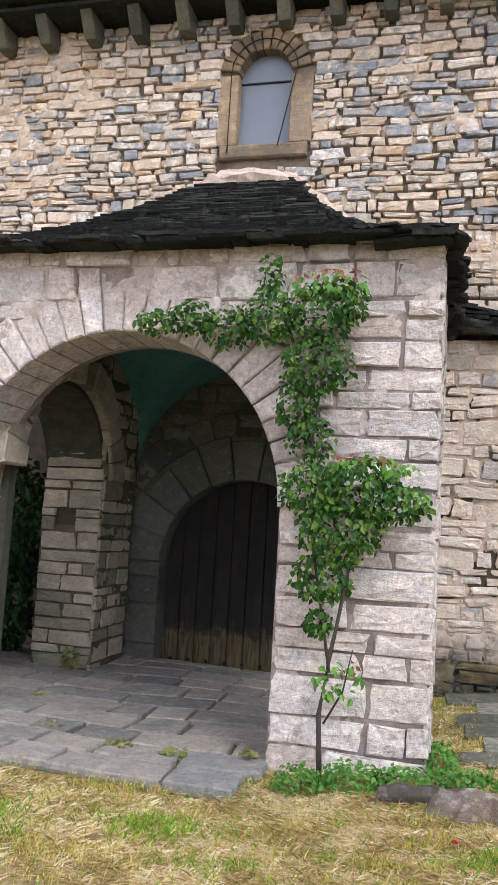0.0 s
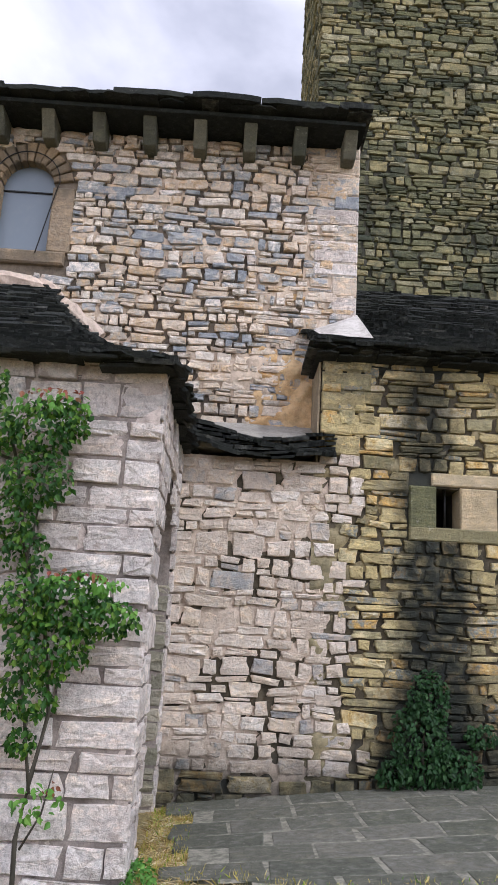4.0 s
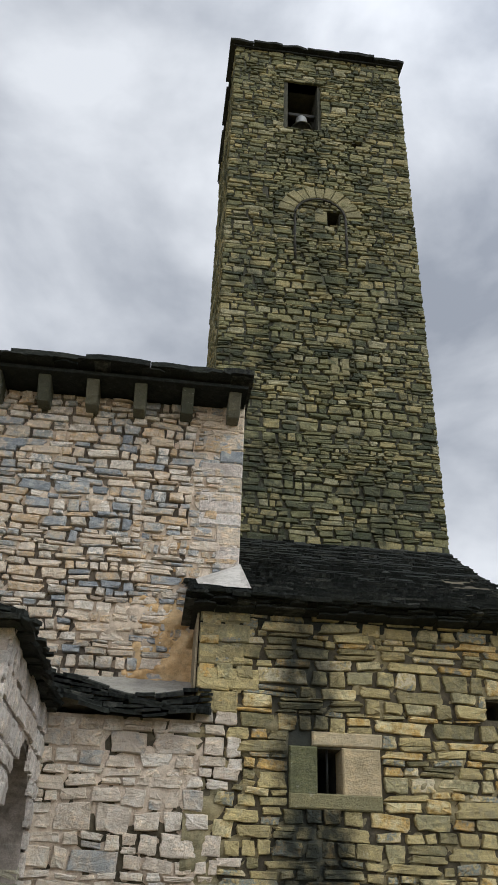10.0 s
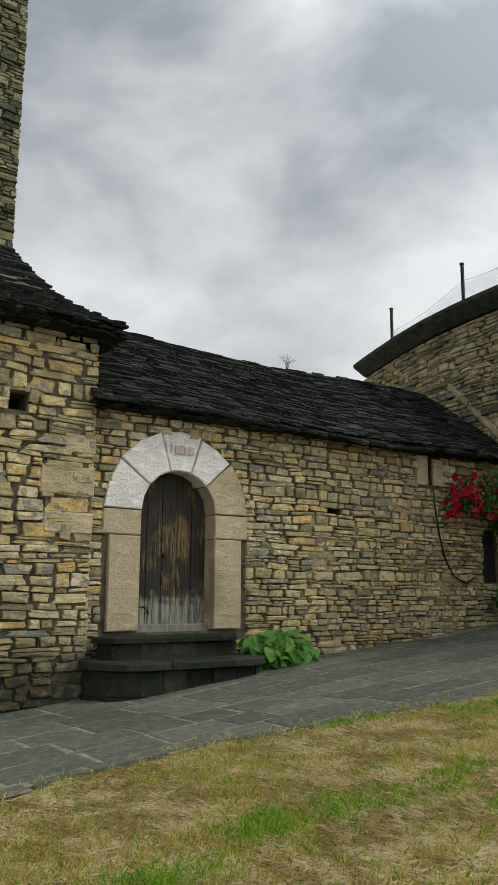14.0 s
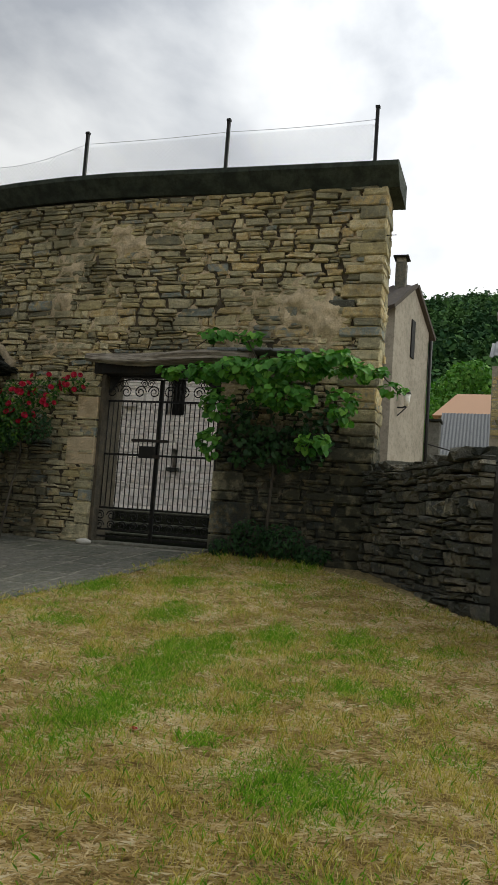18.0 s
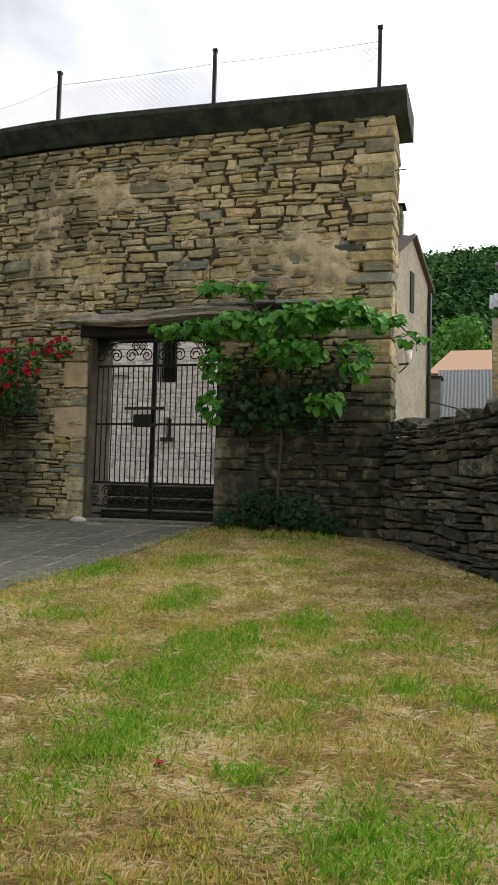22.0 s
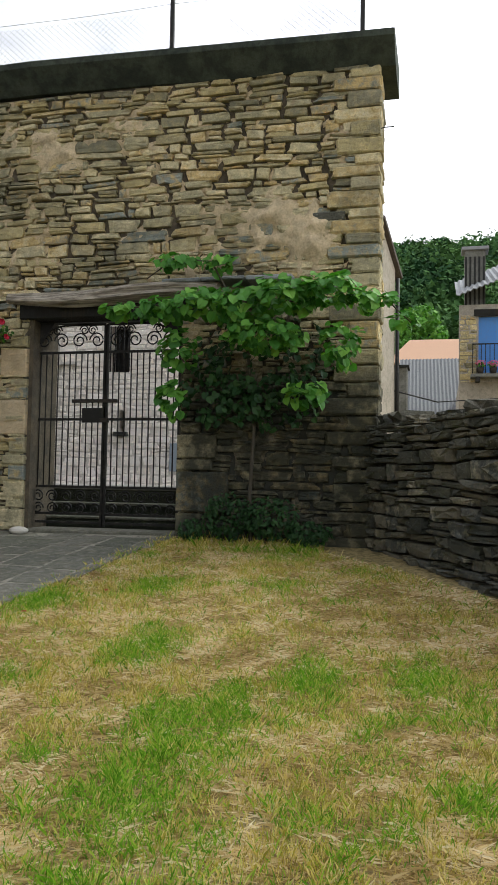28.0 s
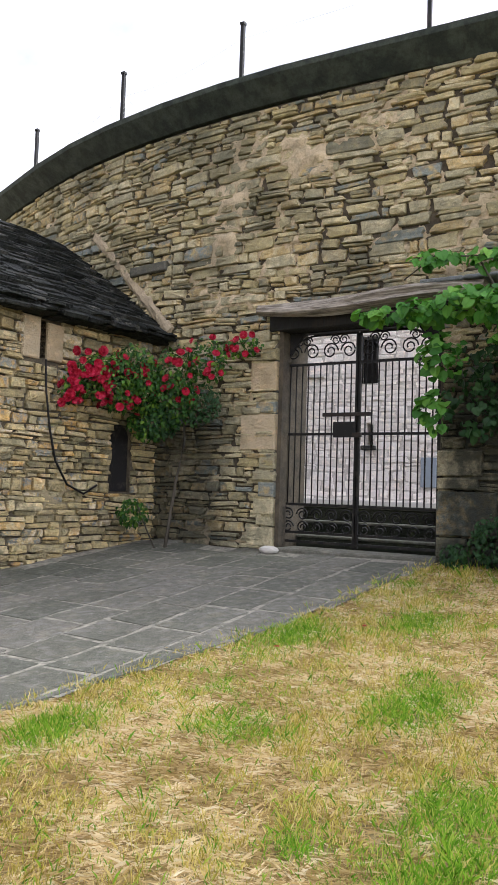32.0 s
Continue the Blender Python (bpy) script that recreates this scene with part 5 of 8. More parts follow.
r = random.Random(5)
for k in range(-1, 11):
    x0 = PORT_C - NX - PORT_R + 0.184 * k
    c = x0 + 0.092 - (PORT_C - NX)
    top = PORT_SPRING + math.sqrt(max(0.02, 1.12 ** 2 - c * c)) + 0.1
    y = 8.42 + r.uniform(0, 0.008)
    box("plank", x0 + 0.004, x0 + 0.18, y, y + 0.05, 0.0, top, dark_wood, portal_door, 0.006)
for z in (0.45, 1.15):
    box("door_rail", PORT_C - NX - 0.9, PORT_C - NX + 0.9, 8.5, 8.54, z, z + 0.12, dark_wood, portal_door)
for k in range(9):
    bm = bmesh.new()
    bmesh.ops.create_icosphere(bm, subdivisions=1, radius=0.022, matrix=Matrix.Translation((PORT_C - NX - 0.8 + 0.2 * k, 8.415, 0.12)))
    part("stud", bm, iron, portal_door)
# added black sheet in place of the room's shade
tagged(slab("black_room_sheet", Line((-4, 9.3), (0, 9.3)), rect(0, 4, -0.2, 3), [], 0, 0.1, void), "black sheet for the unlit inside of the church", "wall")

# inner west pier of the porch, of squared stones, and its arch
WPIER = Line((-3.9, 7.24), (-3.26, 7.24))
wall_pier = slab("wall_inner_pier", WPIER, rect(0, 0.64, -0.2, 3.2), [rect(0.16, 0.36, 1.5, 1.68)], -0.02, 0.78, low_mortar)
tagged(wall_pier, "squared stone pier inside the porch with a putlog hole", "pier")
lay(wall_pier, WPIER, courses(95, 0, 0.64, -0.02, 3.2, (0.1, 0.17), (0.25, 0.6), [gap_rect(0.16, 0.36, 1.5, 1.68)], 0.012, 0.1, 0.0, False), pier_stone, 0.045, 0.03, (0, 1, -1, 4), shapes=BLOCKS, seed=32)
PEAST = Line((-3.26, 7.24), (-3.26, 8.02))
lay(wall_pier, PEAST, courses(98, 0, 0.78, -0.02, 3.2, (0.1, 0.2), (0.2, 0.5), (), 0.01, 0.1, 0.0, False), pier_stone, 0.045, 0.03, shapes=BLOCKS, seed=36)
PLEFT = Line((-3.37, 5.03), (-3.37, 5.57))
lay(wall_porch, PLEFT, courses(99, 0, 0.54, -0.05, 1.72, (0.12, 0.22), (0.3, 0.6), (), 0.009, 0.1, 0.0, False), porch_stone, 0.045, 0.03, shapes=BLOCKS, seed=37)
# black sheet near the mouth paints the hole's shade
box("black_putlog_sheet", -3.76, -3.5, 7.285, 7.33, 1.45, 1.75, void, wall_pier)

voussoirs(Line((-3.24, 5.57), (-3.24, 8.2)), 0.93, 1.95, 0.84, 1.15, 0, 180, 15, pier_stone, wall_porch_west, 0.6, 0.02, "arch_stone", seed=12)


def build_vault():
    """A groin vault over the porch, plastered and painted."""
    x0, x1, y0, y1, n = -3.35, -0.55, 5.5, 8.2, 28
    verts, faces = [], []
    for j in range(n + 1):
        for i in range(n + 1):
            a, b = 2 * i / n - 1, 2 * j / n - 1
            zx, zy = math.sqrt(max(0, 1 - a * a)), math.sqrt(max(0, 1 - b * b))
            verts.append((x0 + (x1 - x0) * i / n, y0 + (y1 - y0) * j / n, 1.95 + 1.3 * max(zx, zy)))
    for j in range(n):
        for i in range(n):
            k = j * (n + 1) + i
            faces.append((k, k + n + 1, k + n + 2, k + 1))
    for (vx, vy, vz) in list(verts):
        verts.append((vx, vy, vz + 0.06))
    m = (n + 1) ** 2
    for j in range(n):
        for i in range(n):
            k = m + j * (n + 1) + i
            faces.append((k, k + 1, k + n + 2, k + n + 1))
    ob = from_arrays("ceiling", verts, faces, teal_plaster, smooth=True)
    return tagged(ob, "teal painted groin vault of the porch", "ceiling", kind="structure")


build_vault()

# ---- tower details ----
bell = empty("church_bell", "small grey bell hanging in the tower opening", "bell")
prof = [(0.02, 0.34), (0.1, 0.33), (0.13, 0.28), (0.15, 0.14), (0.19, 0.05), (0.24, 0.0), (0.22, 0.0), (0.12, 0.14), (0.02, 0.3)]
verts, faces = [], []
for q, h in prof:
    for k in range(14):
        w = 2 * math.pi * k / 14
        verts.append((3.06 + q * math.cos(w), 11.22 + q * math.sin(w), 16.95 + h * 1.15))
for i in range(len(prof) - 1):
    for k in range(14):
        faces.append((i * 14 + k, i * 14 + (k + 1) % 14, (i + 1) * 14 + (k + 1) % 14, (i + 1) * 14 + k))
from_arrays("bell_body", verts, faces, bronze, bell, smooth=True)
box("headstock", 2.76, 3.36, 11.16, 11.28, 17.34, 17.44, dark_wood, bell, 0.01)
# added black sheet for the shade in the belfry
slab("black_belfry_sheet", Line((2.4, 12.2), (3.7, 12.2)), rect(0, 1.3, 16.2, 18.6), [], 0, 0.05, void)
block("lintel_stone", TOWER, BEL[0] - 0.06, BEL[1] + 0.1, BEL[3], BEL[3] + 0.14, 0.03, 0.3, tower_pale, wall_tower)
voussoirs(TOWER, 1.89, 14.0, 0.55, 0.85, 8, 172, 11, tower_pale, wall_tower, 0.1, 0.05, "arch_stone", seed=15)
groove = [TOWER.at(1.38, 0.036, 12.8), TOWER.at(1.37, 0.036, 13.4)] + [TOWER.at(1.89 - 0.52 * math.cos(math.pi * k / 14), 0.036, 14.0 + 0.52 * math.sin(math.pi * k / 14)) for k in range(15)] + [TOWER.at(2.41, 0.036, 13.4), TOWER.at(2.4, 0.036, 12.8)]
tube("arch_joint", groove, 0.028, black_joint, wall_tower, 5, 1.0, "dark open joint under the walled-up arch")
block("pale_stone", TOWER, 1.78, 2.03, 13.88, 14.2, 0.035, 0.2, tower_pale, wall_tower)
for u in (2.02, 2.22):
    block("pale_stone", TOWER, u, u + 0.14, 10.15, 10.52, 0.04, 0.1, tower_pale, wall_tower)
for x0, x1, y0, z0, h in ((1.7, 5.0, 10.82, 6.72, 0.07), (1.9, 5.1, 10.74, 6.62, 0.05)):
    box("flashing_slab", x0, x1, y0, 11.0, z0, z0 + h, slate, low_roof, 0.01)

# ---- low house: square window ----
block("lintel_stone", LOW, 2.42 + LX, 3.1 + LX, 3.25, 3.38, 0.02, 0.3, ashlar, wall_low)
block("jamb", LOW, 2.2 + LX, SQ[0] + 0.006, 2.82, 3.24, 0.025, 0.3, tower_stone, wall_low)
block("jamb", LOW, SQ[1] - 0.006, 3.07 + LX, 2.82, 3.24, 0.025, 0.3, ashlar, wall_low)
block("window_sill", LOW, 2.2 + LX, 3.07 + LX, 2.7, 2.836, 0.03, 0.35, tower_pale, wall_low)
tagged(tube("window_bar", [(2.58, 7.6, 2.82), (2.58, 7.6, 3.24)], 0.012, iron), "upright iron bar in the small square window", "window bar")
# added black sheet for the shade behind the square window
slab("black_low_house_sheet", Line((1.6, 8.3), (5.0, 8.3)), rect(0, 3.4, 0, 4.3), [], 0, 0.05, void)
for z0, h, w in ((3.95, 0.2, 0.45), (3.72, 0.2, 0.6), (3.5, 0.2, 0.4), (4.18, 0.18, 0.5), (4.38, 0.15, 0.5)):
    block("quoin", LOW, 1.4, 1.4 + w, z0, z0 + h, 0.025, 0.3, low_stone, wall_low)
for z0, h, w in ((2.75, 0.3, 0.6), (2.35, 0.22, 0.55), (3.2, 0.2, 0.35)):
    block("quoin", LOW, 5.245 - w, 5.25, z0, z0 + h, 0.028, 0.3, ashlar, wall_low)

# ---- small arched door, its frame and steps ----
for k, (a0, a1) in enumerate(((0, 42), (42, 72), (72, 105), (105, 143), (143, 180))):
    voussoirs(DOORW, D_C, D_SPRING, D_R - 0.008, 0.93, a0, a1, 1, ashlar if k == 0 else arch_white, wall_door, 0.35, 0.03, "door_voussoir", 0.008, 20 + k)
for side in (-1, 1):
    for z0, z1, wide in ((2.38, 2.655, 0.94), (1.34, 2.37, 0.86)):
        a, b = sorted((D_C + side * (D_R - 0.008), D_C + side * wide))
        block("door_jamb", DOORW, a, b, z0, z1, 0.03, 0.4, ashlar, wall_door, 0.012)
faded = plain("faded_red_lettering", (0.55, 0.42, 0.4), 0.9)
for k, (w, h) in enumerate(((0.02, 0.1), (0.06, 0.09), (0.05, 0.1), (0.025, 0.08), (0.06, 0.09))):
    block("worn_letter", DOORW, D_C - 0.14 + 0.06 * k, D_C - 0.14 + 0.06 * k + w, 3.34, 3.34 + h, 0.052, 0.01, faded, wall_door, 0.002, "faded worn lettering bar")
small_door = empty("small_arched_door", "weathered plank door with bleached foot and a cat hole", "door")
r = random.Random(9)
for k in range(5):
    u0 = D_C - D_R + 0.196 * k
    c = u0 + 0.098 - D_C
    top = D_SPRING + math.sqrt(max(0.02, D_R ** 2 - c * c)) + 0.02
    block("plank", DOORW, u0 + 0.003, u0 + 0.193, D_Z0 + 0.06, top, -0.2 - r.uniform(0, 0.008), 0.05, old_wood, small_door, 0.006)
block("door_foot", DOORW, D_C - D_R, D_C + D_R, D_Z0 - 0.02, D_Z0 + 0.08, -0.1, 0.2, grey_wood, small_door, 0.008, "pale grey threshold board")
voussoirs(DOORW, D_C - 0.34, 1.5, 0.085, 0.105, 0, 180, 4, iron, small_door, 0.012, -0.19, "cat_hole_rim", 0.0)
bm = bmesh.new()
bmesh.ops.create_cone(bm, cap_ends=True, segments=12, radius1=0.035, radius2=0.03, depth=0.03, matrix=Matrix.Translation(DOORW.at(D_C - 0.05, -0.19, 2.18)) @ Matrix.Rotation(radians(90), 4, "X"))
part("knob", bm, rust_iron, small_door)
# added black sheet for the shade behind door and slots
slab("black_store_sheet", Line((5.3, 8.6), (12.3, 8.28)), rect(0, 7.0, 0.4, 3.9), [], 0, 0.05, void)

# black sheet just inside the niche, painting its shade
slab("black_niche_sheet", DOORW, arch(du(11.5) + 0.004, du(11.86) - 0.004, 1.934, 2.55), [], -0.07, 0.04, void)
steps = empty("door_steps", "two dark mossy stone steps with rounded front", "steps")


def rounded_step(name, x0, x1, reach, z0, z1, pieces, corner):
    """A step with rounded front corners, cut into blocks."""
    rough = random.Random(int(x0 * 100) + pieces)
    cuts = [x0 + (x1 - x0) * (k + (rough.uniform(-0.2, 0.2) if 0 < k < pieces else 0)) / pieces for k in range(pieces + 1)]
    for a, b in zip(cuts, cuts[1:]):
        bm = bmesh.new()
        ring = []
        push = rough.uniform(-0.018, 0.018)
        for x in np.linspace(a + 0.004, b - 0.004, 7):
            e = min(x - x0, x1 - x) / corner
            back = 7.66 - (x - 5.1) / 7.2 * 0.4
            dy = reach * (1 if e >= 1 else math.sqrt(max(0.0, 1 - (1 - max(e, 0)) ** 2)) * 0.75 + 0.25)
            ring.append((x, back - dy + push + rough.uniform(-0.012, 0.012)))
        pts = ring + [(b - 0.004, 7.5), (a + 0.004, 7.5)]
        lo = [bm.verts.new((x, y, z0)) for x, y in pts]
        hi = [bm.verts.new((x, y, z1 - 0.015 - rough.uniform(0, 0.012))) for x, y in pts]
        tp = [bm.verts.new((x, y + (0.022 if k < 7 else 0), z1 - rough.uniform(0, 0.006))) for k, (x, y) in enumerate(pts)]
        for p, q in ((lo, hi), (hi, tp)):
            for k in range(len(pts)):
                j = (k + 1) % len(pts)
                bm.faces.new((p[k], p[j], q[j], q[k]))
        bm.faces.new(tp)
        bmesh.ops.recalc_face_normals(bm, faces=bm.faces)
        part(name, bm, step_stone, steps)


rounded_step("upper_tread", 5.2, 6.98, 0.42, 1.235, 1.3, 2, 0.12)
rounded_step("upper_block", 5.26, 6.93, 0.36, 0.9, 1.232, 5, 0.1)
rounded_step("lower_tread", 5.05, 7.2, 0.79, 0.99, 1.07, 3, 0.5)
rounded_step("lower_block", 5.1, 7.14, 0.72, 0.74, 0.987, 7, 0.45)
rounded_step("foot_block", 5.08, 7.16, 0.74, 0.5, 0.737, 5, 0.45)

# slot window, with its two jamb stones
block("jamb", DOORW, du(10.14), du(10.38), 3.3, 3.74, 0.02, 0.3, ashlar, wall_door)
block("jamb", DOORW, du(10.48), du(10.7), 3.3, 3.7, 0.02, 0.3, ashlar, wall_door)
tagged(tube("wall_cable", [DOORW.at(du(x), 0.05, z) for x, z in ((10.43, 3.3), (10.45, 3.0), (10.52, 2.6), (10.62, 2.25), (10.8, 2.0), (11.05, 1.9), (11.25, 2.0))], 0.012, iron), "thin black cable sagging down the wall", "cable")

# mortar fillet where the lean-to roof meets the gate wall
r = random.Random(33)
ridge = []
for k in range(19):
    f = k / 18
    ridge.append((12.17 + 0.34 * f + r.uniform(-0.012, 0.012), 6.98 + 1.57 * f, 3.9 + 1.5 * f + r.uniform(-0.015, 0.015)))
fillet(ridge[::3], 0.07, ochre_patch, door_roof, 8, "pale mortar smeared where the roof meets the tall wall", (0.5, 0.8, 1))

# ---- gate surround ----
lintel = empty("gate_lintel", "weathered timber lintel with slate slabs on it", "lintel")
verts, faces, sides, n = [], [], 16, 60
for i in range(n + 1):
    f = i / n
    y = 5.62 - 2.5 * f
    cz, cx = 3.99 + 0.03 * math.sin(2.2 * y) - 0.02 * f, 12.0 + 0.015 * math.sin(3.1 * y)
    q = 0.075 + 0.02 * math.sin(1.7 * y + 1) + 0.02 * f
    for k in range(sides):
        w = 2 * math.pi * k / sides
        e = q * (1 + 0.3 * noise.noise((math.cos(w) * 2.4, math.sin(w) * 2.4, y * 0.9)) + 0.22 * noise.noise((math.cos(w) * 6, math.sin(w) * 6, y * 0.7 + 9)))
        verts.append((cx - e * 1.3 * math.cos(w), y, cz + e * math.sin(w) * (1.05 if k < 9 else 0.8)))
for i in range(n):
    for k in range(sides):
        j = (k + 1) % sides
        faces.append((i * sides + k, i * sides + j, (i + 1) * sides + j, (i + 1) * sides + k))
faces += [tuple(reversed(range(sides))), tuple(range(n * sides, (n + 1) * sides))]
from_arrays("lintel_log", verts, faces, log_wood, lintel, "split grey weathered log")
box("inner_beam", 12.1, 12.5, 3.5, 5.55, 3.78, 3.98, dark_wood, lintel, 0.01)
r = random.Random(14)
y = 3.75
while y > 2.75:
    w = r.uniform(0.4, 0.75)
    box("slate_slab", 11.86 + r.uniform(-0.02, 0.03), 12.2, y - w, y - 0.01, 4.06 + r.uniform(0, 0.02), 4.1 + r.uniform(0, 0.02), pale_slate, lintel, 0.01)
    y -= w
for k, (z0, z1, w) in enumerate(((1.38, 1.6, 0.34), (1.61, 1.72, 0.22), (1.73, 1.92, 0.26), (2.45, 2.86, 0.46), (2.87, 3.0, 0.26), (3.12, 3.45, 0.34), (1.93, 2.1, 0.2), (2.11, 2.22, 0.28), (2.24, 2.43, 0.2), (3.46, 3.6, 0.22), (3.01, 3.1, 0.2))):
    block("quoin", GATE, gu(5.45) - w, gu(5.45), z0, z1 - 0.008, 0.03, 0.4, ashlar if k in (3, 5) else gate_stone, wall_gate_curve)
for z0, z1, w in ((1.62, 2.05, 0.58), (2.07, 2.18, 0.4), (1.4, 1.6, 0.3), (2.2, 2.45, 0.44)):
    block("quoin", GATE, gu(3.6), gu(3.6) + w, z0, z1, 0.062, 0.42, gate_stone, wall_gate)
block("dark_lintel_stone", GATE, gu(2.2), gu(1.8), 4.72, 4.82, 0.05, 0.2, dry_stone, wall_gate)
block("dark_lintel_stone", GATE, gu(7.75), gu(7.1), 4.68, 4.8, 0.07, 0.2, dry_stone, wall_gate_curve)
# added steps: their dark colour stands in for shaded ground and hides the road
added_dark_steps = empty("added_dark_steps", "dark stone steps added behind the gate for the shade there", "steps")
for x0, x1, z0, z1 in ((12.6, 12.86, 1.1, 1.48), (12.86, 13.12, 1.3, 1.64), (13.12, 14.2, 1.4, 1.82)):
    box("riser", x0 + 0.02, x1, 3.3, 5.9, z0, z1, step_stone, added_dark_steps, 0.01)
    box("tread", x0, x1 + 0.01, 3.3, 5.9, z1 + 0.001, z1 + 0.03, flag, added_dark_steps, 0.008)
tagged(box("threshold", 12.1, 12.6, 3.6, 5.45, 1.2, 1.38, flag, None, 0.015), "worn grey stone gate threshold", "threshold", kind="structure")
bm = bmesh.new()
bmesh.ops.create_icosphere(bm, subdivisions=2, radius=0.09, matrix=Matrix.Translation((11.98, 5.4, 1.36)) @ Matrix.Diagonal((1, 1.3, 0.55, 1)))
tagged(part("white_stone", bm, white_stone), "small white stone beside the gate", "stone")

# gate reveal: its shade is put into the colour by the dark dry-wall stone
GREVEAL = Line((12.13, 5.47), (12.75, 5.47))
lay(wall_gate_curve, GREVEAL, courses(84, 0.0, 0.62, 1.35, 3.84, (0.07, 0.18), (0.2, 0.6), (), 0.008), dry_stone, 0.05, 0.035, seed=19)

# ---- wrought-iron double gate ----
gate = empty("iron_gate", "black wrought-iron double gate with scrolls", "gate")
GXP, GYL, GYR, GB, GT = 12.35, 5.46, 3.66, 1.45, 3.74


def scroll(cy, cz, size, flip, turn=1.6):
    """A C-shaped iron scroll in the plane of the gate."""
    pts = []
    for k in range(22):
        w = k / 21 * turn * 2 * math.pi
        q = size * (1 - 0.75 * k / 21)
        pts.append((GXP, cy + flip * q * math.cos(w), cz + q * math.sin(w)))
    return pts


mid_y = (GYL + GYR) / 2
for a, b in ((GYL, mid_y + 0.012), (mid_y - 0.012, GYR)):
    bm = bmesh.new()
    for z in (GB, GB + 0.1, 1.86, 2.64, 3.42):
        box_bm(bm, GXP - 0.012, GXP + 0.012, min(a, b), max(a, b), z - 0.014, z + 0.014)
    for y in (a, b):
        top = GT - (0.0 if abs(y - mid_y) < 0.1 else 0.14)
        box_bm(bm, GXP - 0.018, GXP + 0.018, y - 0.018, y + 0.018, GB - 0.04, top)
    leaf = part("gate_leaf", bm, iron, gate)
    n = 12
    for k in range(1, n):
        y = a + (b - a) * k / n
        tube("bar", [(GXP, y, 1.86), (GXP, y, 3.42)], 0.0085, iron, leaf, 5)
    for k in range(4):
        y = a + (b - a) * (k + 0.5) / 4
        tube("scroll", scroll(y, 3.56, 0.095, 1 if k % 2 else -1), 0.009, iron, leaf, 5)
        tube("scroll", scroll(y + 0.06 * (1 if k % 2 else -1), 3.68, 0.06, -1 if k % 2 else 1), 0.008, iron, leaf, 5)
    for k in range(5):
        y = a + (b - a) * (k + 0.5) / 5
        tube("scroll", scroll(y, 1.75, 0.075, 1), 0.009, iron, leaf, 5)
        tube("scroll", scroll(y, 1.61, 0.07, -1), 0.009, iron, leaf, 5)
    pts = [(GXP, a + (b - a) * k / 10, GT - 0.14 * (1 - math.sin(min(1, (k / 10 if a > b and a == GYL else k / 10) * 2.2) * math.pi / 2) if a == GYL else 1 - math.sin(min(1, (1 - k / 10) * 2.2) * math.pi / 2))) for k in range(11)]
    tube("top_rail", pts, 0.012, iron, leaf, 5)
box("lock_plate", GXP - 0.05, GXP - 0.02, 4.56, 4.83, 2.6, 2.77, iron, gate, 0.006, label="dark iron lock box")
box("bolt", GXP - 0.05, GXP - 0.02, 4.4, 4.96, 2.83, 2.87, rust_iron, gate, 0.004)
box("latch", GXP - 0.06, GXP - 0.02, 4.5, 4.6, 2.6, 2.65, rust_iron, gate, 0.004)
bm = bmesh.new()
for y0 in (GYL + 0.03, GYR - 0.06):
    box_bm(bm, GXP - 0.03, GXP + 0.03, y0, y0 + 0.03, GB - 0.1, GT + 0.1)
box_bm(bm, GXP - 0.03, GXP + 0.03, GYR - 0.06, GYL + 0.06, GT + 0.03, GT + 0.09)
part("gate_post_frame", bm, iron, gate)
for s, y in ((1, GYL), (-1, GYR)):
    bm = bmesh.new()
    vs = [bm.verts.new((GXP + dx, y, GT + 0.05)) for dx in (-0.02, 0.02)] + [bm.verts.new((GXP + dx, y - s * 0.26, GT + 0.05)) for dx in (-0.02, 0.02)] + [bm.verts.new((GXP + dx, y, GT - 0.3)) for dx in (-0.02, 0.02)]
    for q in ((0, 2, 4), (5, 3, 1), (0, 1, 3, 2), (2, 3, 5, 4), (4, 5, 1, 0)):
        bm.faces.new([vs[k] for k in q])
    bmesh.ops.recalc_face_normals(bm, faces=bm.faces)
    part("corner_plate", bm, iron, gate)

# ---- street behind the gate ----
bm = bmesh.new()
vs = [bm.verts.new(p) for p in ((12.6, 2.8, 1.22), (21, 2.8, 1.72), (21, 16, 1.72), (12.6, 16, 1.22))]
bm.faces.new(vs)
tagged(part("road", bm, asphalt), "dark village street behind the gate", "road", kind="structure")
STREET = Line((20.0, 14.0), (20.0, 5.2))
wall_street = slab("wall_street", STREET, rect(0, 8.8, 1.4, 6.6), [rect(6.15, 6.6, 4.3, 5.3), rect(6.36, 6.52, 3.0, 3.46)], -0.005, 0.5, street_mortar)
tagged(wall_street, "pale rubble house wall across the street", "wall")
lay(wall_street, STREET, courses(121, 0, 8.8, 1.75, 6.6, (0.1, 0.22), (0.2, 0.6), [gap_rect(6.15, 6.6, 4.3, 5.3), gap_rect(6.33, 6.55, 2.9, 3.48), gap_rect(7.58, 7.9, 2.15, 2.75)], 0.016), pale_stone, 0.05, 0.03, seed=40)
tagged(box("kerb", 19.7, 20.0, 5.2, 14.0, 1.6, 1.85, white_stone, None, 0.02), "pale stone kerb along the street wall", "kerb", kind="structure")
grille = empty("window_grille", "iron grille over a dark street window", "window grille")
for k in range(5):
    tube("grille_bar", [(19.95, 7.41 + 0.105 * k, 4.3), (19.95, 7.41 + 0.105 * k, 5.3)], 0.015, iron, grille, 5)
box("shutter", 20.3, 20.35, 7.3, 7.9, 4.25, 5.35, dark_wood, grille)
box("slot_sill", 19.88, 20.1, 7.4, 7.71, 2.9, 2.99, slate, wall_street, 0.01, label="dark slate sill under the slot window")
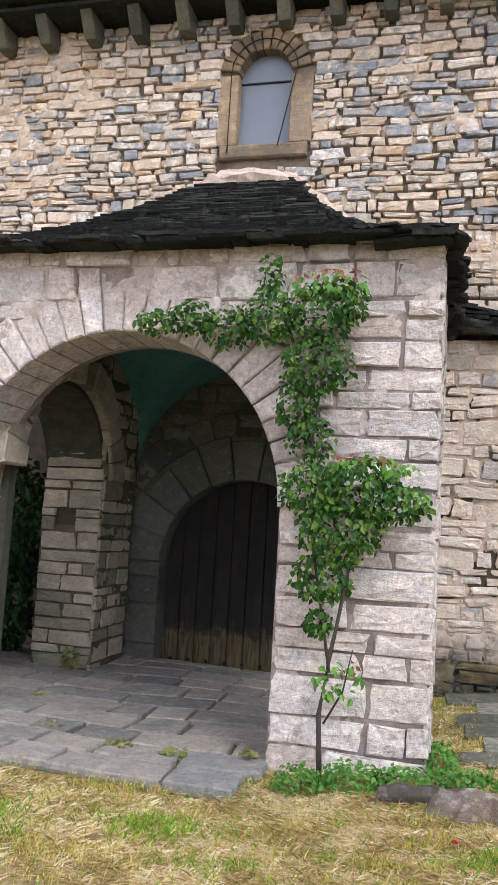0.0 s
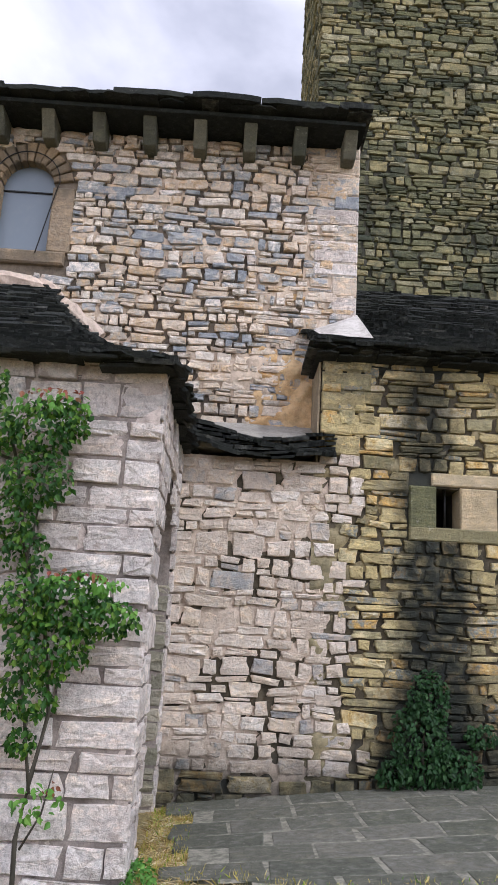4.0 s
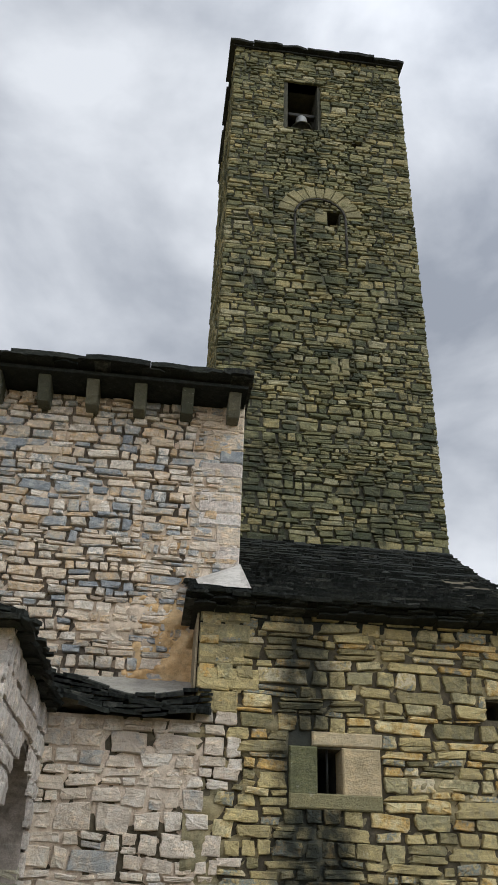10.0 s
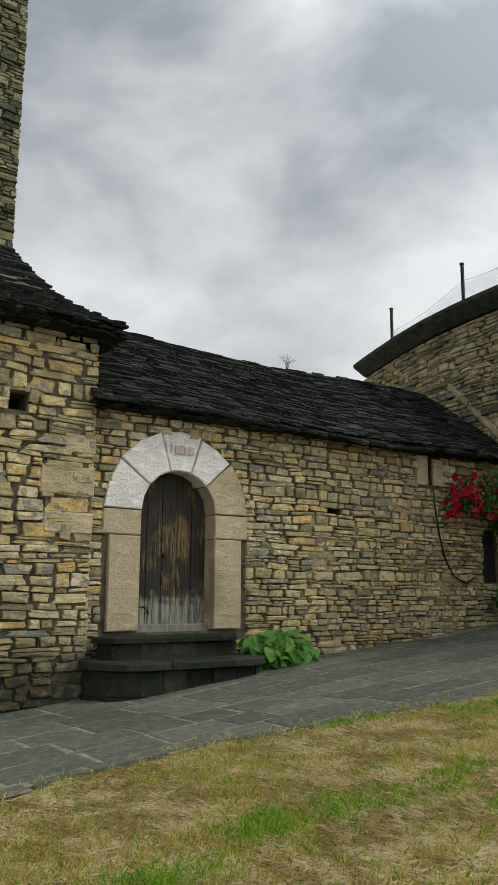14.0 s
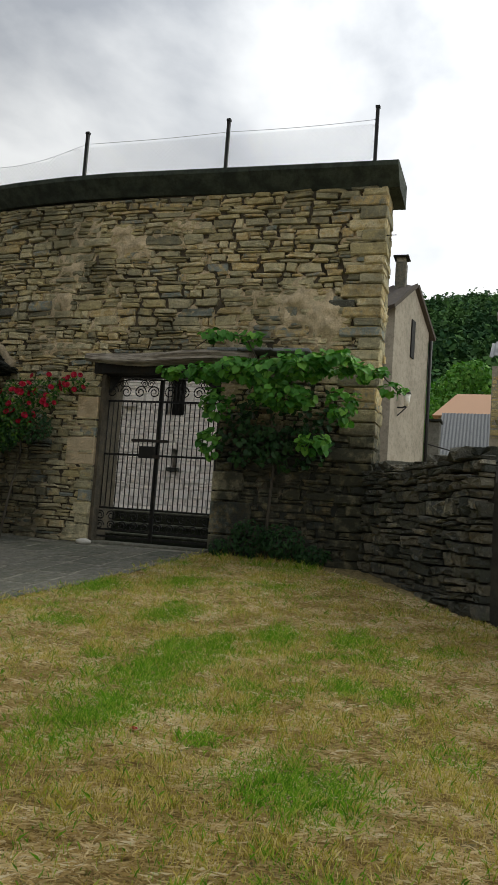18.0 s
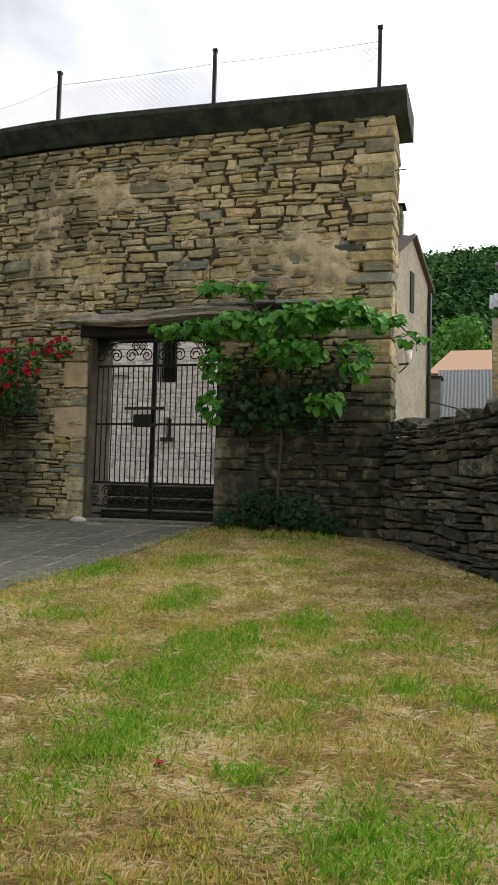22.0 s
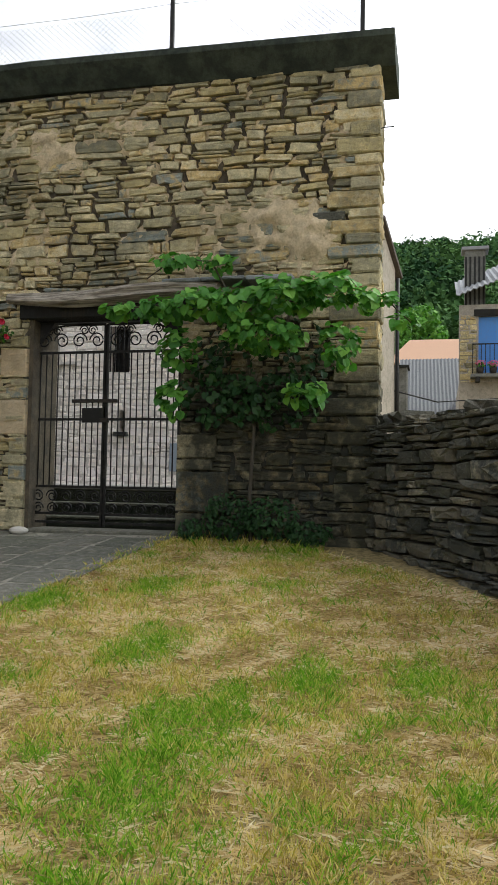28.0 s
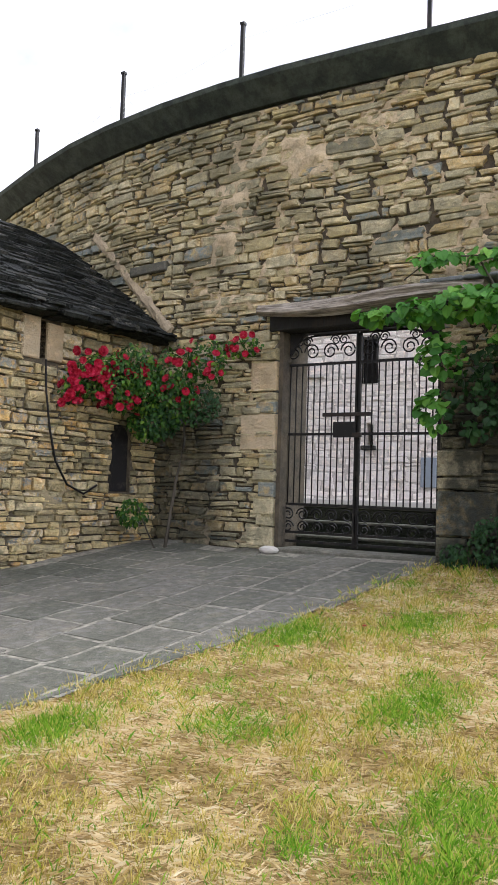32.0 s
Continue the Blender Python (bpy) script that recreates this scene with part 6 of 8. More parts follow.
# added black sheet for the shade in the street wall's slot
slab("black_street_slot_sheet", Line((20.35, 7.8), (20.35, 7.3)), rect(0, 0.5, 2.8, 3.6), [], 0, 0.05, void)
tagged(tube("downpipe", [(19.9, 9.2, 1.85), (19.9, 9.2, 6.5)], 0.045, iron), "dark metal downpipe on the street wall", "downpipe")
tagged(box("sign_bracket", 19.88, 19.98, 8.63, 9.08, 4.47, 4.53, white_stone, None, 0.005), "small pale bar fixed to the street wall", "bracket")
tagged(box("meter_door", 19.93, 20.0, 6.1, 6.42, 2.15, 2.75, plain("dull_blue_paint", (0.24, 0.28, 0.32), 0.6), None, 0.01), "dull blue metal cupboard door in the street wall", "cupboard door")

# ---- fence on the coping ----
FENCE_U = [gu0 + 3.765, gu0 + 1.64, gu0 - 0.63, gu0 - 2.63, gu0 - 5.05]
fence = empty("chain_link_fence", "sagging galvanised chain-link fence between black posts", "fence")
for u in FENCE_U:
    a = GATE.at(u, 0.06, CAP_Z + 0.24)
    bm = bmesh.new()
    box_bm(bm, a.x - 0.022, a.x + 0.022, a.y - 0.022, a.y + 0.022, a.z, a.z + 0.8)
    box_bm(bm, a.x - 0.03, a.x + 0.03, a.y - 0.03, a.y + 0.03, a.z + 0.8, a.z + 0.83)
    part("post", bm, iron, fence)


def build_mesh_panel(u0, u1, h0, h1, sag):
    """Chain-link wire as thin crossed strips."""
    verts, faces = [], []
    n = int((u1 - u0) / 0.075)

    def top(s):
        return h0 + (h1 - h0) * s - sag * math.sin(math.pi * s)

    def strip(p, q):
        a, b = Vector(p), Vector(q)
        side = Vector((0, 0, 0.004))
        i = len(verts)
        verts.extend((a - side, a + side, b + side, b - side))
        faces.append((i, i + 1, i + 2, i + 3))
    for k in range(-11, n + 11):
        for s in (1, -1):
            prev = None
            for j in range(12):
                h = j * 0.07
                f = (k + s * j) / n
                if 0 <= f <= 1 and h <= top(f):
                    p = GATE.at(u0 + (u1 - u0) * f, 0.06 + 0.01 * s, CAP_Z + 0.26 + h)
                    if prev is not None:
                        strip(prev, p)
                    prev = p
                else:
                    prev = None
    for j in range(20):
        a, b = j / 20, (j + 1) / 20
        strip(GATE.at(u0 + (u1 - u0) * a, 0.06, CAP_Z + 0.26 + top(a)), GATE.at(u0 + (u1 - u0) * b, 0.06, CAP_Z + 0.26 + top(b)))
    tagged(from_arrays("wire_mesh", verts, faces, wire, fence), kind="stuff")


wire = plain("galvanised_wire", (0.45, 0.45, 0.46), 0.5, 0.3)
for (u1, h1), (u0, h0), sag in zip([(u, h) for u, h in zip(FENCE_U, (0.62, 0.62, 0.62, 0.48, 0.3, 0.1))], [(u, h) for u, h in zip(FENCE_U[1:], (0.62, 0.62, 0.48, 0.3, 0.1))], (0.02, 0.02, 0.12, 0.12, 0.06)):
    build_mesh_panel(u0, u1, h0, h1, sag)

# dry-stone wall: loose stones on top
r = random.Random(21)
for k in range(9):
    u = 0.15 + 0.35 * k
    w, h = r.uniform(0.25, 0.42), r.uniform(0.08, 0.2)
    m = stone_matrix(DRY, (u, 2.5 + h / 2, w, h, r.uniform(-4, 4)), 0.4, 0.38, r)
    vv, ff = SHAPES[k % len(SHAPES)]
    a = np.array(m)
    from_arrays("cope_stone", vv @ a[:3, :3].T + a[:3, 3], ff, dry_stone, wall_dry)

# ---- split logs by the porch ----
def stump(name, pts, radius, seed, label):
    r = random.Random(seed)
    verts, faces, sides = [], [], 11
    for i, (x, y, z) in enumerate(pts):
        for k in range(sides):
            w = 2 * math.pi * k / sides
            q = radius * (1 + 0.5 * noise.noise((math.cos(w) * 2.5, math.sin(w) * 2.5, seed + i * 0.9))) * (0.9 + 0.1 * math.sin(i + seed))
            verts.append((x + r.uniform(-0.01, 0.01), y + q * math.cos(w), z + q * 0.8 * math.sin(w)))
    for i in range(len(pts) - 1):
        for k in range(sides):
            j = (k + 1) % sides
            faces.append((i * sides + k, i * sides + j, (i + 1) * sides + j, (i + 1) * sides + k))
    faces.append(tuple(reversed(range(sides))))
    faces.append(tuple(range((len(pts) - 1) * sides, len(pts) * sides)))
    return tagged(from_arrays(name, verts, faces, bark, smooth=True), label, "log")


def old_stump():
    """A low rotten stump with a hollow top."""
    verts, faces, n = [], [], 40
    for q, h in ((1.12, -0.06), (1.04, 0.03), (0.98, 0.1), (0.9, 0.135), (0.74, 0.12), (0.55, 0.075), (0.3, 0.06)):
        for k in range(n):
            w = 2 * math.pi * k / n
            e = q * (1 + 0.3 * noise.noise((math.cos(w) * 2.2, math.sin(w) * 2.2, 4.0)) + 0.12 * noise.noise((math.cos(w) * 8, math.sin(w) * 8, 2.0)) + 0.09 * noise.noise((math.cos(w) * 19, math.sin(w) * 19, 6.0 + q)))
            up = h * (1 + 0.9 * noise.noise((math.cos(w) * 1.7, math.sin(w) * 1.7, 9.0 + q)))
            verts.append((0.36 + 0.36 * e * math.cos(w), 4.33 + 0.19 * e * math.sin(w), 0.215 + up * 0.65))
    for i in range(6):
        for k in range(n):
            j = (k + 1) % n
            faces.append((i * n + k, i * n + j, (i + 1) * n + j, (i + 1) * n + k))
    faces.append(tuple(6 * n + k for k in range(n)))
    return tagged(from_arrays("tree_stump", verts, faces, bark), "low rotten tree stump with grey bark in the grass", "stump")


old_stump()
stump("split_log", [(-0.3 + 0.06 * k, 4.5, 0.2 + 0.005 * k) for k in range(9)], 0.075, 5, "thin weathered grey log lying in the grass")
tagged(tube("wall_rod", [(12.2, 1.5, 5.7), (12.17, 1.4, 5.71), (12.15, 1.3, 5.7)], 0.006, iron), "thin iron rod sticking out of the wall's corner", "rod")


# ---- paving ----
PAVE_EDGE = [(0.3, 5.2), (1.2, 4.75), (2.3, 4.72), (3.9, 4.9), (4.8, 4.82), (5.9, 4.45), (7.1, 4.22), (8.4, 4.0), (10.0, 3.72), (12.12, 3.6)]


def pave_edge(x):
    return float(np.interp(x, [p[0] for p in PAVE_EDGE], [p[1] for p in PAVE_EDGE]))


def flag_mesh(corners, thick=0.05, b=0.012):
    """A flagstone from its plan corners, with a worn edge, at the ground's height."""
    c = (sum(p[0] for p in corners) / len(corners), sum(p[1] for p in corners) / len(corners))
    v, f, n = [], [], len(corners)
    for k, (dz, q) in enumerate(((0.0, 1.0), (thick - b, 1.0), (thick, 0.97))):
        for x, y in corners:
            px, py = c[0] + (x - c[0]) * q, c[1] + (y - c[1]) * q
            v.append((px, py, dz))
    for k in (0, n):
        for i in range(n):
            f.append((k + i, k + (i + 1) % n, k + n + (i + 1) % n, k + n + i))
    f.append(tuple(2 * n + i for i in range(n)))
    return v, f


def pave(parent, rows_y, x0, x1, sizes, seed, inside, level, limit, material):
    """Flags in rough rows; those that are not inside are left out."""
    r = random.Random(seed)
    made = 0
    for ya, yb in zip(rows_y, rows_y[1:]):
        x = x0 - r.uniform(0, 0.3)
        while x < x1:
            w = r.uniform(*sizes)
            if inside(x + w / 2, (ya + yb) / 2) and made < limit:
                j = lambda: r.uniform(-0.02, 0.02)
                g = 0.015
                cs = [(x + g + j(), ya + g + j()), (x + w / 2, ya + g + j()), (x + w - g + j(), ya + g + j()), (x + w - g + j(), yb - g + j()), (x + w / 2, yb - g + j()), (x + g + j(), yb - g + j())]
                if parent is pavement:
                    cs = [(a, max(b, pave_edge(a) + 0.01 * math.sin(9 * a))) for a, b in cs]
                    if max(b for a, b in cs) - min(b for a, b in cs) < 0.08:
                        x += w
                        continue
                v, f = flag_mesh(cs)
                lift = r.uniform(0.004, 0.009)
                v = [(a, b, level(a, b) + c - 0.03 + lift) for a, b, c in v]
                from_arrays("flagstone", v, f, material, parent)
                made += 1
            x += w


def sheet(name, xs, ys, z, inside, material):
    verts, faces, idx = [], [], {}
    for i in range(len(xs) - 1):
        for j in range(len(ys) - 1):
            if inside((xs[i] + xs[i + 1]) / 2, (ys[j] + ys[j + 1]) / 2):
                q = []
                for a, b in ((i, j), (i + 1, j), (i + 1, j + 1), (i, j + 1)):
                    if (a, b) not in idx:
                        idx[(a, b)] = len(verts)
                        verts.append((xs[a], ys[b], z(xs[a], ys[b])))
                    q.append(idx[(a, b)])
                faces.append(q)
    return from_arrays(name, verts, faces, material)


def in_path(x, y):
    return 0.32 < x < 12.1 and pave_edge(x) - 0.18 < y < 7.6 - max(0, x - 5) * 0.055


def path_level(x, y):
    return ground_z(x, y) + 0.006


pavement = sheet("pavement", np.arange(0.3, 12.31, 0.2), np.arange(3.5, 7.71, 0.1), lambda x, y: path_level(x, y) + 0.0215, lambda x, y: in_path(x, y) and y > pave_edge(x), flag_joint)
tagged(pavement, "grey flagstone path with sanded joints along the walls", "path", kind="structure")
pave(pavement, [3.4, 3.8, 4.2, 4.62, 5.02, 5.44, 5.85, 6.25, 6.68, 7.1, 7.55], 0.3, 12.1, (0.42, 0.78), 131, in_path, path_level, 300, flag)


def porch_level(x, y):
    return 0.1 + 0.012 * math.sin(3 * x + 2 * y)


porch_floor = sheet("porch_floor", np.arange(-4.4, -0.55, 0.2), np.arange(4.2, 8.3, 0.1), lambda x, y: porch_level(x, y), lambda x, y: y > 4.4 and (x < -1.0 or y > 5.1), earth("porch_joint_soil", (0.16, 0.15, 0.11), (0.1, 0.1, 0.07)))
tagged(porch_floor, "uneven large flagstones on the porch floor", "floor", kind="structure")
pave(porch_floor, [4.45, 4.78, 5.1, 5.42, 5.8, 6.15, 6.5, 6.9, 7.25, 7.65, 7.95, 8.15], -4.4, -0.8, (0.28, 0.8), 133, lambda x, y: x < -1.05 or y > 5.7, lambda x, y: porch_level(x, y) + 0.015, 120, porch_flag)


# ---- grass ----
def lattice(x, y, seed):
    """Smooth value noise on the plan, 0 to 1."""
    i, j = np.floor(x), np.floor(y)
    fx, fy = x - i, y - j
    fx, fy = fx * fx * (3 - 2 * fx), fy * fy * (3 - 2 * fy)

    def h(a, b):
        q = np.sin(a * 127.1 + b * 311.7 + seed * 74.7) * 43758.5453
        return q - np.floor(q)
    return (h(i, j) * (1 - fx) + h(i + 1, j) * fx) * (1 - fy) + (h(i, j + 1) * (1 - fx) + h(i + 1, j + 1) * fx) * fy


def drift(x, y, size, seed):
    """Uneven patches of about that size."""
    return 0.55 * lattice(x / size, y / size, seed) + 0.3 * lattice(x / size * 2.3, y / size * 2.3, seed + 1) + 0.15 * lattice(x / size * 5.1, y / size * 5.1, seed + 2)


# lush patches: x, y, half lengths
LUSH = ((5.75, 1.84, 0.55, 0.26), (6.6, 1.87, 0.42, 0.2), (7.1, 1.9, 0.4, 0.3), (7.75, 1.78, 0.14, 0.12), (7.95, 1.44, 0.3, 0.17), (8.25, 2.47, 0.3, 0.2), (9.2, 3.66, 0.4, 0.2), (9.86, 2.99, 0.35, 0.2), (5.6, 1.15, 0.12, 0.1), (6.8, 0.68, 0.16, 0.12), (6.7, 0.4, 0.18, 0.12), (6.86, 2.38, 0.12, 0.1), (8.1, 0.9, 0.25, 0.16), (7.2, 3.8, 0.3, 0.14), (5.3, 0.6, 0.3, 0.3), (4.1, 3.2, 0.25, 0.2), (3.3, 3.0, 0.3, 0.2), (-2.4, 3.75, 0.35, 0.15), (-1.3, 3.9, 0.3, 0.15), (0.3, 3.7, 0.3, 0.12))


def lushness(x, y):
    g = np.zeros_like(x)
    for a, b, u, v in LUSH:
        g = np.maximum(g, np.exp(-((x - a) / u) ** 2 - ((y - b) / v) ** 2))
    return g * (0.35 + 0.9 * drift(x, y, 0.16, 31)) + 0.9 * np.clip((drift(x, y, 0.5, 41) - 0.66) * 4, 0, 0.4)


def blade_mesh(name, x, y, h, tilt, width, material, rnd, label):
    n = len(x)
    z = np.array([ground_z(a, b) for a, b in zip(x, y)]) - 0.003
    w = rnd.uniform(0, 2 * math.pi, n)
    dx, dy = np.cos(w), np.sin(w)
    out, up = h * np.sin(tilt), h * np.cos(tilt)
    sx, sy = -dy * width, dx * width
    verts = np.empty((n, 4, 3))
    lift = rnd.uniform(0.002, 0.014, n)
    verts[:, 0] = np.stack([x - sx, y - sy, z], 1)
    verts[:, 1] = np.stack([x + sx, y + sy, z], 1)
    verts[:, 2] = np.stack([x + dx * out * 0.45 + sx * 0.7, y + dy * out * 0.45 + sy * 0.7, z + up * 0.6 + lift], 1)
    verts[:, 3] = np.stack([x + dx * out, y + dy * out, z + up + lift], 1)
    me = bpy.data.meshes.new(name)
    base = np.arange(n)[:, None] * 4
    tris = np.concatenate([base + [0, 1, 2], base + [0, 2, 3]], 1).reshape(-1, 3)
    me.vertices.add(n * 4)
    me.vertices.foreach_set("co", verts.ravel())
    me.loops.add(len(tris) * 3)
    me.loops.foreach_set("vertex_index", tris.ravel().astype(np.int32))
    me.polygons.add(len(tris))
    me.polygons.foreach_set("loop_start", np.arange(0, len(tris) * 3, 3, dtype=np.int32))
    me.update(calc_edges=True)
    me.materials.append(material)
    return tagged(new(name, me), label, "grass", kind="stuff")


def build_grass(seed, count, xr, yr, keep, fade=0.0, thin=1.0, tall=1.0, straw_share=1.0):
    """Straw lying flat, yellow stubble in tufts and lush green blades, sown over one stretch of the plan that fades out at its ends."""
    rnd = np.random.RandomState(seed)
    x, y = rnd.uniform(*xr, count), rnd.uniform(*yr, count)
    ok = np.array([keep(a, b) for a, b in zip(x, y)])
    if fade:
        edge = np.minimum(np.minimum(x - xr[0], xr[1] - x), np.minimum(y - yr[0], yr[1] - y))
        ok &= rnd.rand(count) < np.clip(edge / fade, 0, 1)
    x, y = x[ok], y[ok]
    ok = (drift(x, y, 0.075, 23) > 0.4) | (rnd.rand(len(x)) < 0.3)
    x, y = x[ok], y[ok]
    n = len(x)
    lush = lushness(x, y)
    mat = np.clip((drift(x, y, 0.55, 5) - 0.4) * 4.2, 0, 1) * straw_share
    clump = drift(x, y, 0.11, 17)
    pick = rnd.rand(n)
    green = pick < np.clip(lush * 0.95, 0.05, 0.8)
    lit = drift(x, y, 0.13, 57) > 0.5
    straw = ~green & (rnd.rand(n) < 0.44 + 0.5 * mat * (1 - np.clip(lush, 0, 1)))
    stub = ~green & ~straw & (rnd.rand(n) < np.clip((clump - 0.34) * 4.5, 0.08, 1))
    big = 0.45 + 1.3 * clump
    for kind, material, label in ((green, green_blade, "lush green grass in patches on the lawn"), (straw & lit, straw_blade, "dry mown straw lying on the lawn"), (straw & ~lit, dull_straw, "old dull straw lying on the lawn"), (stub, stubble_blade, "yellow-green mown stubble in tufts")):
        m = int(kind.sum())
        flat = material in (straw_blade, dull_straw)
        if flat:
            h, tilt = rnd.uniform(0.03, 0.11, m), rnd.uniform(1.3, 1.54, m)
        elif kind is green:
            h, tilt = rnd.uniform(0.02, 0.058, m) * big[kind] * tall, rnd.uniform(0.1, 1.0, m)
        else:
            h, tilt = rnd.uniform(0.014, 0.046, m) * big[kind] * tall, rnd.uniform(0.05, 0.8, m)
        wide = rnd.uniform(0.0008, 0.0016, m) * thin * (0.85 if flat else 1.0)
        blade_mesh("grass", x[kind], y[kind], h, tilt, wide, material, rnd, label)


def on_lawn(x, y):
    if x < 0.3:
        return y < 4.45 or (-1.2 < x < 0 and y < 5.0) or (x > -0.05 and y < 7.4)
    if y < -0.02 - (9.3 - x) * 0.82 or (x > 9.0 and y < 1.5 - (12.1 - x) * 0.55):
        return False
    return y < pave_edge(x) + 0.1 + 0.09 * noise.noise((x * 4, y * 4, 1))


build_grass(1, 540000, (3.9, 8.8), (-0.6, 4.8), on_lawn, 0.5)
build_grass(2, 270000, (8.2, 12.15), (-0.5, 4.5), on_lawn, 0.35, 1.6)
build_grass(3, 150000, (-3.5, 3.2), (3.1, 5.0), on_lawn, 0.3, 1.1)
build_grass(9, 90000, (2.6, 5.2), (2.2, 5.0), on_lawn, 0.4, 1.2)
build_grass(7, 130000, (-6.0, 12.1), (-3.0, 5.0), on_lawn, 0.3, 1.8)
build_grass(4, 6000, (-0.05, 0.33), (5.0, 7.45), on_lawn, 0, 1.6, 1.0, 0.3)
build_grass(6, 46000, (0.3, 12.1), (3.4, 5.4), lambda x, y: abs(y - pave_edge(x) - 0.01) < 0.13 + 0.08 * noise.noise((x * 3, y * 3, 7)), 0, 1.4, 1.5, 0.3)
build_grass(5, 6000, (11.4, 12.1), (0.9, 3.4), on_lawn, 0, 1.5, 2.2, 0.2)


# ---- leaves ----
LEAF = np.array([(0, 0, 0), (0.24, 0.18, 0.06), (0.34, 0.5, 0.08), (0, 1.0, -0.14), (-0.34, 0.5, 0.08), (-0.24, 0.18, 0.06), (0, 0.5, -0.05)])
LEAF_F = [(0, 1, 6), (1, 2, 6), (2, 3, 6), (3, 4, 6), (4, 5, 6), (5, 0, 6)]
BROAD = np.array([(0, 0.08, 0), (0.34, -0.05, 0.04), (0.55, 0.32, 0.07), (0.38, 0.72, 0.04), (0, 1.0, -0.14), (-0.38, 0.72, 0.04), (-0.55, 0.32, 0.07), (-0.34, -0.05, 0.04), (0, 0.42, -0.05)])
BROAD_F = [(k, (k + 1) % 8, 8) for k in range(8)]


def leaf_frame(r, facing, droop):
    """Axes of a leaf: across, along, out."""
    out = (Vector(facing) + Vector((r.uniform(-1, 1), r.uniform(-1, 1), r.uniform(-0.4, 1))) * 1.1).normalized()
    along = (Vector((r.uniform(-1, 1), r.uniform(-1, 1), r.uniform(-1, 0.3) - droop))).normalized()
    along = (along - out * along.dot(out)).normalized()
    return along.cross(out), along, out


def leaves(name, parent, blobs, count, size, material, facing, seed, droop=0.6, shape=LEAF, shape_f=LEAF_F, singles=0):
    """Leaves on the shells of blobs (centre, radii): the first singles are pieces of their own, the rest joined."""
    r = random.Random(seed)
    weights = [a[1][0] * a[1][1] + a[1][0] * a[1][2] for a in blobs]
    verts, faces = [], []
    base = bpy.data.meshes.new("leaf")
    base.from_pydata([tuple(p) for p in shape], [], shape_f)
    base.materials.append(material)
    for i in range(count):
        c, rad = r.choices(blobs, weights)[0]
        d = Vector((r.gauss(0, 1), r.gauss(0, 1), r.gauss(0, 1))).normalized() * r.uniform(0.45, 1.05) ** 0.6
        p = Vector((c[0] + d.x * rad[0], c[1] + d.y * rad[1], c[2] + d.z * rad[2]))
        a, b, n = leaf_frame(r, Vector(facing) * 0.8 + d * 0.7, droop)
        s = size * r.uniform(0.55, 1.25)
        m = Matrix(((a.x * s, b.x * s, n.x * s, p.x), (a.y * s, b.y * s, n.y * s, p.y), (a.z * s, b.z * s, n.z * s, p.z), (0, 0, 0, 1)))
        if i < singles:
            ob = new("leaf", base)
            ob.parent = parent
            ob.matrix_local = m
        else:
            q = np.array(m)
            k = len(verts)
            verts.extend((shape @ q[:3, :3].T + q[:3, 3]).tolist())
            faces += [tuple(k + j for j in f) for f in shape_f]
    if verts:
        tagged(from_arrays(name, verts, faces, material, parent), kind="stuff")


# climbing rose on the porch pier
rose = empty("climbing_rose", "climbing rose with glossy green leaves on the porch pier", "climbing plant")
tube("stem", [(-0.67, 4.88, 0.08), (-0.69, 4.87, 0.5), (-0.64, 4.88, 0.85), (-0.58, 4.9, 1.2), (-0.66, 4.9, 1.7), (-0.85, 4.92, 2.2), (-0.95, 4.92, 2.7), (-1.05, 4.9, 3.0)], 0.016, stem, rose, 7, 0.6)
tube("stem", [(-0.64, 4.87, 0.75), (-0.7, 4.86, 1.1), (-0.78, 4.88, 1.5), (-0.82, 4.9, 2.1), (-0.75, 4.9, 2.8)], 0.011, stem, rose, 6, 0.6)
tube("stem", [(-0.66, 4.87, 0.45), (-0.55, 4.84, 0.65), (-0.5, 4.82, 0.9)], 0.008, stem, rose, 5, 0.5)
tube("stem", [(-1.0, 4.92, 2.75), (-1.3, 4.9, 2.85), (-1.7, 4.88, 2.92), (-2.0, 4.88, 2.9)], 0.012, stem, rose, 5, 0.4)
ROSE = [((-1.9, 4.85, 2.9), (0.13, 0.08, 0.08)), ((-1.65, 4.85, 2.93), (0.15, 0.09, 0.1)), ((-1.38, 4.84, 2.86), (0.17, 0.1, 0.13)), ((-1.12, 4.82, 2.93), (0.18, 0.12, 0.16)), ((-1.13, 4.86, 3.22), (0.07, 0.06, 0.13)), ((-0.78, 4.8, 2.95), (0.2, 0.13, 0.17)), ((-0.62, 4.82, 3.02), (0.12, 0.1, 0.13)), ((-0.8, 4.8, 2.62), (0.21, 0.13, 0.18)), ((-0.92, 4.84, 2.38), (0.13, 0.1, 0.15)), ((-0.82, 4.84, 2.15), (0.14, 0.1, 0.13)), ((-0.78, 4.78, 1.85), (0.2, 0.14, 0.16)), ((-0.5, 4.76, 1.86), (0.22, 0.16, 0.16)), ((-0.28, 4.78, 1.78), (0.18, 0.12, 0.12)), ((-0.6, 4.76, 1.6), (0.24, 0.16, 0.17)), ((-0.7, 4.8, 1.32), (0.17, 0.11, 0.14)), ((-0.72, 4.85, 1.05), (0.08, 0.06, 0.08))]
leaves("foliage", rose, [(c, (a * 1.12, b * 1.2, q * 1.12)) for c, (a, b, q) in ROSE], 4600, 0.045, rose_leaf, (0, -1, 0.35), 41, singles=0)
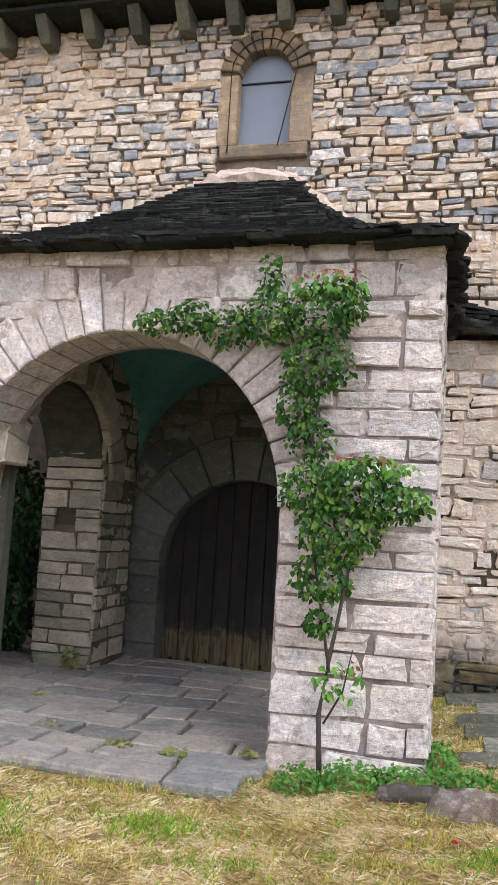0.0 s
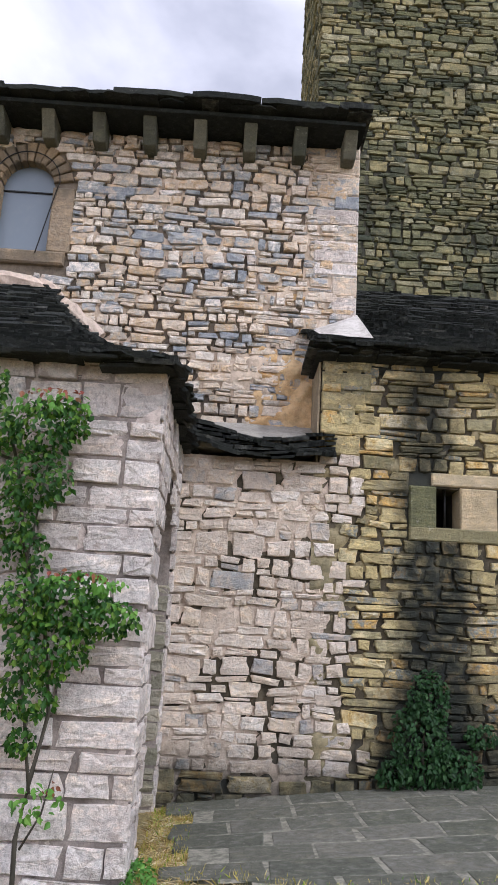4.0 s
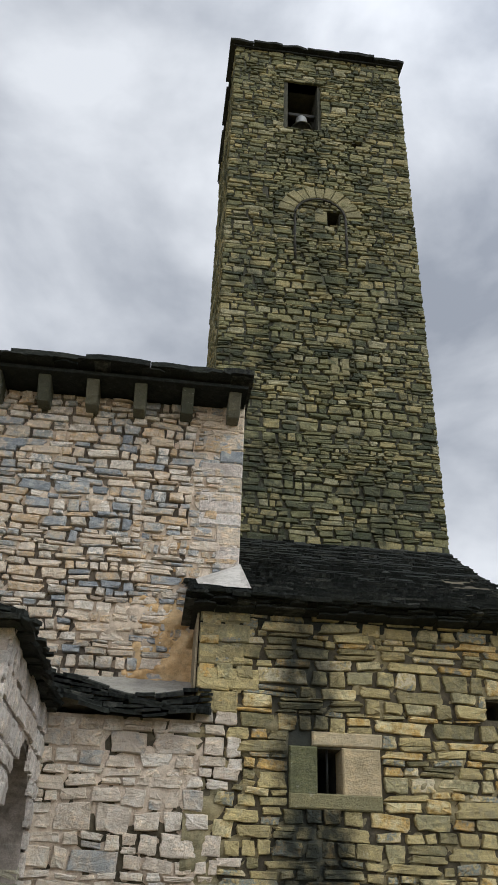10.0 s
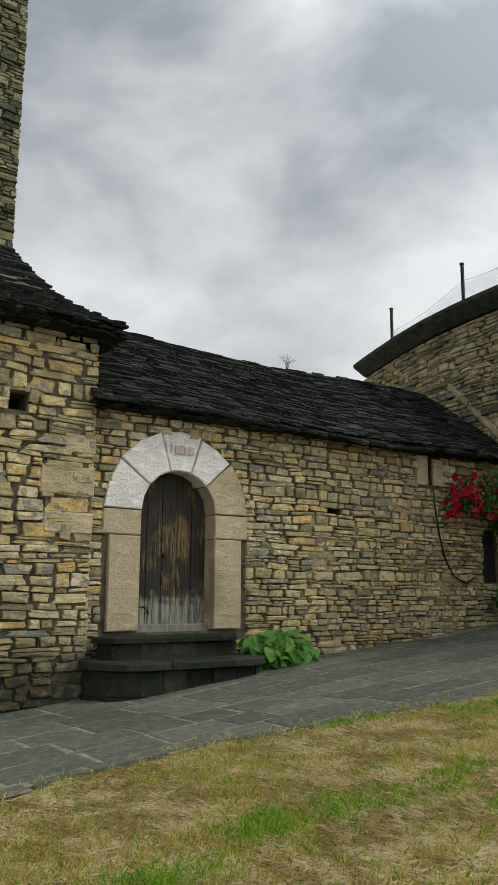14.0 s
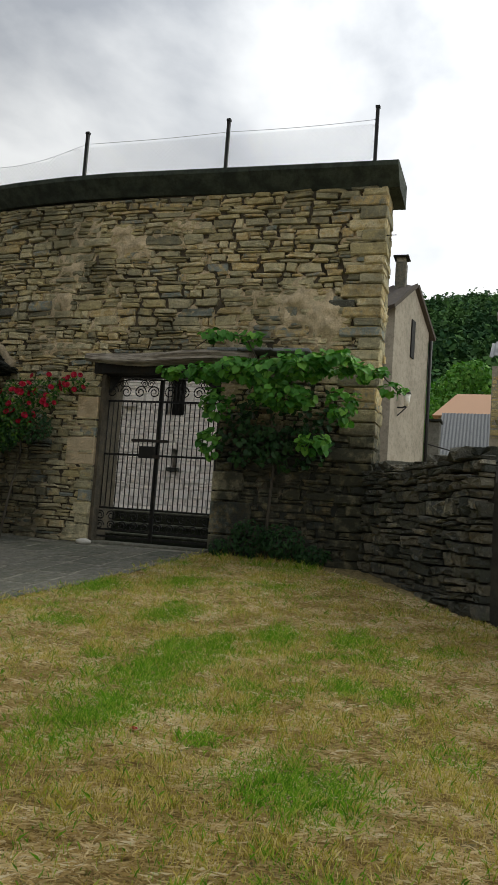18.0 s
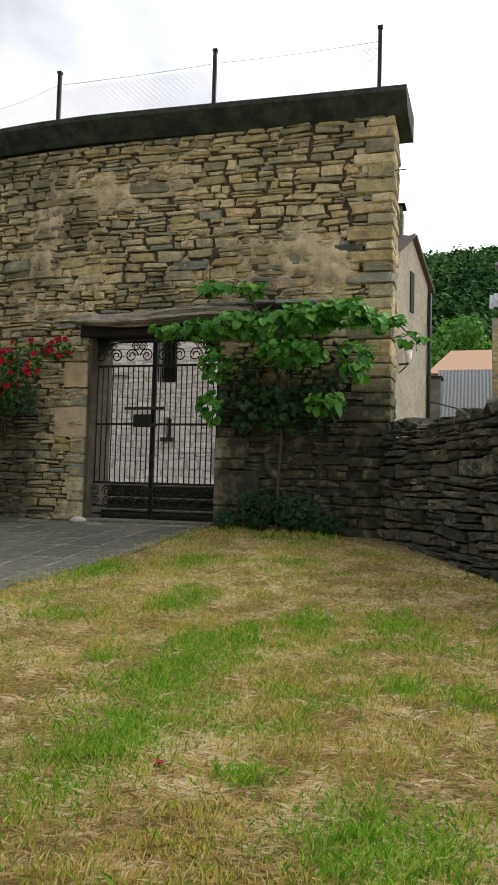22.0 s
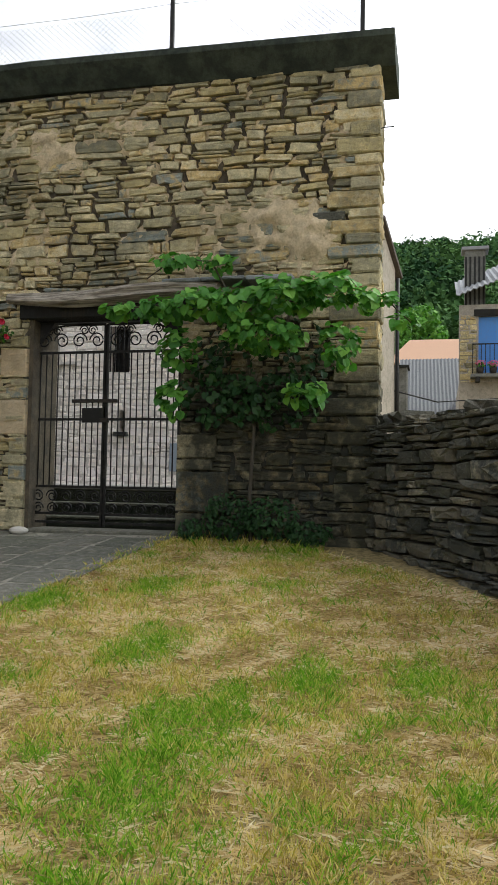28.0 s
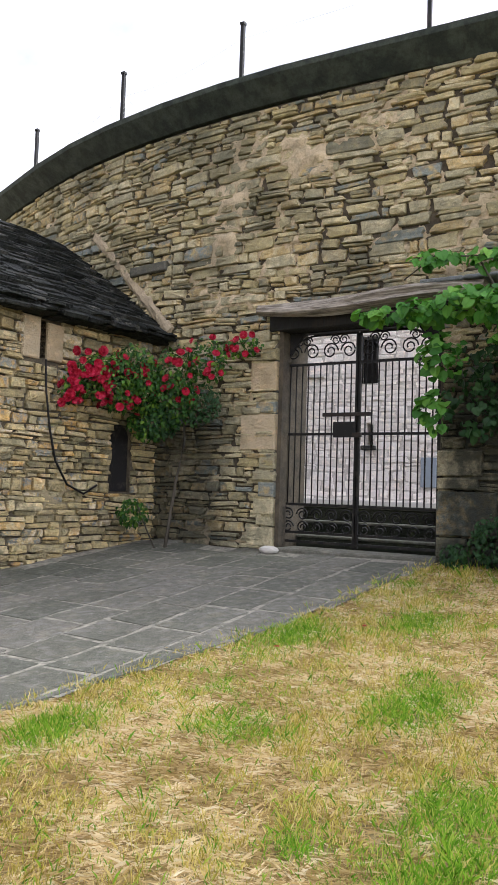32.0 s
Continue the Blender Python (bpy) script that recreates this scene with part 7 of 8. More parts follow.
leaves("young_foliage", rose, [((-0.75, 4.75, 3.1), (0.25, 0.1, 0.1)), ((-0.42, 4.7, 1.98), (0.25, 0.1, 0.07)), ((-0.2, 4.74, 1.8), (0.12, 0.08, 0.08)), ((-0.58, 4.82, 0.72), (0.16, 0.05, 0.12))], 260, 0.055, bright_leaf, (0, -1, 0.5), 42)
leaves("red_foliage", rose, [((-0.72, 4.72, 3.15), (0.22, 0.08, 0.05)), ((-0.45, 4.7, 2.02), (0.2, 0.08, 0.04)), ((-0.5, 4.8, 0.82), (0.06, 0.05, 0.05))], 60, 0.045, red_leaf, (0, -1, 0.5), 43)

# weeds at the foot of the pier
weeds = empty("weed_clump", "low bright green weeds at the pier's foot", "weeds")
leaves("foliage", weeds, [((-0.75, 4.62, 0.17), (0.16, 0.14, 0.1)), ((-0.45, 4.7, 0.2), (0.2, 0.15, 0.11)), ((-0.15, 4.75, 0.2), (0.22, 0.16, 0.1)), ((0.2, 4.72, 0.24), (0.2, 0.14, 0.09)), ((0.48, 4.66, 0.26), (0.16, 0.12, 0.07)), ((0.02, 5.1, 0.26), (0.1, 0.25, 0.1))], 2300, 0.036, leafy("weed_leaf", (0.05, 0.15, 0.02), (0.09, 0.24, 0.035), (0.16, 0.32, 0.06)), (0, -0.6, 0.8), 44, 0.2)

for k in range(14):
    x = -0.75 + 0.09 * k
    tube("stalk", [(x, 4.68, 0.12), (x + 0.02, 4.66, 0.2), (x + 0.03 * math.sin(5 * k), 4.62, 0.27)], 0.004, bright_leaf, weeds, 4, 0.5)

# ivy bush by the low house
ivy = empty("ivy_bush", "dark ivy bush climbing the wall under the streak", "ivy")
leaves("foliage", ivy, [((2.3, 7.36, 0.85), (0.28, 0.14, 0.42)), ((2.38, 7.38, 1.25), (0.2, 0.1, 0.25)), ((2.6, 7.36, 0.65), (0.26, 0.12, 0.2)), ((2.85, 7.4, 0.95), (0.16, 0.07, 0.1)), ((2.05, 7.38, 0.6), (0.15, 0.1, 0.14))], 2000, 0.05, ivy_or_shaded_leaf, (0, -1, 0.3), 45)
tube("stem", [(2.35, 7.42, 0.38), (2.32, 7.42, 0.8), (2.4, 7.42, 1.3)], 0.015, stem, ivy)

# broad-leaved plant beside the steps
hosta = empty("broad_leaf_plant", "bright green broad-leaved plant beside the steps", "plant")
leaves("foliage", hosta, [((7.42, 7.12, 1.12), (0.34, 0.22, 0.2)), ((7.15, 7.2, 1.12), (0.2, 0.18, 0.2)), ((7.7, 7.1, 1.02), (0.26, 0.18, 0.15)), ((7.25, 7.12, 0.98), (0.2, 0.16, 0.14))], 260, 0.16, bright_leaf, (-0.4, -0.7, 0.6), 46, 0.5, BROAD, BROAD_F, 260)

# red roses in the corner
red_rose = empty("red_rose_bush", "climbing rose bush full of crimson blooms", "rose bush")
tube("stem", [(11.7, 6.6, 1.22), (11.78, 6.6, 1.6), (11.82, 6.55, 2.1), (11.88, 6.5, 2.5), (11.85, 6.5, 3.0)], 0.022, stem, red_rose, 7, 0.6)
tube("stem", [(11.66, 6.65, 1.22), (11.58, 6.75, 1.5), (11.5, 6.85, 1.8)], 0.012, stem, red_rose, 6, 0.6)
tube("stem", [(11.72, 6.8, 2.7), (11.5, 6.95, 3.1), (11.1, 7.1, 3.2)], 0.012, stem, red_rose, 6, 0.5)
RR = [((11.35, 6.85, 3.3), (0.34, 0.22, 0.3)), ((11.7, 6.6, 3.0), (0.24, 0.35, 0.3)), ((10.95, 7.05, 3.2), (0.3, 0.16, 0.25)), ((11.25, 6.95, 3.12), (0.3, 0.2, 0.3)), ((11.55, 6.85, 3.15), (0.26, 0.25, 0.32)), ((11.75, 6.55, 3.3), (0.2, 0.3, 0.35)), ((11.85, 6.2, 3.45), (0.16, 0.3, 0.25)), ((11.7, 6.85, 2.75), (0.25, 0.3, 0.22)), ((11.55, 6.95, 1.7), (0.2, 0.16, 0.16)), ((11.95, 5.8, 3.6), (0.1, 0.25, 0.12)), ((10.68, 7.14, 3.05), (0.14, 0.1, 0.2))]
leaves("foliage", red_rose, RR, 4200, 0.055, rose_leaf, (-0.8, -0.6, 0.3), 47)
# darker leaves that paint the shade beneath the bush
leaves("shaded_foliage", red_rose, [((11.7, 6.75, 2.75), (0.22, 0.3, 0.2)), ((11.85, 6.3, 2.95), (0.14, 0.3, 0.25))], 900, 0.05, ivy_or_shaded_leaf, (-0.8, -0.6, 0.2), 49)
leaves("dry_foliage", red_rose, [((11.1, 6.9, 3.2), (0.35, 0.12, 0.25))], 120, 0.05, bright_leaf, (-0.8, -0.6, 0.3), 48)


def bloom_mesh():
    verts, faces = [], []
    r = random.Random(3)
    for ring, (count, rad, lift) in enumerate(((6, 1.0, 0.1), (5, 0.7, 0.35), (4, 0.4, 0.55))):
        for k in range(count):
            w = 2 * math.pi * (k + 0.4 * ring) / count
            c, s = math.cos(w), math.sin(w)
            i = len(verts)
            for q, t, h in ((0.05, 0, 0), (0.7, 0.55, 0.15), (1.0, 0.3, 0.35), (1.0, -0.3, 0.35), (0.7, -0.55, 0.15)):
                q, t = q * rad, t * rad
                verts.append((q * c - t * s, q * s + t * c, h + lift * (0.4 + q)))
            faces.append(tuple(range(i, i + 5)))
    me = bpy.data.meshes.new("bloom")
    me.from_pydata(verts, [], faces)
    me.materials.append(petal)
    return me


BLOOM = bloom_mesh()


def blooms(parent, spots, count, size, facing, seed):
    r = random.Random(seed)
    for _ in range(count):
        c, rad = r.choice(spots)
        d = (Vector(facing) + Vector((r.gauss(0, 0.6), r.gauss(0, 0.6), r.gauss(0, 0.6)))).normalized()
        p = Vector((c[0] + d.x * rad[0], c[1] + d.y * rad[1], c[2] + r.uniform(-1, 1) * rad[2]))
        s = size * r.uniform(0.7, 1.2)
        ob = new("bloom", BLOOM)
        ob.parent = parent
        ob.matrix_local = Matrix.Translation(p) @ d.to_track_quat("Z", "Y").to_matrix().to_4x4() @ Matrix.Diagonal((s, s, s, 1))


blooms(red_rose, [RR[2], RR[10], RR[10], RR[2]], 64, 0.047, (-0.5, -0.9, 0.1), 51)
blooms(red_rose, [RR[3], RR[4], RR[5], RR[6], RR[5]], 60, 0.045, (-0.9, -0.5, 0.2), 52)
blooms(red_rose, [RR[9]], 12, 0.042, (-1, -0.1, 0.1), 53)
# fallen petals on the lawn
for x, y in ((9.6, 3.3), (8.9, 3.6), (5.6, 1.5), (9.9, 3.2), (0.42, 4.1), (0.1, 3.9)):
    ob = new("fallen_petal", BLOOM)
    ob.matrix_world = Matrix.Translation((x, y, ground_z(x, y) + 0.02)) @ Matrix.Diagonal((0.022, 0.022, 0.015, 1))
    tagged(ob, "crimson rose petals fallen on the lawn", "petals", "fallen rose petals")

# vine beside the gate
vine = empty("climbing_vine", "leafy green vine spreading over wires by the gate", "vine")
tube("stem", [(11.95, 2.72, 1.3), (11.95, 2.74, 1.8), (11.93, 2.7, 2.5), (11.85, 2.75, 3.2), (11.75, 2.8, 3.8)], 0.022, stem, vine, 7, 0.6)
tube("stem", [(11.8, 2.78, 3.4), (11.6, 2.3, 3.75), (11.55, 1.8, 3.9), (11.5, 1.35, 3.75), (11.5, 1.05, 3.45)], 0.014, stem, vine, 6, 0.5)
tube("stem", [(11.8, 2.78, 3.5), (11.6, 3.2, 3.7), (11.5, 3.7, 3.75), (11.5, 4.1, 3.7)], 0.014, stem, vine, 6, 0.5)
tube("stem", [(11.8, 2.8, 3.6), (11.6, 3.1, 4.2), (11.6, 3.5, 4.25), (11.6, 3.8, 4.05)], 0.012, stem, vine, 6, 0.5)
VI = [((11.5, 4.0, 3.72), (0.14, 0.22, 0.06)), ((11.45, 3.6, 3.7), (0.22, 0.25, 0.12)), ((11.45, 3.2, 3.75), (0.28, 0.3, 0.14)), ((11.6, 3.5, 4.24), (0.1, 0.26, 0.07)), ((11.62, 3.05, 4.2), (0.1, 0.26, 0.08)), ((11.4, 2.75, 3.7), (0.34, 0.3, 0.18)), ((11.35, 2.3, 3.78), (0.36, 0.3, 0.18)), ((11.4, 1.85, 3.82), (0.3, 0.28, 0.15)), ((11.45, 1.45, 3.72), (0.18, 0.22, 0.09)), ((11.48, 1.12, 3.52), (0.1, 0.15, 0.07)), ((11.4, 2.5, 3.4), (0.3, 0.4, 0.16)), ((11.55, 3.4, 3.3), (0.16, 0.2, 0.22)), ((11.6, 3.5, 2.8), (0.12, 0.14, 0.2)), ((11.5, 1.75, 3.3), (0.18, 0.2, 0.25)), ((11.55, 2.1, 2.85), (0.14, 0.22, 0.12))]
leaves("foliage", vine, VI, 1500, 0.1, vine_leaf, (-0.7, 0, 0.8), 61, 0.5, BROAD, BROAD_F, 300)
# darker leaf colour stands in for the shade under the canopy
leaves("inner_foliage", vine, [((11.85, 2.6, 3.2), (0.16, 0.8, 0.5)), ((11.8, 2.5, 2.8), (0.16, 0.6, 0.3)), ((11.8, 3.2, 2.9), (0.12, 0.3, 0.4))], 600, 0.075, ivy_or_shaded_leaf, (-1, 0, 0.3), 62, 0.7, BROAD, BROAD_F)

# undergrowth at the wall's foot
under = empty("shrub", "dark shrub at the foot of the gate wall", "shrub")
leaves("foliage", under, [((11.85, 2.95, 1.6), (0.18, 0.28, 0.25)), ((11.85, 2.5, 1.6), (0.18, 0.3, 0.22)), ((11.9, 3.35, 1.45), (0.14, 0.14, 0.12)), ((11.85, 2.1, 1.45), (0.16, 0.25, 0.12))], 1300, 0.055, ivy_or_shaded_leaf, (-1, 0, 0.5), 63)
for y in (2.2, 2.55, 2.9, 3.2):
    tube("stem", [(11.92, y, 1.25), (11.88, y + 0.03, 1.5), (11.84, y - 0.04, 1.75)], 0.01, stem, under, 5, 0.5)

# greenery seen through the porch's west arch
far_bush = empty("dark_bush", "dark bush growing beyond the porch", "bush")
leaves("foliage", far_bush, [((-4.6, 7.2, 0.7), (0.45, 0.7, 0.7)), ((-4.55, 7.6, 1.6), (0.45, 0.5, 0.7)), ((-4.7, 7.3, 2.4), (0.4, 0.6, 0.5)), ((-4.6, 6.6, 0.5), (0.4, 0.6, 0.45)), ((-4.5, 7.8, 0.8), (0.3, 0.3, 0.8))], 5200, 0.09, ivy_or_shaded_leaf, (0.5, -1, 0.3), 64)
tube("stem", [(-4.6, 7.4, 0.05), (-4.6, 7.4, 1.0), (-4.6, 7.5, 2.2)], 0.06, stem, far_bush)

# tufts between flags in the porch and a twig on the roof
tuft = empty("weed_tuft", "small tufts of dry grass in the porch joints", "weeds")
leaves("foliage", tuft, [((-2.6, 5.2, 0.12), (0.1, 0.06, 0.05)), ((-2.0, 5.0, 0.12), (0.1, 0.06, 0.06)), ((-1.6, 4.95, 0.12), (0.1, 0.05, 0.06)), ((-3.1, 6.0, 0.12), (0.1, 0.06, 0.05)), ((-1.15, 5.0, 0.14), (0.06, 0.06, 0.08)), ((-3.45, 7.2, 0.2), (0.1, 0.08, 0.12))], 300, 0.05, leafy("dry_weed", (0.12, 0.16, 0.04), (0.25, 0.24, 0.08), (0.34, 0.29, 0.12)), (0, -0.5, 0.9), 65, -0.6)
twig = empty("roof_twig", "thin bare twigs growing on the slate roof", "twig")
for k in range(9):
    a = -0.6 + 0.15 * k
    tube("shoot", [(9.5, 9.45, 5.3), (9.5 + 0.08 * a, 9.45, 5.48), (9.5 + 0.3 * a, 9.43, 5.62 - 0.12 * abs(a))], 0.003, stem, twig, 4)


# ---- village beyond the dry-stone wall ----
def roof_plane(name, a, b, c, d, thick, material, parent, label="", ribs=0, rib_h=0.05):
    """A roof slope from eave a-b to ridge d-c, corrugated along the fall when ribs is set."""
    a, b, c, d = (Vector(p) for p in (a, b, c, d))
    n = (b - a).cross(d - a).normalized()
    if n.z < 0:
        n = -n
    m = max(1, ribs * 4)
    verts, faces = [], []
    for k in range(m + 1):
        f = k / m
        lift = rib_h * (0.5 + 0.5 * math.cos(2 * math.pi * f * ribs)) if ribs else 0.0
        for p in (a.lerp(b, f), d.lerp(c, f)):
            verts.append(p + n * (lift + thick))
            verts.append(p + n * lift)
    for k in range(m):
        i = 4 * k
        faces += [(i, i + 4, i + 6, i + 2), (i + 1, i + 3, i + 7, i + 5), (i, i + 1, i + 5, i + 4), (i + 2, i + 6, i + 7, i + 3)]
    faces += [(0, 2, 3, 1), (4 * m, 4 * m + 1, 4 * m + 3, 4 * m + 2)]
    return from_arrays(name, verts, faces, material, parent, label)


old_tile = plain("weathered_roof_tile", (0.06, 0.047, 0.038), 0.9, 0.0, (0.12, 0.1, 0.08), 0.6)
# gabled house: its plan runs away to the right
house = empty("cream_house", "tall cream rendered house with a tiled gable roof", "house")
d = Vector((2.8, -0.57, 0)).normalized()
back = Vector((-d.y, d.x, 0))
A, B = Vector((21.2, 2.52, 0)), Vector((24.0, 1.95, 0))
APX, EAV = 8.2, 7.35
bm = bmesh.new()
f0 = [bm.verts.new(p) for p in (A + Vector((0, 0, 0.5)), B + Vector((0, 0, 0.5)), B + Vector((0, 0, EAV)), (A + B) / 2 + Vector((0, 0, APX)), A + Vector((0, 0, EAV)))]
f1 = [bm.verts.new(v.co + back * 7) for v in f0]
bm.faces.new(f0)
bm.faces.new(list(reversed(f1)))
for k in range(5):
    bm.faces.new((f0[k], f1[k], f1[(k + 1) % 5], f0[(k + 1) % 5]))
bmesh.ops.recalc_face_normals(bm, faces=bm.faces)
part("wall", bm, house_plaster, house)
apex = (A + B) / 2 + Vector((0, 0, APX)) - back * 0.1
for e, s in ((A, -1), (B, 1)):
    e0 = e + d * (0.3 * s) + Vector((0, 0, EAV - 0.18)) - back * 0.1
    roof_plane("roof", e0, e0 + back * 7.5, apex + back * 7.5, apex, 0.1, old_tile, house, "", 22, 0.05)
box("upper_window", -0.14, 0.14, -0.03, 0.02, 0, 1.0, void, house, 0.0, Matrix.Translation((A + B) / 2 + Vector((0, 0, 6.35))) @ Matrix.Rotation(math.atan2(d.y, d.x), 4, "Z"), "narrow dark upper window")
p = B + d * 0.03 - back * 0.06
tube("drainpipe", [p + Vector((0, 0, EAV - 0.2)), p + Vector((0, 0, 2.0))], 0.05, iron, house, 8)
ch = Vector((22.5, 2.6, 0))
chim = box("chimney", -0.16, 0.16, -0.14, 0.14, 7.4, 8.86, dry_stone, house, 0.02, Matrix.Translation(ch))
box("chimney_cap", -0.24, 0.24, -0.2, 0.2, 8.98, 9.03, slate, chim, 0.01, Matrix.Translation(ch))
for sx in (-0.12, 0.12):
    box("cap_leg", sx - 0.04, sx + 0.04, -0.12, 0.12, 8.86, 8.98, dry_stone, chim, 0.0, Matrix.Translation(ch))

lamp = empty("street_lamp", "black lantern street lamp on a wall bracket", "street lamp")
L = Vector((21.8, 2.2, 5.2))
tube("bracket", [L + Vector((-0.1, 0.2, -0.3)), L + Vector((0, 0.08, -0.28)), L + Vector((0, 0, -0.25))], 0.025, iron, lamp)
tube("brace", [L + Vector((-0.1, 0.2, -0.5)), L + Vector((0, 0.1, -0.38)), L + Vector((0, 0, -0.27))], 0.015, iron, lamp)
tube("lantern_glass", [L + Vector((0, 0, -0.24)), L + Vector((0, 0, 0.06))], 0.06, lamp_glass, lamp, 6, 1.6)
tube("lantern_cap", [L + Vector((0, 0, 0.06)), L + Vector((0, 0, 0.14)), L + Vector((0, 0, 0.22))], 0.12, iron, lamp, 6, 0.1)

# house with the blue shutter and balcony
bal = empty("balcony_house", "stone and plaster house with a blue shuttered balcony", "house", at=(0, 0.33, 0))
bm = bmesh.new()
box_bm(bm, 28.0, 34, -6.0, -0.03, 0.5, 5.0)
part("wall", bm, house_plaster, bal)
HB = Line((28.0, -0.03), (28.0, -6.0))
slab("upper_wall", HB, rect(0, 5.97, 5.0, 7.3), [rect(0.55, 1.75, 5.28, 6.95)], 0, 0.5, grey_mortar, bal, kind="")
lay(bal, HB, courses(141, 0, 0.52, 5.0, 7.0, (0.1, 0.18), (0.2, 0.5), (), 0.014), low_stone, 0.05, 0.02, seed=50)
box("lintel", 27.95, 28.05, -1.95, -0.45, 6.95, 7.15, dark_wood, bal)
box("shutter", 28.12, 28.16, -1.35, -0.56, 5.28, 6.95, blue_paint, bal, 0.0, None, "bright blue painted shutter")
box("dark_doorway", 28.3, 28.34, -1.8, -1.3, 5.28, 6.95, void, bal)
balcony = box("balcony", 27.55, 28.0, -2.2, -0.35, 5.1, 5.2, concrete, bal, 0.01)
for k in range(15):
    y = -0.4 - 0.12 * k
    tube("rail_bar", [(27.6, y, 5.2), (27.6, y, 6.05)], 0.011, iron, balcony, 5)
tube("handrail", [(27.6, -0.38, 6.06), (27.6, -2.2, 6.06)], 0.02, iron, balcony, 6)
for y in (-0.55, -1.4):
    box("joist", 27.5, 28.0, y - 0.06, y + 0.06, 4.98, 5.1, dark_wood, balcony)
roof_plane("roof", (27.45, 0.04, 7.42), (27.45, -6.2, 9.7), (31.5, -6.2, 11.1), (31.5, 0.04, 8.82), 0.03, corrugated, bal, "grey corrugated sheet roof", 40, 0.045)
stack = box("chimney", 28.6, 29.1, -0.8, -0.2, 7.2, 9.1, concrete, bal, 0.0, None, "tall ribbed grey chimney")
for k in range(5):
    box("rib", 28.58, 28.6, -0.78 + 0.13 * k, -0.72 + 0.13 * k, 7.3, 8.9, iron, stack)
box("chimney_cap", 28.5, 29.2, -0.9, -0.1, 9.1, 9.2, corrugated, stack, 0.01)
for k, y in enumerate((-0.29, -0.65, -1.09)):
    pot = empty("flower_pot", "pink flowers in a pot on the balcony", "flower pot", "balcony flower pots")
    tube("pot", [(27.62, y, 5.2), (27.62, y, 5.38)], 0.08, rust_iron, pot, 8, 1.3)
    leaves("foliage", pot, [((27.62, y, 5.48), (0.1, 0.12, 0.08))], 60, 0.08, vine_leaf, (-1, 0, 0.4), 70 + k)
    leaves("flowers", pot, [((27.58, y, 5.52), (0.1, 0.14, 0.08))], 40, 0.08, leafy("pink_flower", (0.5, 0.08, 0.2), (0.6, 0.15, 0.3), (0.7, 0.3, 0.4)), (-1, 0, 0.4), 80 + k)

# sheds and roofs in the hollow
shed_sheet = plain("stained_corrugated_sheet", (0.13, 0.135, 0.14), 0.8, 0.0, (0.05, 0.052, 0.055), 0.7)
shed = empty("shed", "low shed with a grey corrugated roof", "shed")
box("wall", 33.0, 38.0, -1.0, 2.6, 0.5, 4.3, house_plaster, shed)
roof_plane("roof", (32.5, 2.3, 4.35), (32.5, -1.2, 4.35), (37.5, -1.2, 7.15), (37.5, 2.5, 7.15), 0.03, shed_sheet, shed, "", 26, 0.04)
stub = tagged(box("stone_pillar", 26.8, 27.4, 1.75, 2.15, 0.5, 5.3, concrete, None, 0.02), "grey rendered wall stub with a slab top", "wall stub")
box("top_slab", 26.7, 27.5, 1.7, 2.2, 5.3, 5.36, slate, stub)
orange = empty("orange_roof_house", "house with a hipped orange tile roof in the hollow", "house")
box("wall", 44.5, 52.0, -4.0, 3.2, 0.5, 8.1, house_plaster, orange)
bm = bmesh.new()
vs = [bm.verts.new(p) for p in ((44, 3.5, 8.05), (44, -4.4, 8.05), (53, -4.4, 8.05), (53, 3.5, 8.05), (48, 2.5, 9.9), (48, -0.2, 9.9))]
for q in ((0, 1, 5, 4), (1, 2, 5), (2, 3, 4, 5), (3, 0, 4), (3, 2, 1, 0)):
    bm.faces.new([vs[k] for k in q])
part("roof", bm, tile_red, orange)
tagged(tube("overhead_cable", [(24.0, 1.95, 4.3), (26, 0.9, 4.22), (28.0, -0.4, 4.5), (28.0, -4, 4.6)], 0.018, iron), "black cable strung between two houses", "cable")


# ---- wooded hill ----
def hill_z(x, y):
    d = max(0.0, x - 60)
    base = 103 * (1 - math.exp(-((d / 170) ** 1.4)))
    return 1.0 + base * (0.93 + 0.09 * noise.noise((x * 0.012, y * 0.02, 0.3)) + 0.03 * noise.noise((x * 0.05, y * 0.06, 1.3)))


hx, hy = np.linspace(60, 420, 37), np.linspace(-160, 160, 33)
verts = [(x, y, hill_z(x, y) - 2.0) for y in hy for x in hx]
faces = [(j * 37 + i, j * 37 + i + 1, (j + 1) * 37 + i + 1, (j + 1) * 37 + i) for j in range(32) for i in range(36)]
tagged(from_arrays("hill", verts, faces, far_leaf, smooth=True), "dark wooded hill above the village", "hill", kind="structure")


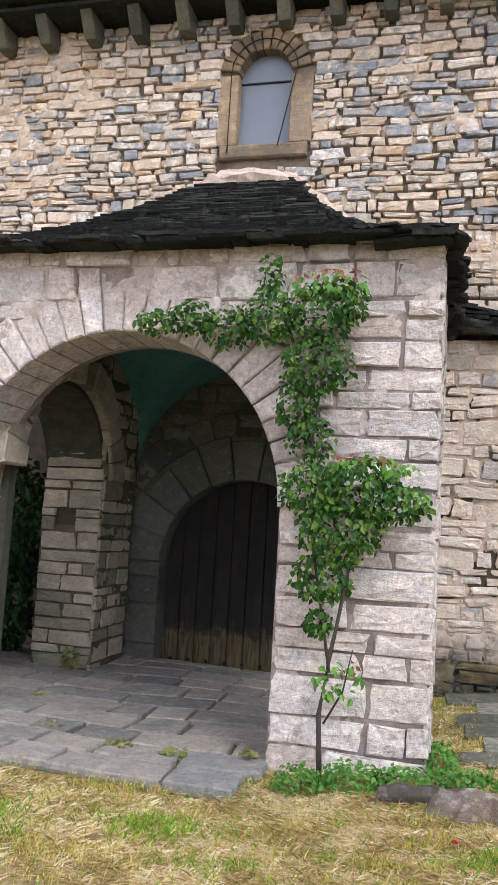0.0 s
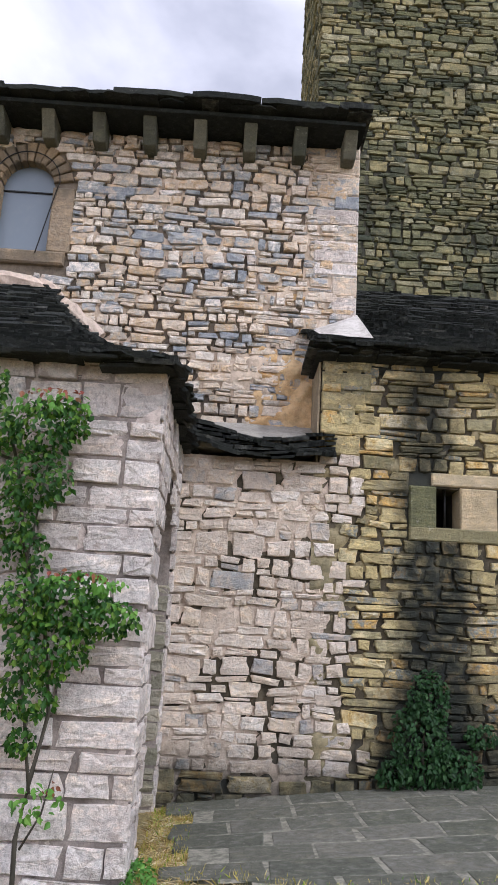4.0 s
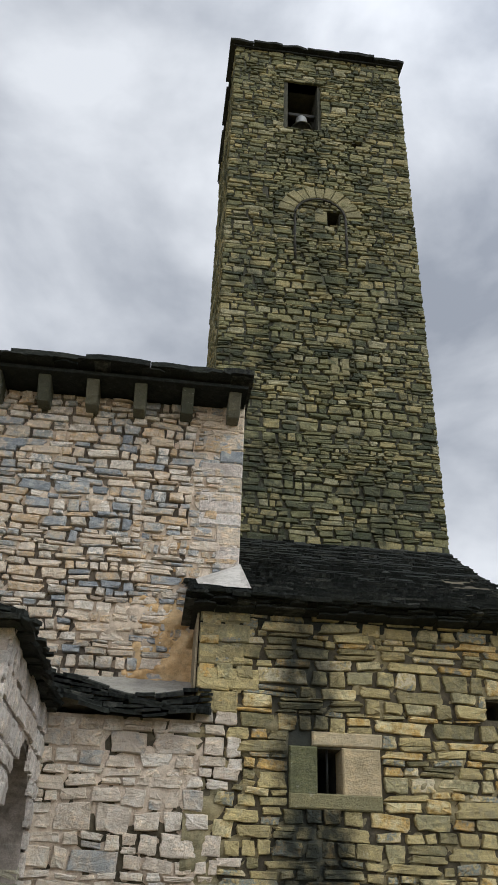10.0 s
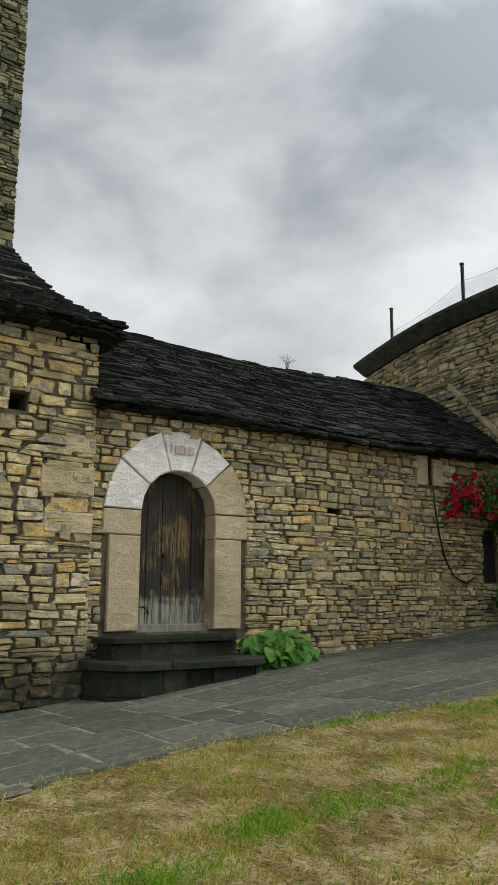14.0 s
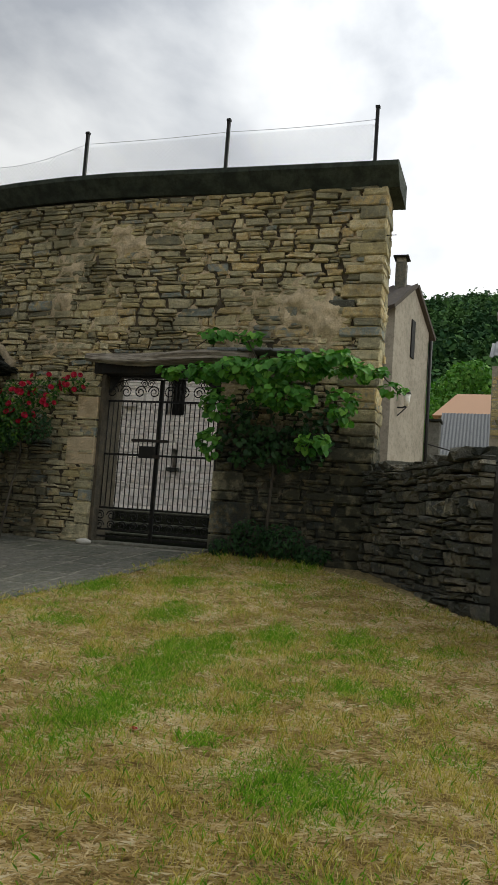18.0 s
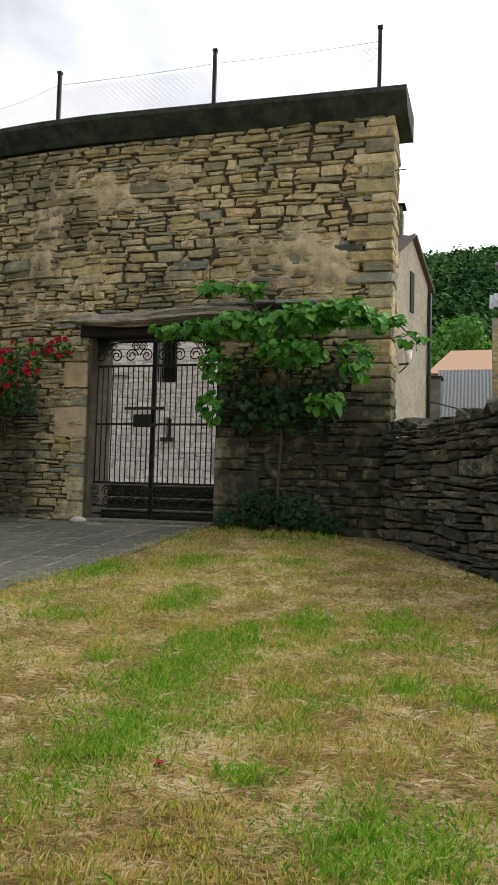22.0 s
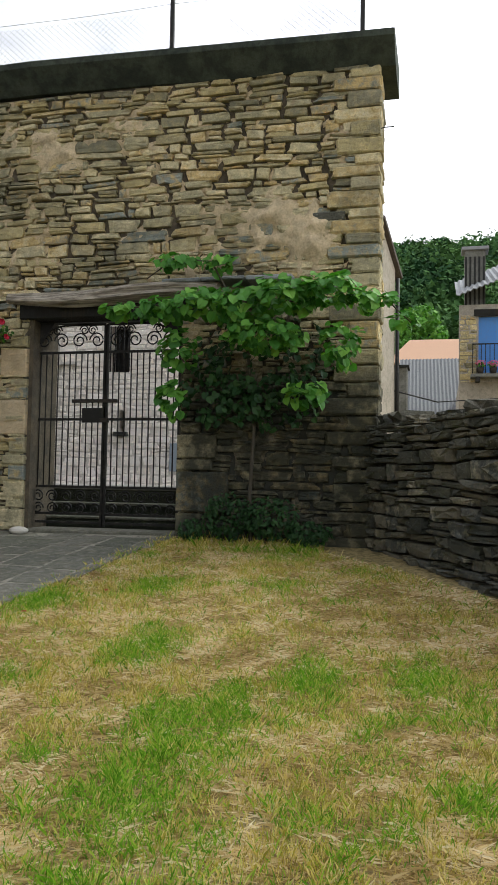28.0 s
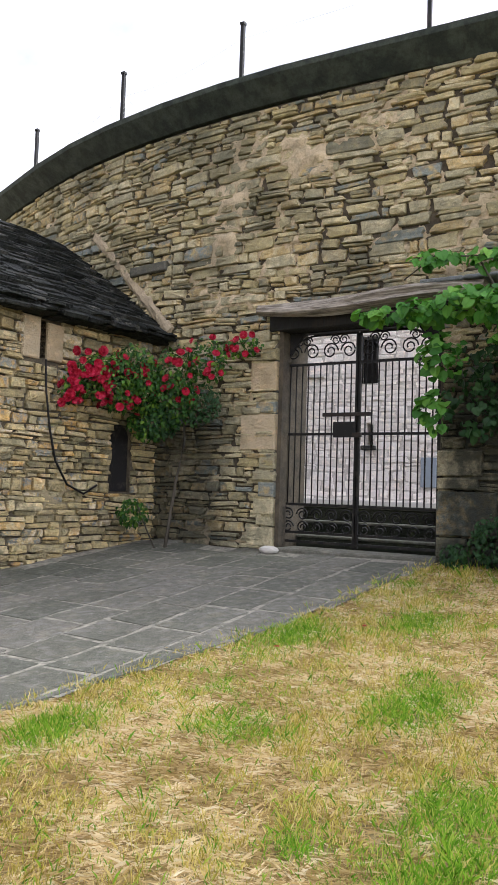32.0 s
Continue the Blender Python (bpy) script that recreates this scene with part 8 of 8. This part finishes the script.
def crown(verts, faces, x, y, z, rad, tall, r, count, leaf):
    """An uneven crown of leaf clumps."""
    lumps = [(r.gauss(0, 0.45) * rad, r.gauss(0, 0.45) * rad, r.uniform(0.3, 1.0) * tall, r.uniform(0.35, 0.6) * rad) for _ in range(7)]
    for _ in range(count):
        lx, ly, lz, lr = r.choice(lumps)
        d = Vector((r.gauss(0, 1), r.gauss(0, 1), r.gauss(0, 1))).normalized() * lr
        p = Vector((x + lx + d.x, y + ly + d.y, z + lz + d.z * 0.8))
        a = Vector((r.gauss(0, 1), r.gauss(0, 1), r.gauss(0, 0.6))).normalized() * leaf * r.uniform(0.6, 1.3)
        b = d.normalized().cross(a).normalized() * leaf * r.uniform(0.5, 1.0)
        i = len(verts)
        verts.extend((p - a, p + b, p + a, p - b))
        faces.append((i, i + 1, i + 2, i + 3))


r = random.Random(90)
verts, faces = [], []
for _ in range(620):
    x = 95 + 210 * r.random() ** 0.8
    y = r.uniform(-0.1, 0.11) * x + r.uniform(-3, 3)
    s = r.uniform(3.2, 5.6)
    crown(verts, faces, x, y, hill_z(x, y) - 1.5, s, s * r.uniform(1.2, 1.9), r, 300, 0.5)
tagged(from_arrays("hill_woods", verts, faces, far_leaf), "dense dark green woods covering the hill", "woods", kind="stuff")
mid_leaf = leafy("mid_tree_leaf", (0.05, 0.14, 0.022), (0.1, 0.25, 0.04), (0.18, 0.34, 0.07), 0.7)
for x, y, h, w in ((62, 2.9, 18.0, 3.4), (66, -1.5, 15.0, 3.4), (58, 0.3, 11.5, 2.6), (70, 5.5, 14, 4), (60, -3.2, 10, 3), (64, -6, 11, 3.4)):
    tree = empty("tree", "leafy bright green tree below the hill", "tree", "trees in the hollow")
    tube("trunk", [(x, y, 0.8), (x + 0.2, y, h * 0.4), (x, y + 0.2, h * 0.75)], 0.3, stem, tree, 7, 0.4)
    for k in range(4):
        w2 = 2 * math.pi * k / 4 + 0.4
        tube("limb", [(x + 0.15, y, h * 0.35), (x + w * 0.4 * math.cos(w2), y + w * 0.4 * math.sin(w2), h * 0.62)], 0.12, stem, tree, 5, 0.4)
    vs, fs = [], []
    crown(vs, fs, x, y, h * 0.28, w, h * 0.6, r, 2600, 0.2)
    tagged(from_arrays("crown", vs, fs, mid_leaf, tree), kind="stuff")

# ---- single stones last ----
set_pieces()
